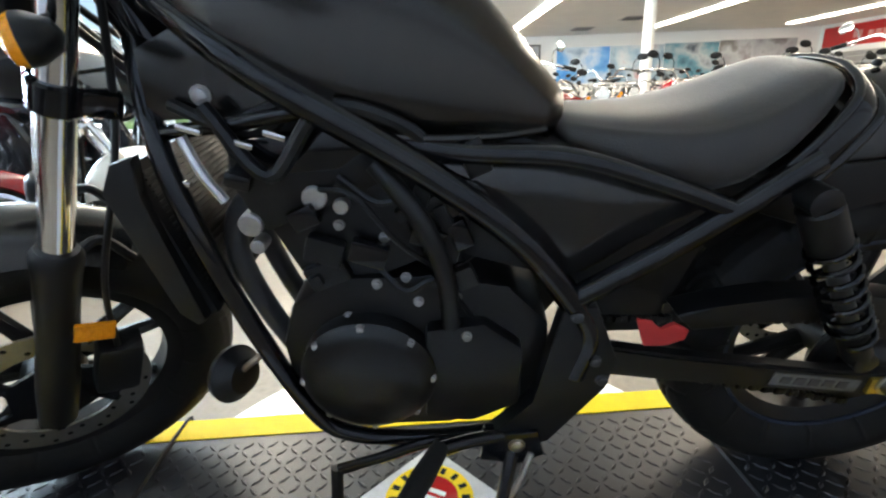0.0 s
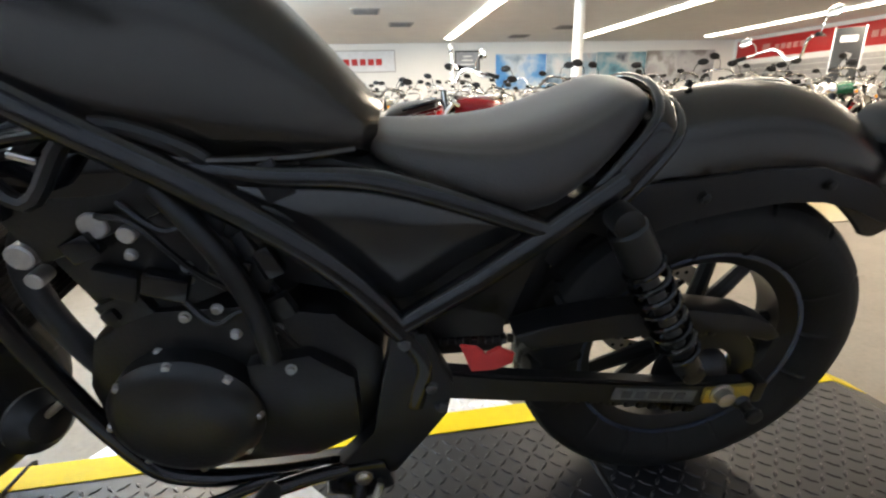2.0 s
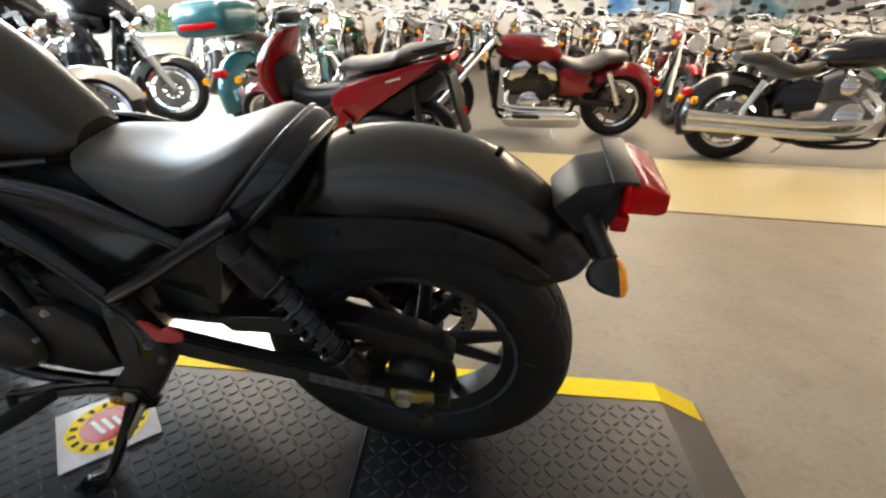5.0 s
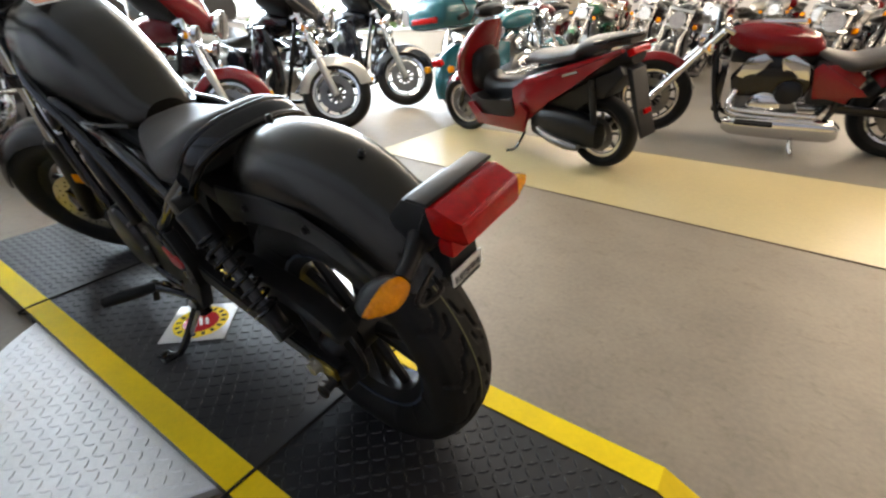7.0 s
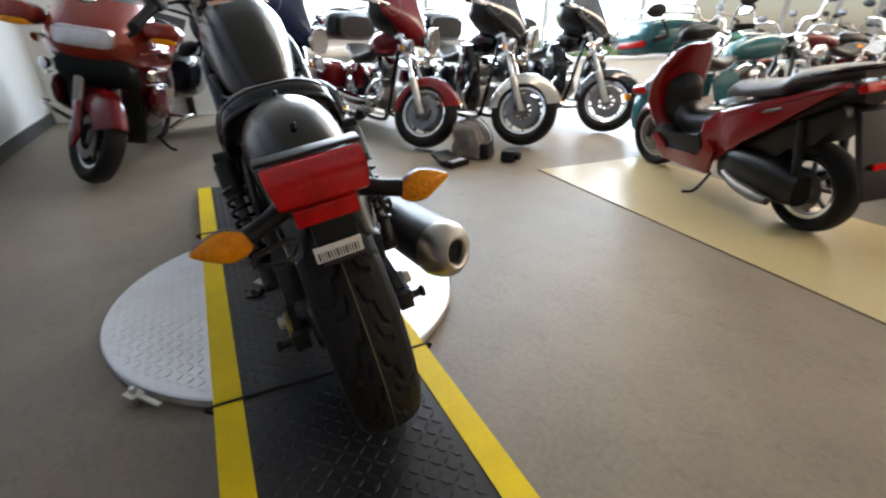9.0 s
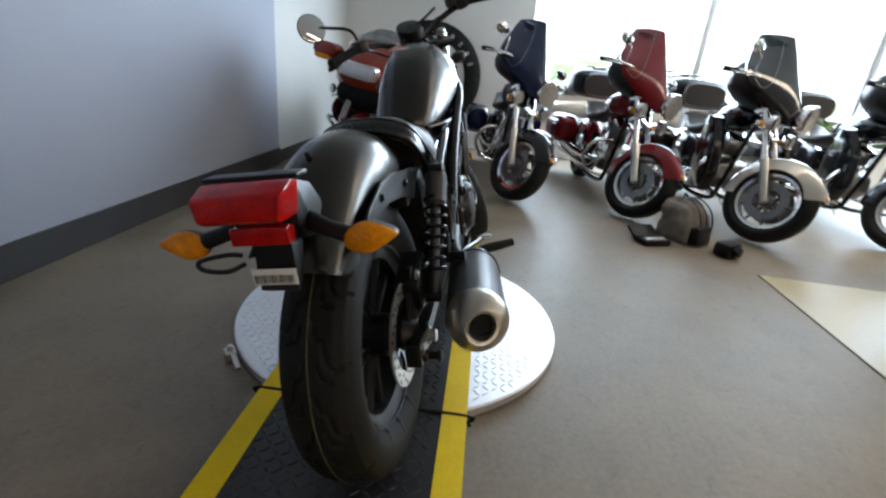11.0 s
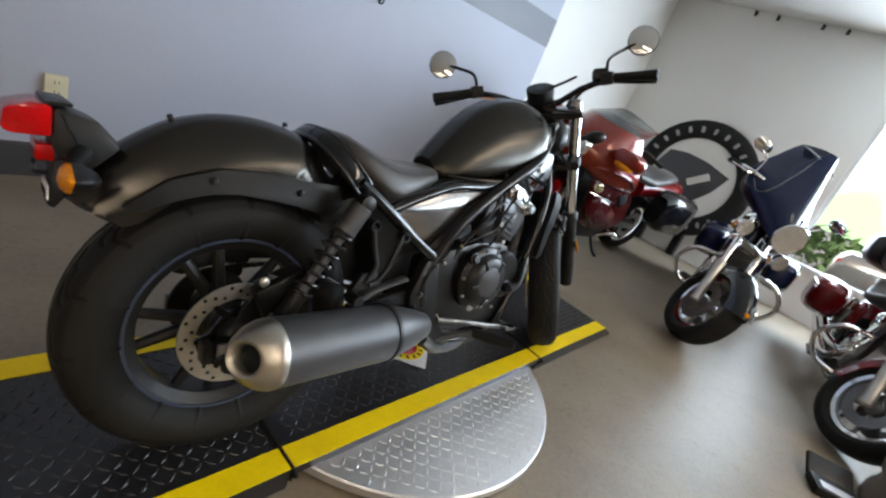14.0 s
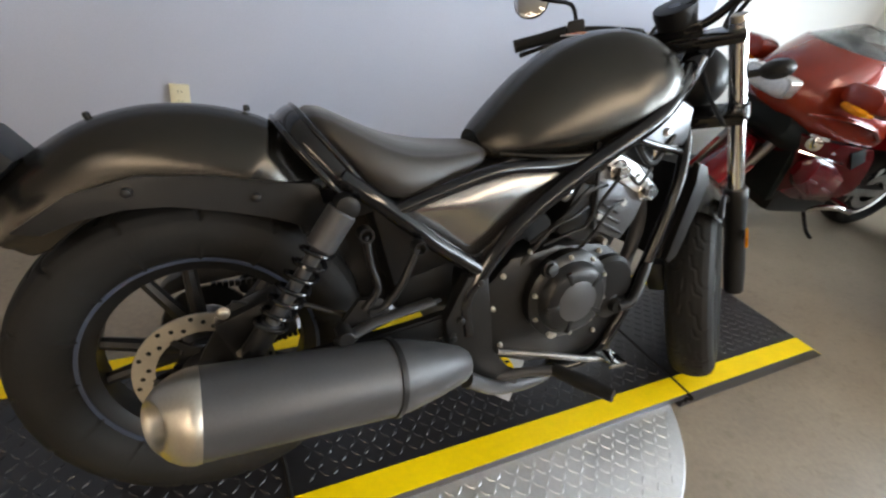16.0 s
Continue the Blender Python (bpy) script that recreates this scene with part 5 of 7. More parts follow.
def lamp_unit(parent, name, p, r, d=(1, 0, 0), shell=None):
    m = turned(p, d)
    sh = part(name, lathe(B(), [(-0.08 * r / 0.09, 0.01), (-0.06 * r / 0.09, 0.6 * r), (-0.02, 0.95 * r), (0.012, r), (0.018, 0.96 * r), (0.010, 0.93 * r), (-0.012, 0.6 * r), (-0.022, 0.0)], m, 26), shell or M_CHROME, parent)
    part("reflector", lathe(B(), [(0.010, 0.93 * r), (-0.01, 0.6 * r), (-0.018, 0.0)], m, 26), M_LAMP, sh)
    part("lamp_glass", lathe(B(), [(0.014, 0.94 * r), (0.022, 0.6 * r), (0.025, 0)], m, 26), M_CLEAR, sh).visible_shadow = False
    return sh


def motorbike(label, paint, m, wb=1.62, R=0.30, style="cruiser", steer=0.0, lean=6.0, seat_z=0.68, bars=0.0, fairing=None,
              trunk=None, bags=None, group="parked motorcycles", second=None, trunk_z=0.0, rim_mat=None, fender_mat=None, lowers=None):
    """A parked motorcycle with its rear wheel at the origin, heading along x and leaning to its left."""
    ob = thing("motorcycle", label, "motorcycle", m @ pose(0, 0, 0, -lean, 0, 0), group)
    k = wb / 1.62
    fm = fender_mat or paint
    # row bikes: bars and mirrors darkened in colour to read as silhouettes
    in_row = style == "cruiser"
    bright = M_BARS if in_row else M_CHROME
    simple_wheel(ob, "rear_wheel", 0, R, 0.16, rim_mat=rim_mat)
    front_c = Vector((wb, 0, R))
    rake = radians(32 if style != "chopper" else 40)
    up = Vector((-math.sin(rake), 0, math.cos(rake)))
    piv = front_c + up * 0.1
    fe = new("front_end")
    fe.parent = ob
    axis = Matrix.Translation(front_c) @ Matrix.Rotation(radians(steer), 4, up) @ Matrix.Translation(-front_c)
    fe.matrix_basis = axis
    fw = simple_wheel(ob, "front_wheel", wb, R, 0.12 if style != "touring" else 0.15, n=9 if style != "chopper" else 14, rim_mat=rim_mat)
    fw.matrix_basis = axis @ Matrix.Translation(front_c)
    head = front_c + up * 0.62
    for s in (-1, 1):
        o = Vector((0, s * 0.105, 0))
        part("fork_leg", rod(B(), front_c + o - up * 0.03, front_c + o + up * 0.30, 0.030, 14), M_STEEL if style == "touring" else bright, fe)
        part("fork_tube", rod(B(), front_c + o + up * 0.28, front_c + o + up * 0.72, 0.023, 14), bright, fe)
        part("turn_signal", lathe(B(), [(-0.04, 0.008), (-0.02, 0.03), (0.0, 0.033)], turned(head + Vector((0.04, s * 0.19, -0.06)), (1, 0, 0)), 14), M_CHROME, fe)
        part("amber_lens", lathe(B(), [(0, 0.025), (0.010, 0.020), (0.014, 0.0)], turned(head + Vector((0.04, s * 0.19, -0.06)), (1, 0, 0)), 14), M_AMB_L, fe)
    for t in (0.50, 0.68):
        part("triple_clamp", box(B(), front_c + up * t - Vector((0.02, 0, 0)), (0.09, 0.26, 0.03), pose(0, 0, 0, 0, -32, 0), 0.01), M_CHROME, fe)
    part("front_fender", arch(R + 0.035, 0.085 if style == "touring" else 0.07, -98 if style == "touring" else -45, 66 if style == "touring" else 40, 0.105 if style == "touring" else 0.05, front_c, 24), fm, fe)
    if style != "touring" or fairing is None:
        lamp_unit(fe, "headlamp", head + Vector((0.10, 0, -0.02)), 0.085)
    bz = 1.02 + bars
    hx = head.x - 0.10
    pts = [(hx - 0.22, -0.40, bz), (hx - 0.10, -0.33, bz + 0.03), (hx - 0.02, -0.16, bz + 0.04), (hx + 0.02, -0.07, bz - 0.07), (hx + 0.02, 0, bz - 0.08)]
    hb = part("handlebar", tube(B(), pts + [(x, -y, z) for x, y, z in pts[-2::-1]], 0.013, 10), bright, fe)
    for s in (-1, 1):
        part("grip", rod(B(), (hx - 0.24, s * 0.41, bz - 0.003), (hx - 0.14, s * 0.355, bz + 0.02), 0.019, 12), M_RUBBER, hb)
        part("lever", tube(B(), [(hx - 0.08, s * 0.31, bz + 0.02), (hx - 0.09, s * 0.36, bz + 0.005), (hx - 0.18, s * 0.41, bz - 0.005)], 0.006, 8), bright, hb)
        part("mirror_stalk", tube(B(), [(hx - 0.07, s * 0.30, bz + 0.03), (hx - 0.06, s * 0.33, bz + 0.13), (hx - 0.08, s * 0.38, bz + 0.17)], 0.006, 8), M_SATIN if in_row else M_CHROME, hb)
        part("mirror", lathe(B(), [(-0.02, 0.02), (-0.01, 0.052), (0.004, 0.055), (0.006, 0.05)], turned((hx - 0.08, s * 0.42, bz + 0.18), (-1, 0, 0.1)) @ Matrix.Diagonal((1.3, 1, 0.8, 1)), 18), M_BLACK if in_row else M_CHROME, hb)
    tz = 0.83 if style != "chopper" else 0.75
    part("fuel_tank", loft([(0.56 * k, tz - 0.05, 0.05, 0.03), (0.60 * k, tz - 0.03, 0.10, 0.07), (0.75 * k, tz - 0.005, 0.155, 0.105), (0.92 * k, tz + 0.01, 0.165, 0.115), (1.06 * k, tz + 0.02, 0.13, 0.10), (1.15 * k, tz + 0.03, 0.07, 0.06)]), paint, ob)
    part("tank_console", box(B(), (0.84 * k, 0, tz + 0.118), (0.26, 0.07, 0.03), None, 0.012), M_CHROME, ob)
    part("seat", loft([(-0.02, seat_z + 0.10, 0.08, 0.03), (0.05, seat_z + 0.10, 0.13, 0.05), (0.18, seat_z + 0.085, 0.14, 0.055), (0.24, seat_z + 0.04, 0.16, 0.06), (0.38, seat_z, 0.19, 0.05), (0.50, seat_z + 0.02, 0.15, 0.05), (0.60, seat_z + 0.07, 0.08, 0.03)]), M_SEAT, ob)
    part("rear_fender", arch(R + 0.06, 0.115, -112, 48, 0.10, (0, 0, R)), fm, ob)
    part("tail_lamp", box(B(), (-0.335, 0, R + 0.20), (0.05, 0.12, 0.06), pose(0, 0, 0, 0, -30, 0), 0.012), M_RED_L, ob)
    for s in (-1, 1):
        part("rear_signal", lathe(B(), [(-0.03, 0.01), (-0.02, 0.03), (0.012, 0.03), (0.02, 0.0)], turned((-0.33, s * 0.16, R + 0.14), (-1, 0, 0)), 14), M_AMB_L, ob)
        part("frame_tube", tube(B(), [(1.24 * k, s * 0.03, 0.93), (1.22 * k, s * 0.09, 0.70), (1.13 * k, s * 0.12, 0.30), (1.02 * k, s * 0.13, 0.17), (0.55 * k, s * 0.13, 0.16), (0.42 * k, s * 0.13, 0.30), (0.40 * k, s * 0.13, 0.60)], 0.019, 10), M_SATIN, ob)
        part("swing_arm", box(B(), (0.20 * k, s * 0.115, R + 0.02), (0.46 * k, 0.035, 0.06), pose(0, 0, 0, 0, -2, 0), 0.01), M_SATIN, ob)
        part("shock_absorber", rod(B(), (0.02, s * 0.15, R + 0.02), (0.16, s * 0.15, R + 0.30), 0.028, 14), M_CHROME, ob)
        part("footboard", box(B(), (0.86 * k, s * 0.25, 0.23), (0.24, 0.10, 0.018), None, 0.006), M_RUBBER, ob)
        part("side_panel", plate(B(), [(0.36 * k, 0.38), (0.56 * k, 0.42), (0.58 * k, 0.62), (0.40 * k, 0.64), (0.30 * k, 0.55)], s * 0.145 - 0.012, s * 0.145 + 0.012, 0.008), second or paint, ob)
    vtwin(ob, 0.80 * k, 0.40 if style != "chopper" else 0.34)
    part("steering_head", rod(B(), front_c + up * 0.48 - Vector((0.05, 0, 0)), front_c + up * 0.72 - Vector((0.05, 0, 0)), 0.035, 14), M_SATIN, ob)
    for j, dz in enumerate((0.0, 0.075)):
        side = -1 if bags is None or j == 0 else 1
        part("exhaust_pipe", tube(B(), [(0.92 * k, -0.10, 0.58 - dz), (1.02 * k, -0.16, 0.45 - dz), (0.90 * k, -0.19, 0.27 + dz), (0.50 * k, -0.20, 0.24 + dz), (-0.10, -0.205, 0.26 + dz), (-0.38, -0.205, 0.27 + dz)], [0.022, 0.022, 0.024, 0.036, 0.042, 0.042], 12), M_CHROME, ob)
    if style == "chopper":
        mf = part("muffler", loft([(0.34 * k, 0.185, 0.040, 0.040), (0.38 * k, 0.190, 0.062, 0.075), (0.70 * k, 0.185, 0.066, 0.080), (1.00 * k, 0.180, 0.062, 0.070), (1.06 * k, 0.185, 0.035, 0.035)], 24, 3.2), M_CHROME, ob, "fat chrome exhaust chamber")
        mf.location = (0, 0.165, 0)
        for z in (0.285, 0.32):
            part("exhaust_collector", tube(B(), [(1.02 * k, 0.13, z + 0.10), (1.04 * k, 0.175, z), (0.92 * k, 0.19, z - 0.03), (0.50 * k, 0.19, z - 0.035)], [0.020, 0.022, 0.024, 0.022], 12), M_CHROME, ob)
        for s in (-1, 1):
            part("side_wing", plate(B(), [(0.56 * k, 0.64), (0.60 * k, 0.60), (0.56 * k, 0.40), (0.26 * k, 0.44), (0.30 * k, 0.48)], s * 0.16 - 0.014, s * 0.16 + 0.014, 0.010), P_CRIM, ob, "red triangular side wing")
        part("engine_side_cover", plate(B(), [(0.60 * k, 0.40), (1.04 * k, 0.38), (1.08 * k, 0.52), (0.98 * k, 0.66), (0.66 * k, 0.66), (0.56 * k, 0.54)], 0.105, 0.135, 0.018), M_SATIN, ob)
        for outl in ([(0.60, 0.52), (0.63, 0.63), (0.74, 0.69), (0.80, 0.66), (0.77, 0.57), (0.71, 0.60), (0.68, 0.53)], [(0.84, 0.64), (0.90, 0.69), (1.00, 0.65), (1.05, 0.53), (0.99, 0.51), (0.97, 0.57), (0.92, 0.53), (0.90, 0.59)]):
            part("rocker_plate", plate(B(), [(x * k, z) for x, z in outl], 0.125, 0.165, 0.014), M_CHROME, ob)
        part("crank_plate", lathe(B(), [(0, 0.085), (0.02, 0.08), (0.034, 0.05), (0.036, 0)], turned((0.70 * k, 0.13, 0.43), (0, 1, 0)), 28), M_RIMD, ob)
        part("battery_box", box(B(), (0.47 * k, 0, 0.50), (0.24, 0.24, 0.30), None, 0.03), M_BLACK, ob)
        part("frame_spine", box(B(), (0.80 * k, 0, 0.64), (0.62, 0.10, 0.10), None, 0.03), M_BLACK, ob)
        part("oil_cooler", box(B(), (1.13 * k, 0, 0.42), (0.05, 0.24, 0.34), None, 0.015), M_SATIN, ob)
    part("side_stand", tube(B(), [(0.62 * k, 0.13, 0.20), (0.60 * k, 0.22, 0.09), (0.58 * k, 0.27, 0.035)], 0.012, 8), M_CHROME, ob)
    if style == "touring":
        for s in (-1, 1):
            part("crash_bar", tube(B(), [(1.16 * k, s * 0.10, 0.55), (1.18 * k, s * 0.28, 0.53), (1.15 * k, s * 0.36, 0.40), (1.12 * k, s * 0.28, 0.26), (1.08 * k, s * 0.12, 0.22)], 0.016, 10), M_CHROME, ob)
            lamp_unit(fe, "passing_lamp", head + Vector((0.11, s * 0.185, -0.035)), 0.055)
    if fairing:
        F = head + Vector((0.02, 0, 0.10))

        def shell(u, v):
            cx, cz = np.interp(v, [0, 0.12, 0.35, 0.7, 1], [0.15, 0.155, 0.09, -0.08, -0.24]), np.interp(v, [0, 0.12, 0.35, 0.7, 1], [-0.085, -0.03, 0.10, 0.34, 0.56])
            W = np.interp(v, [0, 0.12, 0.28, 0.45, 0.7, 0.9, 1], [0.12, 0.19, 0.30, 0.32, 0.23, 0.165, 0.12])
            S = np.interp(v, [0, 0.3, 0.6, 1], [0.22, 0.32, 0.30, 0.20])
            return F + Vector((cx - S * abs(u) ** 1.35, u * W, cz + 0.05 * u * u * (1 - v) - 0.06 * u * u * v))
        rows = [[shell(u, v) for u in np.linspace(-1, 1, 23)] for v in np.linspace(0, 1, 15)]
        bm = grid_rings(B(), rows, closed=False)
        bmesh.ops.smooth_vert(bm, verts=bm.verts, factor=0.5, use_axis_x=True, use_axis_y=True, use_axis_z=True)
        bmesh.ops.solidify(bm, geom=list(bm.faces), thickness=0.02)
        fr = part("fairing", bm, fairing, fe)
        for s in (-1, 1):
            part("pinstripe", tube(B(), [shell(s * u, v) + Vector((0.002, 0, 0)) for u, v in ((0.42, 0.92), (0.46, 0.75), (0.52, 0.55), (0.62, 0.38), (0.78, 0.28), (0.88, 0.36))], 0.0018, 6), M_CAST, fr)
        part("dash_panel", loft([(-0.28, 0.18, 0.16, 0.10), (-0.20, 0.17, 0.24, 0.15), (-0.08, 0.16, 0.26, 0.16), (0.05, 0.10, 0.16, 0.12)], 20, 3), M_BLACK, fr).location = F - Vector((0.17, 0, 0.02))
        lamp_unit(fe, "headlamp", F + Vector((0.195, 0, -0.005)), 0.105)
        wr = []
        for t in np.linspace(0, 1, 7):
            wr.append([F + Vector((-0.21 - 0.11 * t - 0.10 * (y / 0.22) ** 2, y * (0.72 - 0.22 * t * t), 0.47 + 0.05 * t * (1 - 0.45 * (y / 0.22) ** 2))) for y in np.linspace(-0.22, 0.22, 13)])
        bm = grid_rings(B(), wr, closed=False)
        bmesh.ops.solidify(bm, geom=list(bm.faces), thickness=0.004)
        part("windscreen", bm, M_SCREEN, fe)
        if lowers:
            for s in (-1, 1):
                bm = plate(B(), [(0.92 * k, 0.26), (1.16 * k, 0.24), (1.24 * k, 0.38), (1.23 * k, 0.64), (1.14 * k, 0.84), (1.02 * k, 0.84), (0.93 * k, 0.60)], -0.05, 0.05, 0.035)
                bmesh.ops.transform(bm, matrix=Matrix.Translation((0, s * 0.24, 0)) @ Matrix.Rotation(radians(s * -4), 4, "X"), verts=bm.verts)
                part("leg_fairing", bm, lowers, ob)
        part("fender_trim", tube(B(), [front_c + Vector(((R + 0.037) * math.sin(a), s * 0.05, (R + 0.037 - 0.02) * math.cos(a))) for s in (1,) for a in np.linspace(0.75, 1.1, 5)], 0.007, 8), M_CHROME, fe)
        part("fender_lamp", lathe(B(), [(0, 0.018), (0.012, 0.014), (0.016, 0)], turned(front_c + Vector(((R + 0.03) * 0.87, 0, (R + 0.03) * 0.5)), (1, 0, 0.5)), 12), M_AMB_L, fe)
        part("price_tag", box(B(), (hx - 0.05, 0.27, bz - 0.07), (0.006, 0.075, 0.13), pose(0, 0, 0, 8, 0, 10), 0.001), M_WHITE, hb)
    if bags:
        for s in (-1, 1):
            bm = loft([(-0.36, 0.44, 0.09, 0.11), (-0.33, 0.45, 0.115, 0.15), (-0.1, 0.47, 0.125, 0.165), (0.14, 0.48, 0.12, 0.15), (0.24, 0.49, 0.09, 0.11), (0.26, 0.49, 0.06, 0.07)], p=3.6)
            bmesh.ops.translate(bm, vec=(0, s * 0.30, 0.02), verts=bm.verts)
            bag = part("saddlebag", bm, bags, ob)
            part("bag_trim", tube(B(), [(-0.35, s * 0.41, 0.56), (-0.1, s * 0.425, 0.575), (0.2, s * 0.415, 0.575)], 0.008, 8), M_CHROME, bag)
    if trunk:
        bm = loft([(-0.46, 0.98, 0.20, 0.09), (-0.43, 0.98, 0.26, 0.13), (-0.25, 0.99, 0.29, 0.15), (-0.02, 0.99, 0.28, 0.14), (0.04, 0.98, 0.22, 0.10)], p=3.8)
        tr = part("trunk", bm, trunk, ob)
        tr.location.z = trunk_z
        part("trunk_lamp", box(B(), (-0.455, 0, 0.93), (0.03, 0.34, 0.05), None, 0.01), M_RED_L, tr)
        part("backrest", loft([(0.05, 0.98, 0.17, 0.09), (0.08, 0.99, 0.20, 0.12), (0.12, 0.98, 0.19, 0.10)], p=3.4), M_SEAT, tr)
        part("trunk_rack", tube(B(), [(-0.40, -0.20, 1.15), (-0.42, -0.10, 1.17), (-0.42, 0.10, 1.17), (-0.40, 0.20, 1.15), (-0.05, 0.20, 1.155), (-0.03, 0, 1.16), (-0.05, -0.20, 1.155), (-0.40, -0.20, 1.15)], 0.008, 8), M_CHROME, tr)
    return ob


def facing(front, heading, wb, z=0.0):
    """The pose that puts the front wheel's contact at (x, y), heading by degrees from +x."""
    a = radians(heading)
    return pose(front[0] - wb * math.cos(a), front[1] - wb * math.sin(a), z, 0, 0, heading)


motorbike("dark red touring motorcycle with chrome crash bars and black trunk", P_RED, facing((-2.84, 1.47), 5, 1.60), 1.60, 0.29, "touring", 39, 2.5, fairing=P_RED, trunk=M_BLACK, bags=P_RED, group="touring motorcycles by the window", rim_mat=M_CAST)
motorbike("navy blue touring motorcycle with batwing fairing", P_NAVY, facing((-2.97, 0.51), 5, 1.60), 1.60, 0.29, "touring", 39, 2.5, fairing=P_NAVY, bags=P_NAVY, group="touring motorcycles by the window", fender_mat=P_BLACK, rim_mat=M_CAST)
motorbike("black touring motorcycle with a cream front fender and black trunk", P_BLACK, facing((-2.56, 2.31), 2, 1.60), 1.60, 0.30, "touring", 39, 2.5, fairing=P_BLACK, trunk=M_BLACK, bags=P_BLACK, lowers=P_BLACK, group="touring motorcycles by the window", fender_mat=P_CREAM, rim_mat=M_CAST)
motorbike("gloss black touring motorcycle with batwing fairing", P_BLACK, facing((-2.71, 3.45), 2, 1.60), 1.60, 0.30, "touring", 39, 2.5, fairing=P_BLACK, trunk=P_BLACK, bags=P_BLACK, lowers=P_BLACK, group="touring motorcycles by the window", rim_mat=M_CAST)
motorbike("teal touring motorcycle with a teal trunk, parked facing away", P_TEAL, pose(-1.98, 3.52, 0, 0, 0, 80), 1.66, 0.30, "touring", 0, trunk=P_TEAL, trunk_z=-0.07, group="touring motorcycles by the window")
motorbike("dark red chopper with long chrome fork and chrome engine", P_RED, facing((-0.24, 3.68), 184.8, 1.62), 1.62, 0.31, "chopper", 4, seat_z=0.62, bars=0.06, group="motorcycles across the floor strip", second=P_CRIM)
motorbike("black cruiser with long silver exhausts and chrome wheels", P_BLACK, pose(2.10, 3.12, 0, 0, 0, -2), 1.62, 0.31, "touring", 8, fairing=None, bars=0.18, group="motorcycles across the floor strip", rim_mat=M_CHROME, fender_mat=P_BLACK)


# red sport tourer in the corner by the wall
def cowl(rows, n=25, p=2.3, m=11):
    """A bodywork shell open to the back: rows of (z, nose x, half width, back x) from below to above."""
    zs = [r[0] for r in rows]
    out = []
    for z in np.linspace(zs[0], zs[-1], m):
        nose, hw, tail = (float(np.interp(z, zs, [r[k] for r in rows])) for k in (1, 2, 3))
        out.append([Vector((tail + (nose - tail) * (1 - abs(u) ** p) ** (1 / p), hw * math.copysign(abs(u) ** 0.9, u), float(z))) for u in np.sin(np.linspace(-math.pi / 2, math.pi / 2, n))])
    bm = grid_rings(B(), out, closed=False)
    bmesh.ops.smooth_vert(bm, verts=bm.verts, factor=0.4, use_axis_x=True, use_axis_y=True, use_axis_z=True)
    bmesh.ops.solidify(bm, geom=list(bm.faces), thickness=0.012)
    return bm


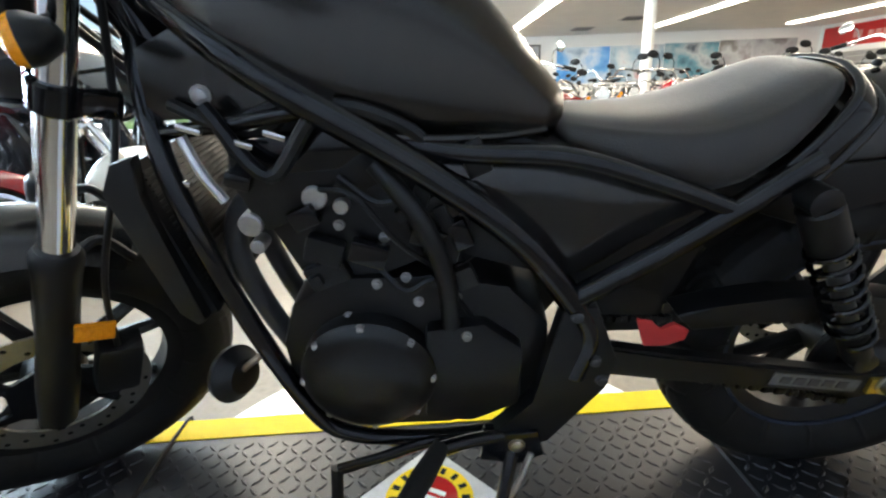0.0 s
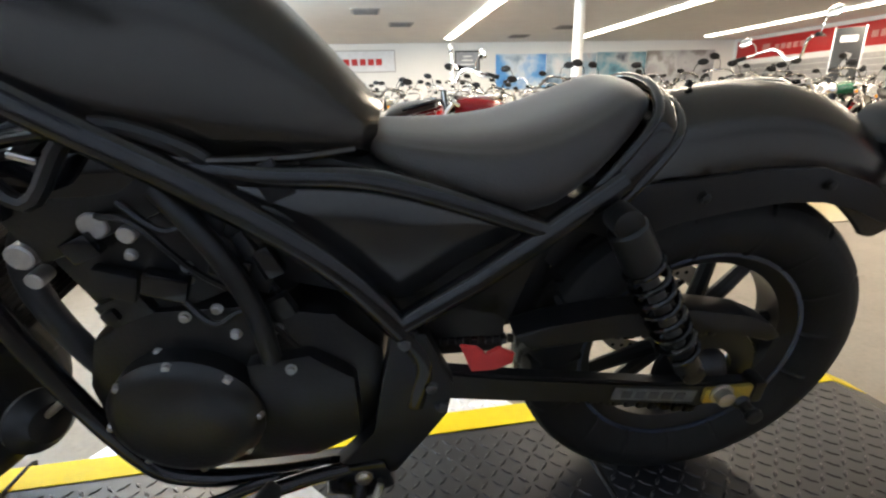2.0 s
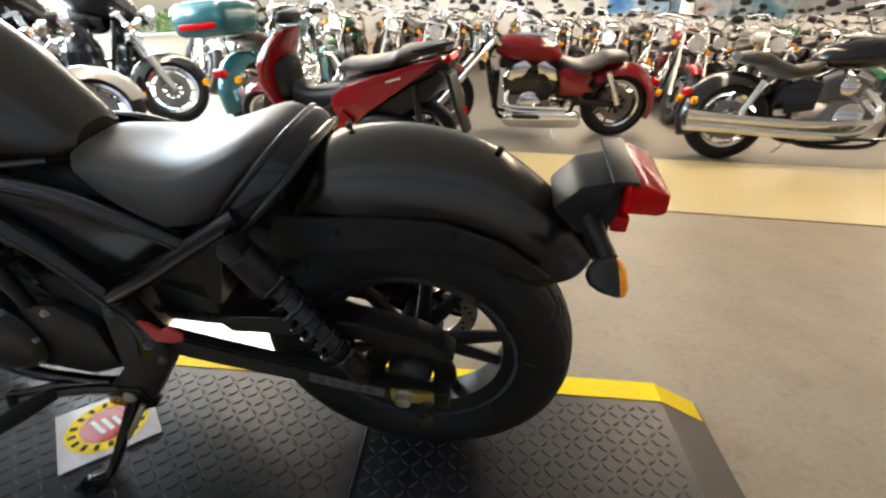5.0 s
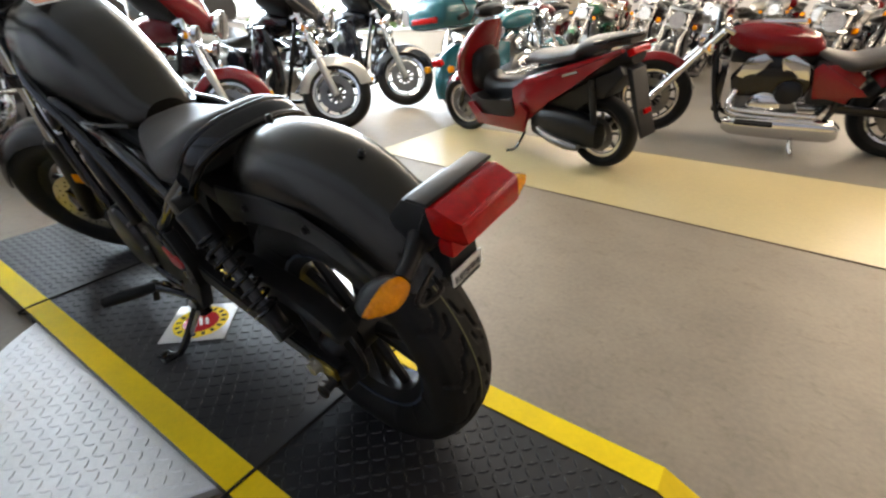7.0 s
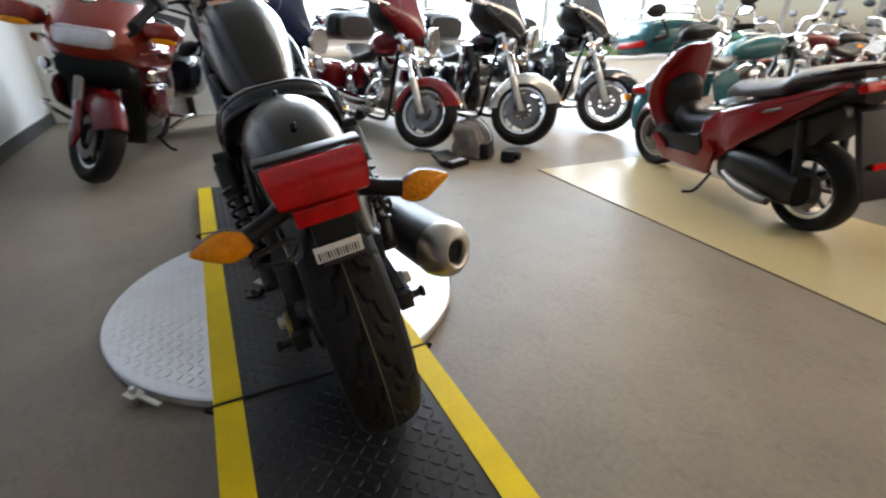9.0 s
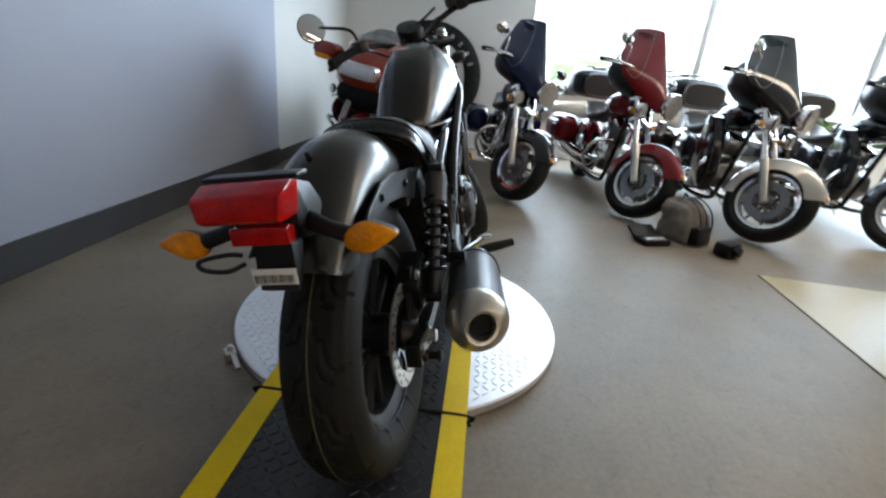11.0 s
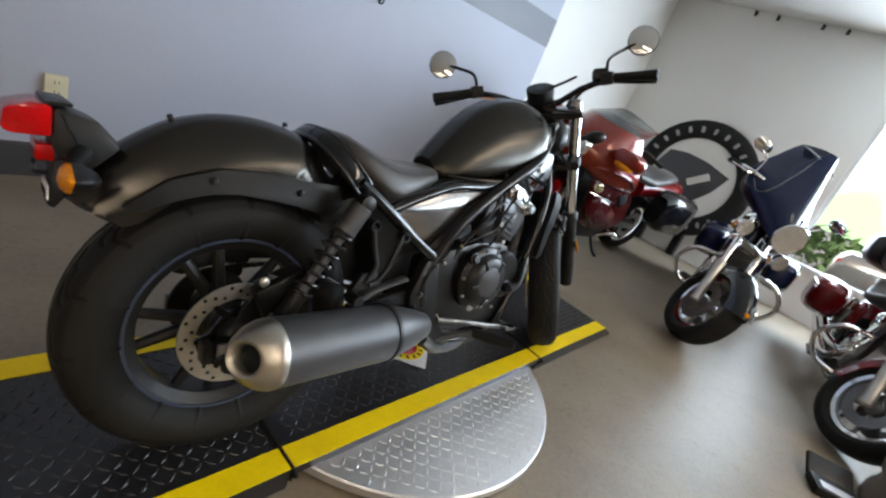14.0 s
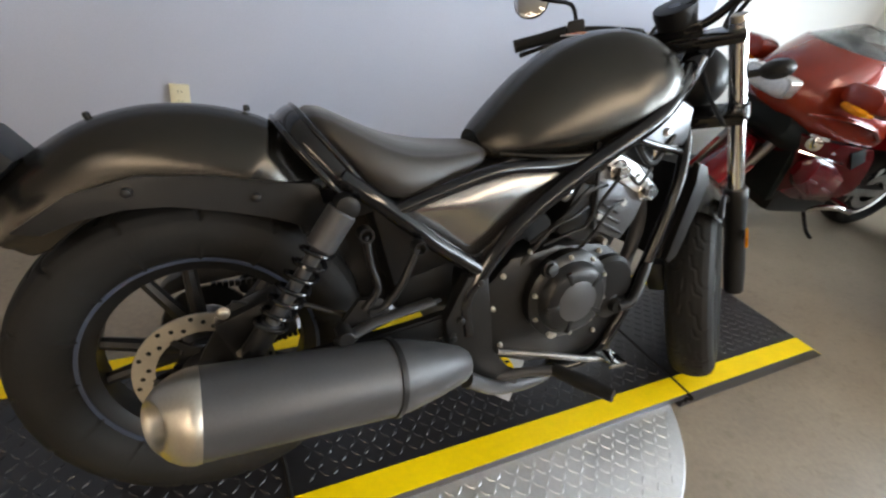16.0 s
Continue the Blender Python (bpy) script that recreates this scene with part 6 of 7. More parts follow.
def sport_tourer(m, steer=40):
    ob = thing("motorcycle", "copper-red sport touring motorcycle with a full fairing", "motorcycle", m @ pose(0, 0, 0, -9, 0, 0), "touring motorcycles by the window")
    simple_wheel(ob, "rear_wheel", 0, 0.30, 0.17)
    fc = Vector((1.50, 0, 0.30))
    up = Vector((-0.42, 0, 0.91)).normalized()
    fe = new("front_end")
    fe.parent = ob
    fe.matrix_basis = Matrix.Translation(fc) @ Matrix.Rotation(radians(steer), 4, up) @ Matrix.Translation(-fc)
    fw = simple_wheel(ob, "front_wheel", 1.50, 0.30, 0.13)
    fw.matrix_basis = fe.matrix_basis @ Matrix.Translation(fc)
    part("front_fender", arch(0.335, 0.095, -100, 62, 0.17, fc, 26), P_RED, fe, "dark red front fender")
    for s in (-1, 1):
        part("fork_leg", rod(B(), fc + Vector((0, s * 0.11, -0.02)), fc + up * 0.50 + Vector((0, s * 0.11, 0)), 0.030, 14), M_CAST, fe)
        part("fork_guard", plate(B(), [(1.52, 0.22), (1.57, 0.30), (1.47, 0.52), (1.40, 0.50), (1.46, 0.30)], s * 0.128 - 0.012, s * 0.128 + 0.012, 0.008), P_RED, fe)
    upper = cowl([(0.74, 1.36, 0.33, 0.86), (0.80, 1.47, 0.36, 0.88), (0.88, 1.52, 0.35, 0.92), (0.98, 1.50, 0.31, 0.98), (1.08, 1.40, 0.28, 1.02), (1.16, 1.28, 0.25, 1.06)])
    up_f = part("upper_fairing", upper, P_ORANGE, ob, "copper-red upper fairing")
    part("lower_fairing", cowl([(0.24, 1.08, 0.16, 0.66), (0.32, 1.14, 0.24, 0.64), (0.45, 1.20, 0.30, 0.62), (0.60, 1.28, 0.33, 0.72), (0.74, 1.36, 0.345, 0.84)], 27, 3.4), P_MAROON, ob, "dark red lower fairing")
    hl = part("headlamp", loft([(1.535, 0.925, 0.11, 0.030), (1.528, 0.925, 0.155, 0.052), (1.45, 0.930, 0.16, 0.062)], 24, 5), M_LAMP, up_f, "wide clear headlamp")
    part("lamp_glass", loft([(1.546, 0.925, 0.10, 0.028), (1.540, 0.925, 0.150, 0.050), (1.530, 0.925, 0.158, 0.056)], 24, 5), M_CLEAR, hl).visible_shadow = False
    # black filler in place of the shadow in the gap below the headlamp
    part("air_mouth", loft([(1.45, 0.76, 0.10, 0.04), (1.42, 0.74, 0.21, 0.08), (1.25, 0.70, 0.24, 0.12)], 22, 3.4), M_INK, ob)
    part("radiator_mesh", box(B(), (1.215, 0, 0.47), (0.05, 0.44, 0.36), pose(0, 0, 0, 0, 12, 0), 0.01), M_INK, ob)
    for s in (-1, 1):
        part("mirror", loft([(1.38, 1.01, 0.03, 0.03), (1.36, 1.01, 0.105, 0.060), (1.24, 1.00, 0.12, 0.070), (1.19, 0.99, 0.09, 0.05)], 20, 2.8), P_ORANGE, ob, "copper-red mirror pod").location = (0, s * 0.39, 0.0)
        part("turn_signal", loft([(1.385, 0.955, 0.02, 0.012), (1.37, 0.955, 0.075, 0.022), (1.32, 0.955, 0.08, 0.024)], 14), M_AMB_L, ob).location = (0, s * 0.40, 0.0)
        part("mirror_glass", lathe(B(), [(0, 0.055), (0.003, 0.05), (0.004, 0.0)], turned((1.185, s * 0.39, 0.995), (-1, 0, 0)) @ Matrix.Diagonal((1.5, 1, 0.75, 1)), 20), M_MIRROR, ob)
        part("fog_lamp", lathe(B(), [(-0.02, 0.03), (0.0, 0.040), (0.012, 0.038), (0.018, 0.02), (0.019, 0)], turned((1.295, s * 0.305, 0.72), (0.82, s * 0.57, 0)), 22), M_CHROME, ob, "round chrome lamp on the fairing side")
        part("crease_panel", tube(B(), [(1.44, s * 0.27, 0.86), (1.28, s * 0.345, 0.885), (1.08, s * 0.365, 0.86), (0.92, s * 0.355, 0.79)], [0.012, 0.030, 0.030, 0.012], 10, flat=0.45), P_ORANGE, up_f)
        part("side_swell", loft([(1.26, 0.56, 0.020, 0.04), (1.20, 0.55, 0.045, 0.10), (1.02, 0.50, 0.055, 0.13), (0.84, 0.46, 0.03, 0.08)], 18, 2.4), P_MAROON, ob).location = (0, s * 0.285, 0)
        part("knee_vent", plate(B(), [(1.02, 0.70), (0.94, 0.74), (0.86, 0.66), (0.92, 0.60)], s * 0.335 - 0.010, s * 0.335 + 0.010, 0.006), M_INK, ob)
        part("chrome_strip", tube(B(), [(1.33, s * 0.28, 0.66), (1.20, s * 0.345, 0.655), (1.06, s * 0.36, 0.64)], 0.006, 8), M_CHROME, ob)
        part("engine_guard", tube(B(), [(0.95, s * 0.33, 0.30), (1.02, s * 0.40, 0.37), (1.00, s * 0.47, 0.42), (0.88, s * 0.48, 0.40)], 0.016, 10), M_CHROME, ob, "chrome side guard")
        part("footpeg", tube(B(), [(0.74, s * 0.28, 0.36), (0.76, s * 0.36, 0.37), (0.78, s * 0.43, 0.37)], 0.014, 10), M_CHROME, ob)
        pan = part("pannier", loft([(-0.42, 0.60, 0.08, 0.14), (-0.36, 0.60, 0.13, 0.20), (0.08, 0.62, 0.13, 0.20), (0.20, 0.62, 0.08, 0.13)], 22, 3.4), P_BLACK, ob, "gloss black side pannier")
        pan.location = (0, s * 0.27, 0.0)
    wr = []
    for t in np.linspace(0, 1, 9):
        wr.append([Vector((1.30 - 0.26 * t - 0.16 * (y / 0.27) ** 2, y * (1 - 0.18 * t * t), 1.14 + 0.13 * t * (1 - 0.35 * (y / 0.27) ** 2))) for y in np.linspace(-0.27, 0.27, 15)])
    bm = grid_rings(B(), wr, closed=False)
    bmesh.ops.solidify(bm, geom=list(bm.faces), thickness=0.004)
    part("windscreen", bm, M_SCREEN, ob, "clear curved windscreen")
    part("dash", loft([(0.98, 1.06, 0.20, 0.05), (1.08, 1.08, 0.25, 0.07), (1.22, 1.10, 0.22, 0.05)], 20, 3), M_BLACK, ob)
    part("fuel_tank", loft([(0.46, 0.82, 0.08, 0.06), (0.58, 0.86, 0.16, 0.12), (0.82, 0.90, 0.20, 0.14), (1.04, 0.92, 0.16, 0.10)]), P_ORANGE, ob)
    part("seat", loft([(-0.20, 0.88, 0.11, 0.04), (0.02, 0.86, 0.16, 0.05), (0.22, 0.80, 0.16, 0.05), (0.48, 0.82, 0.11, 0.04)]), M_SEAT, ob)
    part("tail_cowl", loft([(-0.42, 0.80, 0.10, 0.05), (-0.30, 0.78, 0.17, 0.08), (0.0, 0.74, 0.17, 0.09), (0.35, 0.70, 0.13, 0.09)]), P_RED, ob)
    part("engine", box(B(), (0.85, 0, 0.36), (0.5, 0.40, 0.36), None, 0.05), M_ENG, ob)
    part("swing_arm", box(B(), (0.28, 0, 0.32), (0.60, 0.24, 0.07), None, 0.02), M_CAST, ob)
    hb = part("handlebar", tube(B(), [(0.86, -0.38, 1.04), (0.98, -0.26, 1.08), (1.06, 0, 1.07), (0.98, 0.26, 1.08), (0.86, 0.38, 1.04)], 0.014, 10), M_SATIN, ob)
    for s in (-1, 1):
        part("grip", rod(B(), (0.84, s * 0.395, 1.035), (0.92, s * 0.32, 1.06), 0.019, 12), M_RUBBER, hb)
    part("side_stand", tube(B(), [(0.70, 0.15, 0.20), (0.66, 0.24, 0.08), (0.65, 0.30, 0.05)], 0.012, 8), M_SATIN, ob)
    return ob


sport_tourer(facing((-2.86, -0.97), -10, 1.50))


# red scooter on the cream strip
def scooter(m):
    ob = thing("scooter", "glossy dark red maxi scooter with black seat and footwell", "scooter", m @ pose(0, 0, 0, -7, 0, 0))
    simple_wheel(ob, "rear_wheel", 0, 0.245, 0.13, n=8, rim_mat=M_CAST, discs=(1,))
    simple_wheel(ob, "front_wheel", 1.40, 0.245, 0.11, 8, n=8, rim_mat=M_CAST, discs=(1,))
    part("front_fender", arch(0.275, 0.07, -75, 55, 0.07, (1.40, 0, 0.245)), P_CRIM, ob)
    for s in (-1, 1):
        part("fork_leg", rod(B(), (1.40, s * 0.085, 0.24), (1.24, s * 0.085, 0.62), 0.022, 12), M_SATIN, ob)
    # leg shield and nose
    sh = []
    for z, x, hw, d in ((0.22, 1.02, 0.11, 0.09), (0.30, 1.11, 0.15, 0.10), (0.42, 1.19, 0.19, 0.11), (0.55, 1.23, 0.215, 0.12), (0.68, 1.21, 0.215, 0.13), (0.80, 1.14, 0.19, 0.13), (0.89, 1.07, 0.13, 0.11), (0.93, 1.03, 0.08, 0.07)):
        sh.append([Vector((x + d * math.cos(a) * (1.0 if math.cos(a) > 0 else 0.45), hw * math.sin(a), z)) for a in np.linspace(0, 2 * math.pi, 26, endpoint=False)])
    part("front_shield", grid_rings(B(), sh), P_CRIM, ob, "glossy red leg shield")
    part("inner_panel", loft([(1.045, 0.58, 0.06, 0.10), (1.085, 0.57, 0.115, 0.16), (1.17, 0.56, 0.13, 0.19)], 20, 2.8), M_BLACK, ob)
    part("footwell", plate(B(), [(0.62, 0.30), (0.80, 0.26), (1.06, 0.26), (1.12, 0.40), (1.04, 0.42), (0.98, 0.36), (0.80, 0.38), (0.66, 0.44)], -0.21, 0.21, 0.02), M_BLACK, ob)
    part("tunnel", loft([(0.60, 0.48, 0.12, 0.10), (0.75, 0.44, 0.12, 0.10), (0.95, 0.42, 0.11, 0.09), (1.05, 0.46, 0.12, 0.10)], 18), M_BLACK, ob)
    for s in (-1, 1):
        part("lower_panel", plate(B(), [(0.52, 0.20), (1.02, 0.19), (1.14, 0.34), (1.06, 0.36), (0.96, 0.27), (0.62, 0.29), (0.56, 0.42), (0.48, 0.36)], s * 0.215 - 0.014, s * 0.215 + 0.014, 0.008), P_CRIM, ob)
        part("body_panel", plate(B(), [(0.68, 0.36), (0.66, 0.50), (0.52, 0.60), (0.24, 0.68), (-0.06, 0.775), (-0.20, 0.825), (-0.22, 0.80), (-0.08, 0.715), (0.12, 0.575), (0.34, 0.43), (0.50, 0.29), (0.62, 0.22)], s * 0.165 - 0.03, s * 0.165 + 0.03, 0.022), P_CRIM, ob, "glossy red side panel")
        part("signal", loft([(1.30, 0.62, 0.01, 0.01), (1.28, 0.62, 0.03, 0.04), (1.22, 0.64, 0.04, 0.06)], 14), M_CLEAR, ob).location = (0, s * 0.15, 0)
        part("script_bar", box(B(), (0.14, s * 0.199, 0.655), (0.12, 0.003, 0.014), pose(0, 0, 0, 0, 18, 0)), M_CHROME, ob)
        part("grip", rod(B(), (1.00, s * 0.36, 0.99), (1.04, s * 0.24, 1.00), 0.018, 12), M_RUBBER, ob)
        part("mirror_stalk", tube(B(), [(1.05, s * 0.22, 1.0), (1.06, s * 0.27, 1.10), (1.04, s * 0.31, 1.14)], 0.006, 8), M_SATIN, ob)
        part("mirror", lathe(B(), [(-0.02, 0.02), (-0.01, 0.05), (0.004, 0.052), (0.006, 0.048)], turned((1.04, s * 0.33, 1.16), (-1, 0, 0)) @ Matrix.Diagonal((1.3, 1, 0.8, 1)), 18), M_BLACK, ob)
        part("shock_absorber", rod(B(), (-0.02, s * 0.13, 0.30), (0.02, s * 0.13, 0.62), 0.022, 12), M_BLACK, ob)
    part("rear_body", loft([(-0.22, 0.76, 0.07, 0.045), (-0.06, 0.71, 0.12, 0.07), (0.20, 0.60, 0.14, 0.11), (0.50, 0.50, 0.15, 0.14), (0.64, 0.48, 0.11, 0.12)], 22), M_BLACK, ob)
    part("seat", loft([(-0.20, 0.845, 0.08, 0.02), (-0.08, 0.838, 0.13, 0.04), (0.12, 0.80, 0.15, 0.05), (0.16, 0.755, 0.15, 0.05), (0.40, 0.71, 0.14, 0.05), (0.56, 0.70, 0.10, 0.045), (0.66, 0.66, 0.05, 0.03)]), M_SEAT, ob)
    part("tail_lamp", box(B(), (-0.205, 0, 0.785), (0.05, 0.18, 0.045), pose(0, 0, 0, 0, 25, 0), 0.012), M_RED_L, ob)
    part("grab_rail", tube(B(), [(0.02, -0.13, 0.83), (-0.14, -0.12, 0.865), (-0.21, 0, 0.875), (-0.14, 0.12, 0.865), (0.02, 0.13, 0.83)], 0.012, 10), M_SATIN, ob)
    part("plate_holder", plate(B(), [(-0.22, 0.68), (-0.18, 0.70), (-0.25, 0.46), (-0.32, 0.28), (-0.335, 0.285), (-0.28, 0.46)], -0.075, 0.075, 0.004), M_BLACK, ob)
    part("rear_reflector", box(B(), (-0.305, 0, 0.44), (0.012, 0.07, 0.03), pose(0, 0, 0, 0, 14, 0)), M_RED_L, ob)
    part("engine_case", loft([(-0.06, 0.25, 0.06, 0.08), (0.10, 0.27, 0.09, 0.12), (0.35, 0.28, 0.10, 0.13), (0.50, 0.28, 0.07, 0.10)], 20, 3), M_ENG, ob).location = (0, 0.11, 0)
    part("muffler", tube(B(), [(0.42, -0.14, 0.20), (0.22, -0.175, 0.22), (0.05, -0.18, 0.25), (-0.18, -0.18, 0.31)], [0.025, 0.05, 0.062, 0.055], 16), M_BLACK, ob)
    part("underbody", plate(B(), [(0.54, 0.32), (0.34, 0.46), (0.08, 0.58), (-0.16, 0.72), (-0.20, 0.66), (-0.06, 0.50), (0.10, 0.46), (0.20, 0.30), (0.46, 0.22)], -0.10, 0.12, 0.02), M_BLACK, ob)
    part("heat_shield", tube(B(), [(0.40, 0.20, 0.25), (0.28, 0.215, 0.21), (0.14, 0.22, 0.19), (0.04, 0.215, 0.185)], [0.025, 0.036, 0.040, 0.028], 14, flat=0.8), M_CAST, ob)
    part("handle_cover", loft([(0.98, 0.985, 0.06, 0.03), (1.03, 0.99, 0.14, 0.045), (1.09, 0.99, 0.13, 0.05), (1.12, 0.98, 0.06, 0.03)], 18), M_BLACK, ob)
    part("screen", plate(B(), [(1.16, 0.90), (1.05, 1.06), (1.042, 1.058), (1.145, 0.90)], -0.13, 0.13, 0.002), M_SCREEN, ob)
    part("side_stand", tube(B(), [(0.58, 0.14, 0.18), (0.60, 0.23, 0.07), (0.66, 0.275, 0.045)], 0.010, 8), M_SATIN, ob)
    return ob


scooter(pose(-0.25, 2.54, 0.005, 0, 0, 163.5) @ Matrix.Scale(0.97, 4))

# ---- ceiling lights, pole, wall signs ----
M_TUBE = surf("lit_diffuser", (1.0, 0.93, 0.80), 0.5, var=0.02, emit=8.0)
for n, x in enumerate((-2.4, 2.2, 6.6, 11.2)):
    for k in range(5):
        y0 = 1.5 + 2.68 * k
        cl = thing("ceiling_light", "lit fluorescent strip light on the ceiling", "ceiling light", group="ceiling strip lights")
        part("housing", box(B(), (x, y0 + 1.33, CEIL - 0.012), (0.30, 2.66, 0.024), None, 0.004), M_WHITE, cl)
        part("diffuser", box(B(), (x, y0 + 1.33, CEIL - 0.040), (0.24, 2.62, 0.030), None, 0.010), M_TUBE, cl)
    area_lamp("strip_light", look((x, 8.6, CEIL - 0.07), (x, 8.601, 0)), 0.3, 12.0, 215, (1.0, 0.87, 0.67))

pole = thing("pole", "round white steel pole holding the ceiling", "pole", kind="structure")
part("shaft", rod(B(), (3.65, 8.54, 0.0), (3.65, 8.54, CEIL), 0.105, 28, 0.001), M_WALL_W, pole)
part("base_ring", rod(B(), (3.65, 8.54, 0.0), (3.65, 8.54, 0.03), 0.16, 28), M_BASE, pole)
for x, y in ((0.5, 12.2), (5.2, 12.8), (-0.4, 10.4), (4.4, 14.6)):
    v = thing("ceiling_vent", "slatted grey ceiling air vent", "vent", group="ceiling vents")
    part("frame", box(B(), (x, y, CEIL - 0.008), (0.62, 0.62, 0.016), None, 0.004), M_ALU_D, v)
    for k in range(6):
        part("slat", box(B(), (x, y - 0.23 + 0.092 * k, CEIL - 0.022), (0.52, 0.05, 0.006), pose(0, 0, 0, 30, 0, 0)), M_ALU_D, v)


def wall_panel(name, label, x0, x1, z0, z1, mat, y=Y_FAR, category="poster", rim=None, depth=0.03):
    ob = thing(name, label, category)
    part("panel", box(B(), ((x0 + x1) / 2, y - depth / 2, (z0 + z1) / 2), (x1 - x0, depth, z1 - z0), None, 0.004), mat, ob)
    if rim:
        for a, b, c, d in ((x0 - 0.04, x1 + 0.04, z1, z1 + 0.04), (x0 - 0.04, x1 + 0.04, z0 - 0.04, z0), (x0 - 0.04, x0, z0, z1), (x1, x1 + 0.04, z0, z1)):
            part("frame", box(B(), ((a + b) / 2, y - depth / 2 - 0.005, (c + d) / 2), (b - a, depth + 0.01, d - c)), rim, ob)
    return ob


def blotches(name, cols, scale=1.6):
    """A printed picture: soft fields of colour."""
    m = bpy.data.materials.new(name)
    m.use_nodes = True
    n, ln = m.node_tree.nodes, m.node_tree.links
    tex, ramp, tc = n.new("ShaderNodeTexNoise"), n.new("ShaderNodeValToRGB"), n.new("ShaderNodeTexCoord")
    tex.inputs["Scale"].default_value, tex.inputs["Detail"].default_value = scale, 3.0
    ln.new(tc.outputs["Object"], tex.inputs["Vector"])
    ln.new(tex.outputs["Fac"], ramp.inputs[0])
    els = ramp.color_ramp.elements
    while len(els) < len(cols):
        els.new(0.5)
    for i, c in enumerate(cols):
        els[i].position, els[i].color = 0.30 + 0.40 * i / (len(cols) - 1), (*c, 1)
    ln.new(ramp.outputs[0], n["Principled BSDF"].inputs["Base Color"])
    n["Principled BSDF"].inputs["Roughness"].default_value = 0.35
    return m


M_SIGNRED = surf("sign_red", (0.40, 0.012, 0.012), 0.4, var=0.05)
sg = wall_panel("wall_sign", "long white wall sign with a red emblem", -2.25, 0.55, 1.85, 2.48, surf("sign_white", (0.62, 0.64, 0.66), 0.4), category="sign", rim=M_ALU_D)
for k in range(5):
    part("red_bar", box(B(), (-1.05 + 0.27 * k, Y_FAR - 0.034, 2.14), (0.20, 0.008, 0.20), None, 0.02), M_SIGNRED, sg)
part("emblem", plate(B(), [(-1.75, 2.06), (-1.35, 2.02), (-1.28, 2.30), (-1.45, 2.22), (-1.62, 2.18)], Y_FAR - 0.038, Y_FAR - 0.03), M_SIGNRED, sg)
pf = wall_panel("framed_picture", "small dark framed notice on the white wall", 2.68, 3.48, 1.85, 2.42, surf("grey_print", (0.30, 0.31, 0.33), 0.3, var=0.3, scale=8), category="picture", rim=M_INK)
for k in range(3):
    part("print_bar", box(B(), (3.08, Y_FAR - 0.033, 2.02 + 0.13 * k), (0.5 - 0.1 * k, 0.004, 0.04)), M_WHITE, pf)
wall_panel("mural", "blue and white printed mural panel", 4.1, 5.95, 1.15, 2.33, blotches("blue_mural", [(0.02, 0.16, 0.5), (0.10, 0.32, 0.62), (0.50, 0.58, 0.64), (0.12, 0.2, 0.3)], 1.1))
wall_panel("mural", "grey and blue printed mural panel", 5.98, 7.85, 1.15, 2.33, blotches("grey_mural", [(0.10, 0.16, 0.22), (0.25, 0.36, 0.45), (0.45, 0.48, 0.5), (0.4, 0.1, 0.08)], 1.5))
wall_panel("mural", "teal and grey printed mural panel", 7.88, 9.8, 1.15, 2.35, blotches("teal_mural", [(0.03, 0.10, 0.14), (0.08, 0.24, 0.30), (0.35, 0.40, 0.42), (0.04, 0.06, 0.08)], 1.3))
wall_panel("mural", "grey printed wall panel with dark shapes", 9.83, 12.6, 1.30, 2.38, blotches("dark_mural", [(0.10, 0.10, 0.11), (0.26, 0.26, 0.27), (0.36, 0.37, 0.38), (0.14, 0.13, 0.12)], 1.2))
rb = thing("wall_banner", "long red banner with pale emblem on the end wall", "banner")
part("cloth", box(B(), (X_FAR - 0.015, 11.5, 2.28), (0.03, 9.0, 0.64), None, 0.004), M_SIGNRED, rb)
for y in (8.5, 11.0, 14.2):
    for k in range(5):
        part("pale_bar", box(B(), (X_FAR - 0.035, y - 0.24 * k, 2.26), (0.008, 0.17, 0.17), None, 0.02), surf("pale_print", (0.48, 0.22, 0.20), 0.4) if (y, k) == (8.5, 0) else bpy.data.materials["pale_print"], rb)
    part("pale_emblem", plate(B(), [(X_FAR - 0.039, 2.18), (X_FAR - 0.032, 2.18), (X_FAR - 0.032, 2.40), (X_FAR - 0.039, 2.36)], y + 0.30, y + 0.62), bpy.data.materials["pale_print"], rb)
wb = thing("wall_panel", "light grey slatted wall display under the banner", "display")
for k in range(9):
    part("slat", box(B(), (X_FAR - 0.012, 11.5, 0.35 + 0.17 * k), (0.024, 9.0, 0.155)), M_ALU_D, wb)

ns = thing("banner_stand", "tall black upright banner with grey frame", "banner", pose(11.3, 9.87, 0, 0, 0, -42) @ Matrix.Scale(0.94, 4, (0, 0, 1)))
part("panel", box(B(), (0, 0, 1.36), (0.56, 0.03, 2.1), None, 0.005), surf("charcoal_panel", (0.035, 0.037, 0.04), 0.4), ns)
for s in (-1, 1):
    part("frame", box(B(), (s * 0.295, 0, 1.36), (0.03, 0.05, 2.16), None, 0.008), M_ALU, ns)
part("white_emblem", box(B(), (0, -0.02, 2.14), (0.34, 0.012, 0.16), None, 0.03), M_WHITE, ns)
for k in range(5):
    part("white_bar", box(B(), (0.02, -0.02, 1.72 - 0.20 * k), (0.16, 0.012, 0.15), pose(0, 0, 0, 0, 20, 0), 0.03), M_ALU_D, ns)
part("foot", box(B(), (0, 0, 0.155), (0.8, 0.4, 0.31), None, 0.02), M_SATIN, ns)

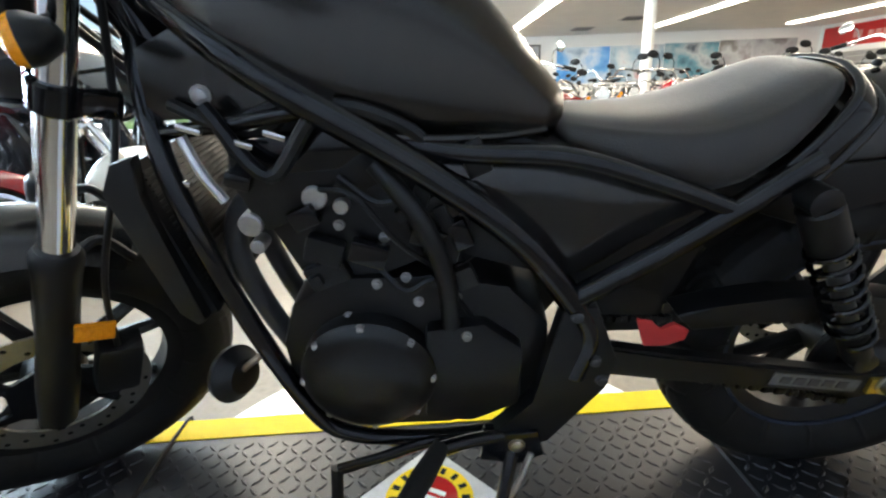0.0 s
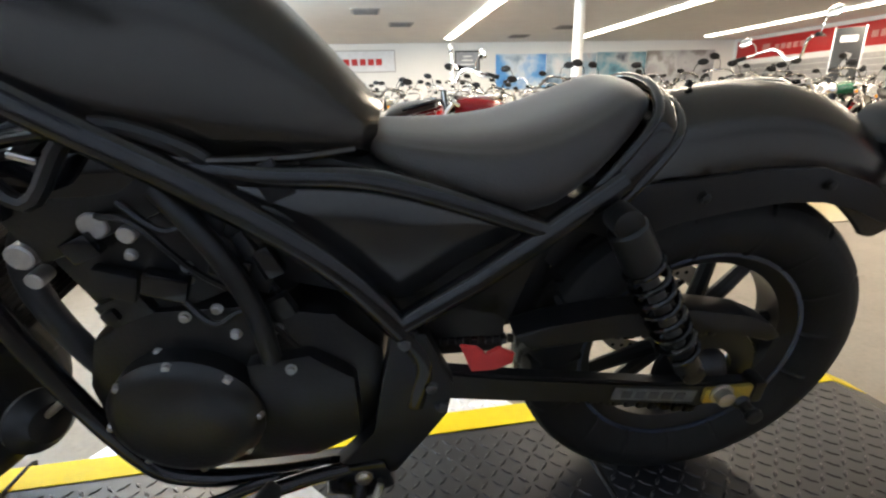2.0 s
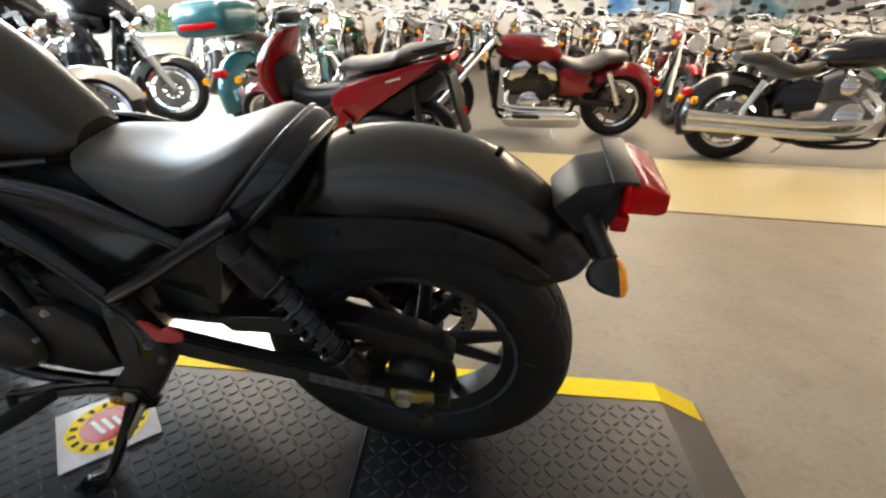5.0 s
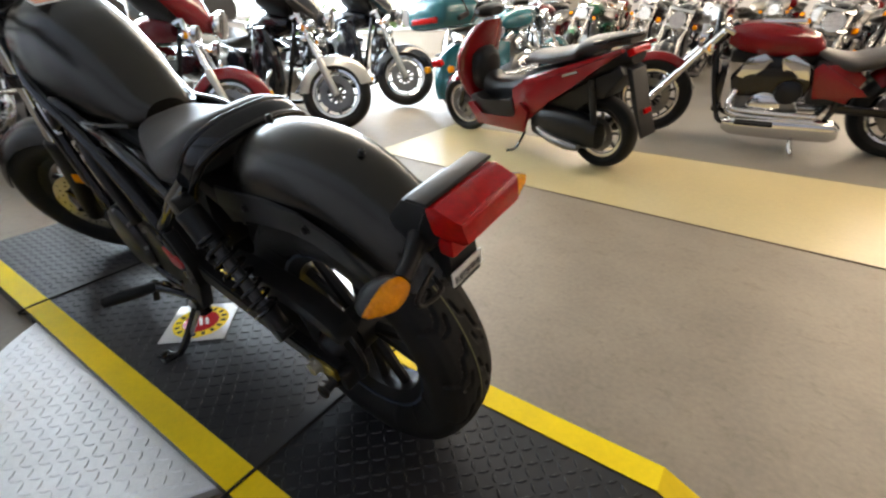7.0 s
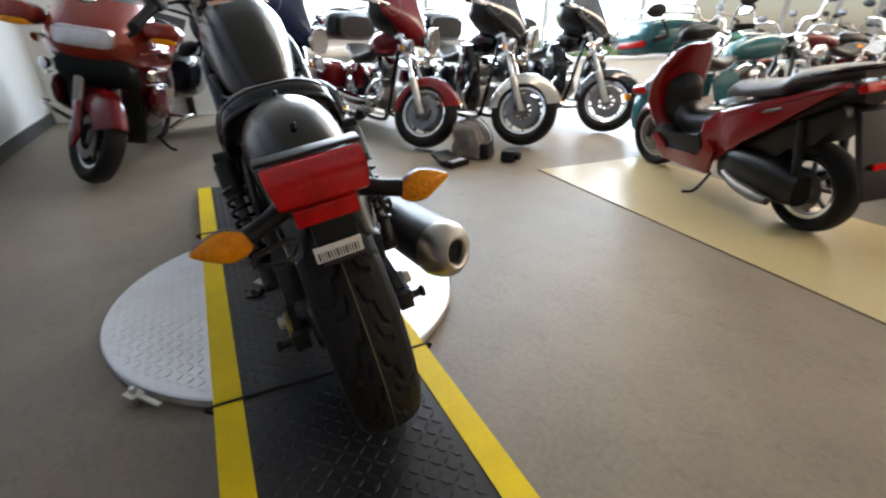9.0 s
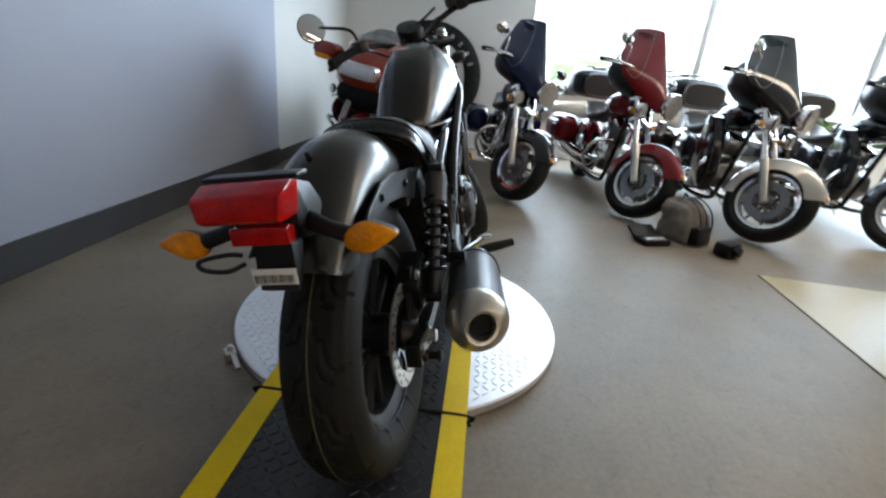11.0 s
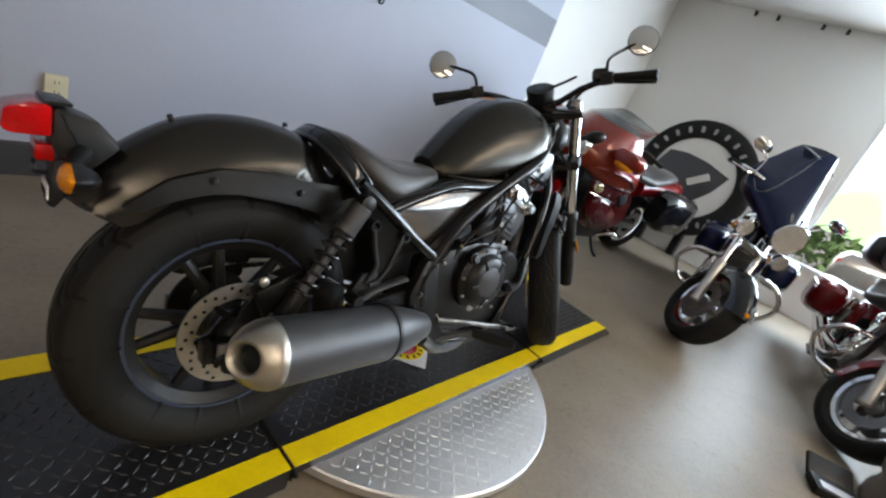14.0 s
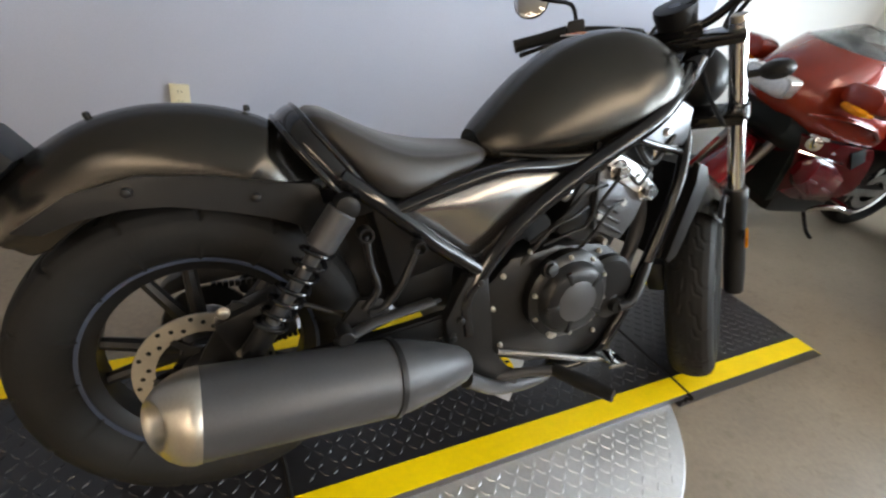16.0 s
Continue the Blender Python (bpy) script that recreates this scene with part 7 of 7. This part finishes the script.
# ---- windows ----
win = thing("window_1", "large showroom window in white frames", "window", kind="structure")
M_FRAME = surf("window_frame_white", (0.62, 0.64, 0.64), 0.4, var=0.05)
for y in (W0 + 0.02, 2.80, 4.90, 7.00, 9.10, 11.20, 13.20, W1 - 0.02):
    part("window_frame", box(B(), (X_WIN - 0.09, y, (SILL + HEAD) / 2), (0.10, 0.045, HEAD - SILL), None, 0.006), M_FRAME, win)
part("window_frame", box(B(), (X_WIN - 0.09, (W0 + W1) / 2, HEAD - 0.02), (0.10, W1 - W0, 0.04), None, 0.006), M_FRAME, win)
part("window_sill", box(B(), (X_WIN - 0.06, (W0 + W1) / 2, SILL + 0.02), (0.24, W1 - W0, 0.04), None, 0.008), M_FRAME, win)
ground = slab("ground_outside", (-60, -40, -0.40), (X_WIN - 0.2, 60, -0.2), surf("asphalt_outside", (0.20, 0.20, 0.20), 0.8, var=0.15, scale=0.8), category="ground", label="pale sunlit car park outside the windows")
# backdrop that glows by itself: daylight glare above, pale tree blotches below
M_HAZE = bpy.data.materials.new("painted_glare")
M_HAZE.use_nodes = True
hn, hln = M_HAZE.node_tree.nodes, M_HAZE.node_tree.links
htc, hnoise, hramp = hn.new("ShaderNodeTexCoord"), hn.new("ShaderNodeTexNoise"), hn.new("ShaderNodeValToRGB")
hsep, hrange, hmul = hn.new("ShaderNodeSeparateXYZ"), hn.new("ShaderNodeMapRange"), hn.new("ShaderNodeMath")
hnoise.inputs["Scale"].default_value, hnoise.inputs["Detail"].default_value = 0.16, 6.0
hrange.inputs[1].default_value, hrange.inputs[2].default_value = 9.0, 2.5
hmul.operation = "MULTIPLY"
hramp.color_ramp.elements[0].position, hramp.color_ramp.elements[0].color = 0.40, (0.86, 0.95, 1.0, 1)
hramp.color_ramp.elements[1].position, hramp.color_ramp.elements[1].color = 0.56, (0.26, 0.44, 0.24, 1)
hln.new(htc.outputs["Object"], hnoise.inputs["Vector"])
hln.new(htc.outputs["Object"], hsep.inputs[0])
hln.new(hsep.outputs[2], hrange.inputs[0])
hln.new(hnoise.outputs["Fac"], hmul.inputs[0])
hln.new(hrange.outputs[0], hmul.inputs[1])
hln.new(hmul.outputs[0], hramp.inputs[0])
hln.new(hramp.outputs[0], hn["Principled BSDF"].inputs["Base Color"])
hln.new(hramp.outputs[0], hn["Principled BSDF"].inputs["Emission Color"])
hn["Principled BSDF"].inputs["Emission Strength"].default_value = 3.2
back = slab("backdrop", (-46, -40, -0.2), (-45.8, 60, 14), M_HAZE, category="backdrop", label="glowing backdrop painted with daylight glare and pale trees")
random.seed(5)
M_LEAF = surf("leaf_green", (0.14, 0.25, 0.09), 0.6, var=0.5, scale=3)


def bush(name, label, c, r, n, kind=""):
    vs, fs = [], []
    for _ in range(n):
        d = Vector((random.gauss(0, 1), random.gauss(0, 1), random.gauss(0, 1))).normalized() * r * random.uniform(0.55, 1.05)
        p = Vector(c) + Vector((d.x, d.y * 1.3, abs(d.z) * 0.8))
        u = Vector((random.gauss(0, 1), random.gauss(0, 1), random.gauss(0, 1))).normalized()
        v = u.orthogonal().normalized()
        s = r * random.uniform(0.05, 0.11)
        k = len(vs)
        vs += [p + u * s * 1.6, p + v * s * 0.6, p - u * s * 1.6, p - v * s * 0.6]
        fs.append((k, k + 1, k + 2, k + 3))
    me = bpy.data.meshes.new("foliage")
    me.from_pydata(vs, [], fs)
    me.materials.append(M_LEAF)
    ob = thing(name, label, "bush", group="bushes outside")
    f = new("foliage", me)
    f.parent = ob
    tagged(f, kind="stuff")
    part("stem", tube(B(), [(c[0], c[1], -0.2), (c[0] + 0.05, c[1], c[2] + r * 0.4)], [0.06, 0.03], 8), M_BLACK, ob)
    return ob


for k in range(9):
    y = 1.0 + 2.6 * k
    bush("bush", "sunlit green bush beyond the car park", (-12.5 + random.uniform(-1.2, 1.2), y, 0.0), random.uniform(0.7, 1.15), 620)

car = thing("parked_car", "pale silver car parked outside the window", "car", pose(-8.1, 3.2, -0.2, 0, 0, 90))
part("body", loft([(-2.2, 0.62, 0.70, 0.20), (-2.1, 0.64, 0.84, 0.32), (-1.2, 0.68, 0.88, 0.38), (0.9, 0.68, 0.88, 0.38), (1.9, 0.62, 0.86, 0.28), (2.2, 0.56, 0.72, 0.18)], 28, 4), P_CREAM, car, "pale silver painted body")
cabin = part("cabin_glass", loft([(-1.75, 1.05, 0.62, 0.06), (-1.25, 1.22, 0.66, 0.24), (0.15, 1.25, 0.66, 0.26), (0.75, 1.12, 0.66, 0.14), (1.05, 1.03, 0.62, 0.04)], 28, 3.6), surf("car_glass", (0.06, 0.075, 0.085), 0.06, var=0.05), car)
part("roof", loft([(-1.35, 1.45, 0.52, 0.020), (-0.6, 1.492, 0.56, 0.024), (0.1, 1.485, 0.55, 0.024), (0.30, 1.45, 0.50, 0.020)], 20, 4), P_CREAM, car)
for s in (-1, 1):
    for x in (-1.35, 1.35):
        simple_wheel(car, "wheel", x, 0.31, 0.20, y=s * 0.80, discs=())
    part("headlamp", box(B(), (2.08, s * 0.58, 0.66), (0.16, 0.26, 0.12), pose(0, 0, 0, 0, -12, 0), 0.04), M_CLEAR, car)
    part("tail_lamp", box(B(), (-2.14, s * 0.60, 0.78), (0.08, 0.22, 0.14), None, 0.03), M_RED_L, car)
    part("door_mirror", box(B(), (0.62, s * 0.93, 1.02), (0.10, 0.16, 0.11), None, 0.04), P_CREAM, car)
    for x in (-0.95, -0.25, 0.50):
        part("window_pillar", box(B(), (x, s * 0.655, 1.22), (0.05, 0.03, 0.46), pose(0, 0, 0, s * 6, 8, 0), 0.01), P_CREAM, car)
sh = thing("shirt", "black short-sleeved shirt hanging in the window", "shirt", pose(X_WIN + 0.06, 1.66, 2.36))
outl = [(-0.125, -0.29), (0.125, -0.29), (0.15, 0.0), (0.175, -0.03), (0.215, 0.03), (0.21, 0.14), (0.15, 0.22), (0.06, 0.255), (-0.06, 0.255), (-0.15, 0.22), (-0.21, 0.14), (-0.215, 0.03), (-0.175, -0.03), (-0.15, 0.0)]
bm = plate(B(), outl, -0.02, 0.02, 0.008)
bmesh.ops.transform(bm, matrix=pose(0, 0, 0, 0, 0, 90), verts=bm.verts)
part("cloth", bm, surf("black_cloth", (0.03, 0.035, 0.05), 0.8, var=0.2, fine=300, bump=0.2), sh)
for y in (-0.08, 0.08):
    part("pale_print", box(B(), (0.023, y, 0.10), (0.004, 0.07, 0.035)), M_WHITE, sh)
part("hanger", tube(B(), [(0, -0.10, 0.25), (0, 0, 0.29), (0, 0, 0.33), (0, 0.012, 0.345)], 0.004, 6), M_CHROME, sh)

# ---- round tyre sign in the corner ----
sign = thing("tyre_sign", "big round black tyre-shaped sign with a white crescent", "sign", pose(X_WIN + 0.05, -0.60, 0.89))
mx = turned((0, 0, 0), (1, 0, 0))
part("tyre_ring", lathe(B(), [(-0.04, 0.46), (-0.04, 0.63), (0.0, 0.67), (0.05, 0.66), (0.075, 0.60), (0.075, 0.50), (0.05, 0.46)], mx, 64, closed=True), M_RUBBER, sign)
part("white_disc", lathe(B(), [(-0.03, 0.46), (0.03, 0.46), (0.031, 0.0)], mx, 64), M_WALL_W, sign)
bm = plate(B(), [(-0.36, 0.22), (-0.16, 0.25), (0.08, 0.23), (0.36, 0.15), (0.27, -0.06), (0.14, -0.22), (-0.02, -0.35), (-0.14, -0.42), (-0.30, -0.32), (-0.41, -0.14), (-0.43, 0.06)], 0.032, 0.040, 0.002)
bmesh.ops.transform(bm, matrix=Matrix(((0, 1, 0, 0), (1, 0, 0, 0), (0, 0, 1, 0), (0, 0, 0, 1))), verts=bm.verts)
part("grey_sail", bm, M_BASE, sign)
part("white_mark", box(B(), (0.045, 0.08, 0.02), (0.006, 0.24, 0.08), pose(0, 0, 0, 38, 0, 0), 0.01), M_WALL_W, sign)
for k, a in enumerate(list(np.linspace(-70, 70, 11)) + list(np.linspace(130, 230, 9))):
    a = radians(float(a))
    part("pale_bar", box(B(), (0.080, 0.555 * math.sin(a), 0.555 * math.cos(a)), (0.008, 0.034, 0.066), pose(0, 0, 0, -math.degrees(a), 0, 0), 0.008), M_ALU_D, sign)
for s in (-1, 1):
    part("foot", box(B(), (0.02, s * 0.22, -0.735), (0.16, 0.09, 0.31), None, 0.02), M_SATIN, sign)
for k, y in enumerate((-0.89, -0.667, -0.249, -0.034, 0.386)):
    hk = thing("wall_hook", "small black hook high on the white wall", "hook", pose(X_WIN, y, 2.685), "wall hooks")
    part("plate", box(B(), (0.006, 0, 0), (0.012, 0.03, 0.05), None, 0.003), M_INK, hk)
    part("prong", tube(B(), [(0.012, 0, 0.0), (0.05, 0, -0.01), (0.055, 0, 0.02)], 0.006, 8), M_INK, hk)
hk = thing("wall_hook", "black ring hook on the blue-grey wall", "hook", pose(-1.47, Y_WALL, 1.285), "wall hooks")
part("ring", tube(B(), [(0.02 * math.cos(a), 0.02, 0.02 * math.sin(a)) for a in np.linspace(0, 2 * math.pi, 14)], 0.005, 8), M_INK, hk)
part("plate", box(B(), (0, 0.006, 0), (0.02, 0.012, 0.02), None, 0.002), M_INK, hk)

ol = thing("wall_outlet", "ivory wall outlet on the blue-grey wall", "outlet", pose(0.04, Y_WALL, 0.42))
M_IVORY = surf("ivory_plastic", (0.66, 0.60, 0.42), 0.4, var=0.05)
part("cover", box(B(), (0, 0.012, 0), (0.082, 0.024, 0.11), None, 0.006), M_IVORY, ol)
for z in (-0.022, 0.022):
    part("socket", box(B(), (0, 0.0245, z), (0.034, 0.003, 0.030), None, 0.001), M_IVORY, ol)
    for s in (-1, 1):
        part("slot", box(B(), (s * 0.007, 0.0265, z + 0.003), (0.003, 0.001, 0.010)), M_INK, ol)

# ---- small things on the platform and floor ----
st = thing("floor_sticker", "square clear-bagged decal with a red disc on the runway", "sticker", pose(-0.775, -0.06, H + 0.0035, 0, 0, 42))
part("paper", box(B(), (0, 0, 0.0008), (0.205, 0.205, 0.0016)), surf("glossy_white_card", (0.6, 0.6, 0.6), 0.12, var=0.12, scale=30, coat=0.8), st)
part("yellow_ring", rod(B(), (0, 0, 0.001), (0, 0, 0.0026), 0.088, 48), M_YEL, st)
part("red_disc", rod(B(), (0, 0, 0.002), (0, 0, 0.0034), 0.058, 48), surf("glossy_red_print", (0.5, 0.02, 0.02), 0.15, coat=0.8), st)
for k in range(16):
    a = 2 * math.pi * k / 16
    part("dark_bar", box(B(), (0.073 * math.cos(a), 0.073 * math.sin(a), 0.0031), (0.016, 0.010, 0.001), pose(0, 0, 0, 0, 0, math.degrees(a))), M_INK, st)
for k in range(3):
    part("pale_bar", box(B(), (-0.02 + 0.02 * k, 0.0, 0.0038), (0.010, 0.06 - 0.01 * k, 0.001), pose(0, 0, 0, 0, 0, 20)), M_WHITE, st)

cl = thing("turntable_latch", "small steel latch at the turntable's edge", "latch", pose(-0.30, -0.545, 0, 0, 0, 38))
part("strap", box(B(), (0, 0, 0.028), (0.11, 0.016, 0.010), None, 0.003), M_STEEL, cl)
part("block", box(B(), (-0.05, -0.005, 0.018), (0.05, 0.04, 0.036), None, 0.006), M_STEEL, cl)
part("pin", rod(B(), (-0.05, -0.005, 0.036), (-0.05, -0.005, 0.055), 0.009, 12), M_ALU, cl)

bp = thing("backpack", "grey rumpled backpack standing on the floor by a wheel", "backpack", pose(-2.42, 1.72, 0, 0, 0, 40) @ Matrix.Diagonal((0.92, 0.92, 0.86, 1)))
M_CLOTH = surf("grey_nylon", (0.17, 0.15, 0.13), 0.75, var=0.25, scale=14, fine=260, bump=0.3)
rings = []
for z, hx_, hy_, ox in ((0.0, 0.115, 0.15, 0), (0.03, 0.145, 0.18, 0), (0.10, 0.15, 0.185, 0.005), (0.18, 0.14, 0.18, 0.015), (0.25, 0.125, 0.165, 0.03), (0.30, 0.10, 0.14, 0.045), (0.335, 0.06, 0.09, 0.05), (0.34, 0.02, 0.04, 0.05)):
    rings.append([Vector((v.y * hx_ - ox, v.z * hy_, z)) for v in oval(0, 0, 0, 1, 1, 40, 3.2)])
bm = grid_rings(B(), rings)
bmesh.ops.subdivide_edges(bm, edges=bm.edges, cuts=2, use_grid_fill=True)
for v in bm.verts:
    if v.co.z > 0.01:
        v.co += (v.co - Vector((0, 0, 0.15))).normalized() * (0.028 * noise.noise(v.co * 9) + 0.010 * noise.noise(v.co * 26) + 0.006 * math.sin(v.co.y * 75 + 3 * noise.noise(v.co * 8)))
part("body", bm, M_CLOTH, bp)
for y in (-0.085, 0.0, 0.085):
    part("strap", tube(B(), [(0.165, y, 0.03), (0.165, y * 1.05, 0.15), (0.125, y, 0.27), (0.02, y * 0.8, 0.35), (-0.10, y * 0.8, 0.33)], 0.011, 8, flat=0.35), M_BLACK, bp)
part("pocket", box(B(), (0.155, -0.05, 0.085), (0.09, 0.20, 0.15), pose(0, 0, 0, 0, -8, 0), 0.03), M_BLACK, bp)
part("handle", tube(B(), [(-0.05, -0.045, 0.335), (-0.06, 0, 0.375), (-0.05, 0.045, 0.335)], 0.009, 8), M_BLACK, bp)
tb = thing("tool_case", "flat black open case on the floor beside the backpack", "case", pose(-2.20, 1.44, 0, 0, 0, 20))
part("tray", box(B(), (0, 0, 0.022), (0.13, 0.20, 0.044), None, 0.01), M_BLACK, tb)
part("lid", box(B(), (-0.115, 0, 0.050), (0.025, 0.20, 0.12), pose(0, 0, 0, 0, -62, 0), 0.01), M_BLACK, tb)
part("bright_strip", box(B(), (0.02, 0, 0.046), (0.05, 0.15, 0.006), None, 0.002), M_ALU, tb)
cm = thing("camera_bag", "small black camera pouch on the floor", "pouch", pose(-2.12, 1.90, 0, 0, 0, 35))
part("body", box(B(), (0, 0, 0.05), (0.11, 0.16, 0.10), None, 0.03), M_BLACK, cm)
part("lens_cap", rod(B(), (0.04, 0, 0.05), (0.09, 0, 0.05), 0.032, 20), M_SATIN, cm)

# ---- rows of motorcycles behind ----
random.seed(11)
G = "rows of motorcycles in the showroom"
protos = [
    motorbike("black cruiser motorcycle with chrome engine in a row", P_BLACK, facing((0.75, 4.95), 262, 1.60), 1.60, 0.30, "cruiser", 10, bars=-0.03, group=G),
    motorbike("silver cruiser motorcycle with chrome trim in a row", P_CREAM, facing((3.35, 4.95), 258, 1.60), 1.60, 0.30, "cruiser", -12, bars=0.04, group=G),
    motorbike("red cruiser motorcycle with chrome trim in a row", P_RED, facing((2.2, 4.45), 258, 1.60), 1.60, 0.30, "cruiser", 14, bars=-0.06, group=G),
    motorbike("green cruiser motorcycle with chrome bars in a row", P_GREEN, facing((4.2, 4.7), 255, 1.60), 1.60, 0.30, "cruiser", 12, bars=0.02, group=G),
    motorbike("maroon cruiser motorcycle in a row", P_MAROON, facing((5.6, 5.0), 250, 1.60), 1.60, 0.30, "cruiser", -10, bars=0.0, group=G),
    motorbike("white motorcycle with chrome forks in a row", P_WHITE, facing((-3.3, 5.2), 300, 1.60), 1.60, 0.30, "cruiser", 16, bars=0.15, group=G),
]
for k, x, y, h in ((0, -0.55, 5.05, 268), (1, 1.48, 5.15, 252), (0, 2.80, 5.10, 270), (1, 4.92, 5.00, 264)):
    copy_thing(protos[k], facing((x, y), h, 1.60) @ pose(0, 0, 0, -6, 0, 0))
for row, (y, x0, x1, step) in enumerate(((4.9, 6.6, 12.4, 1.05), (7.2, -4.4, 12.4, 1.0), (9.3, -4.0, 12.2, 1.06), (11.5, -4.2, 11.4, 1.12), (13.7, -3.6, 11.8, 1.2))):
    x = x0
    while x < x1:
        h = 262 + random.uniform(-16, 16) + (180 if row == 3 else 0)
        px, py = x + random.uniform(-0.12, 0.12), y + random.uniform(-0.2, 0.2)
        if not (abs(px - 3.65) < 0.6 and abs(py - 8.54) < 1.9) and not (abs(px - 11.3) < 0.75 and abs(py - 9.2) < 1.3):
            src = protos[random.choice((0, 0, 0, 0, 1, 0, 2, 4, 2, 4, 0, 0, 0, 4, 3, 1))]
            copy_thing(src, facing((px, py), h, 1.60) @ pose(0, 0, 0, -6, 0, 0))
        x += step
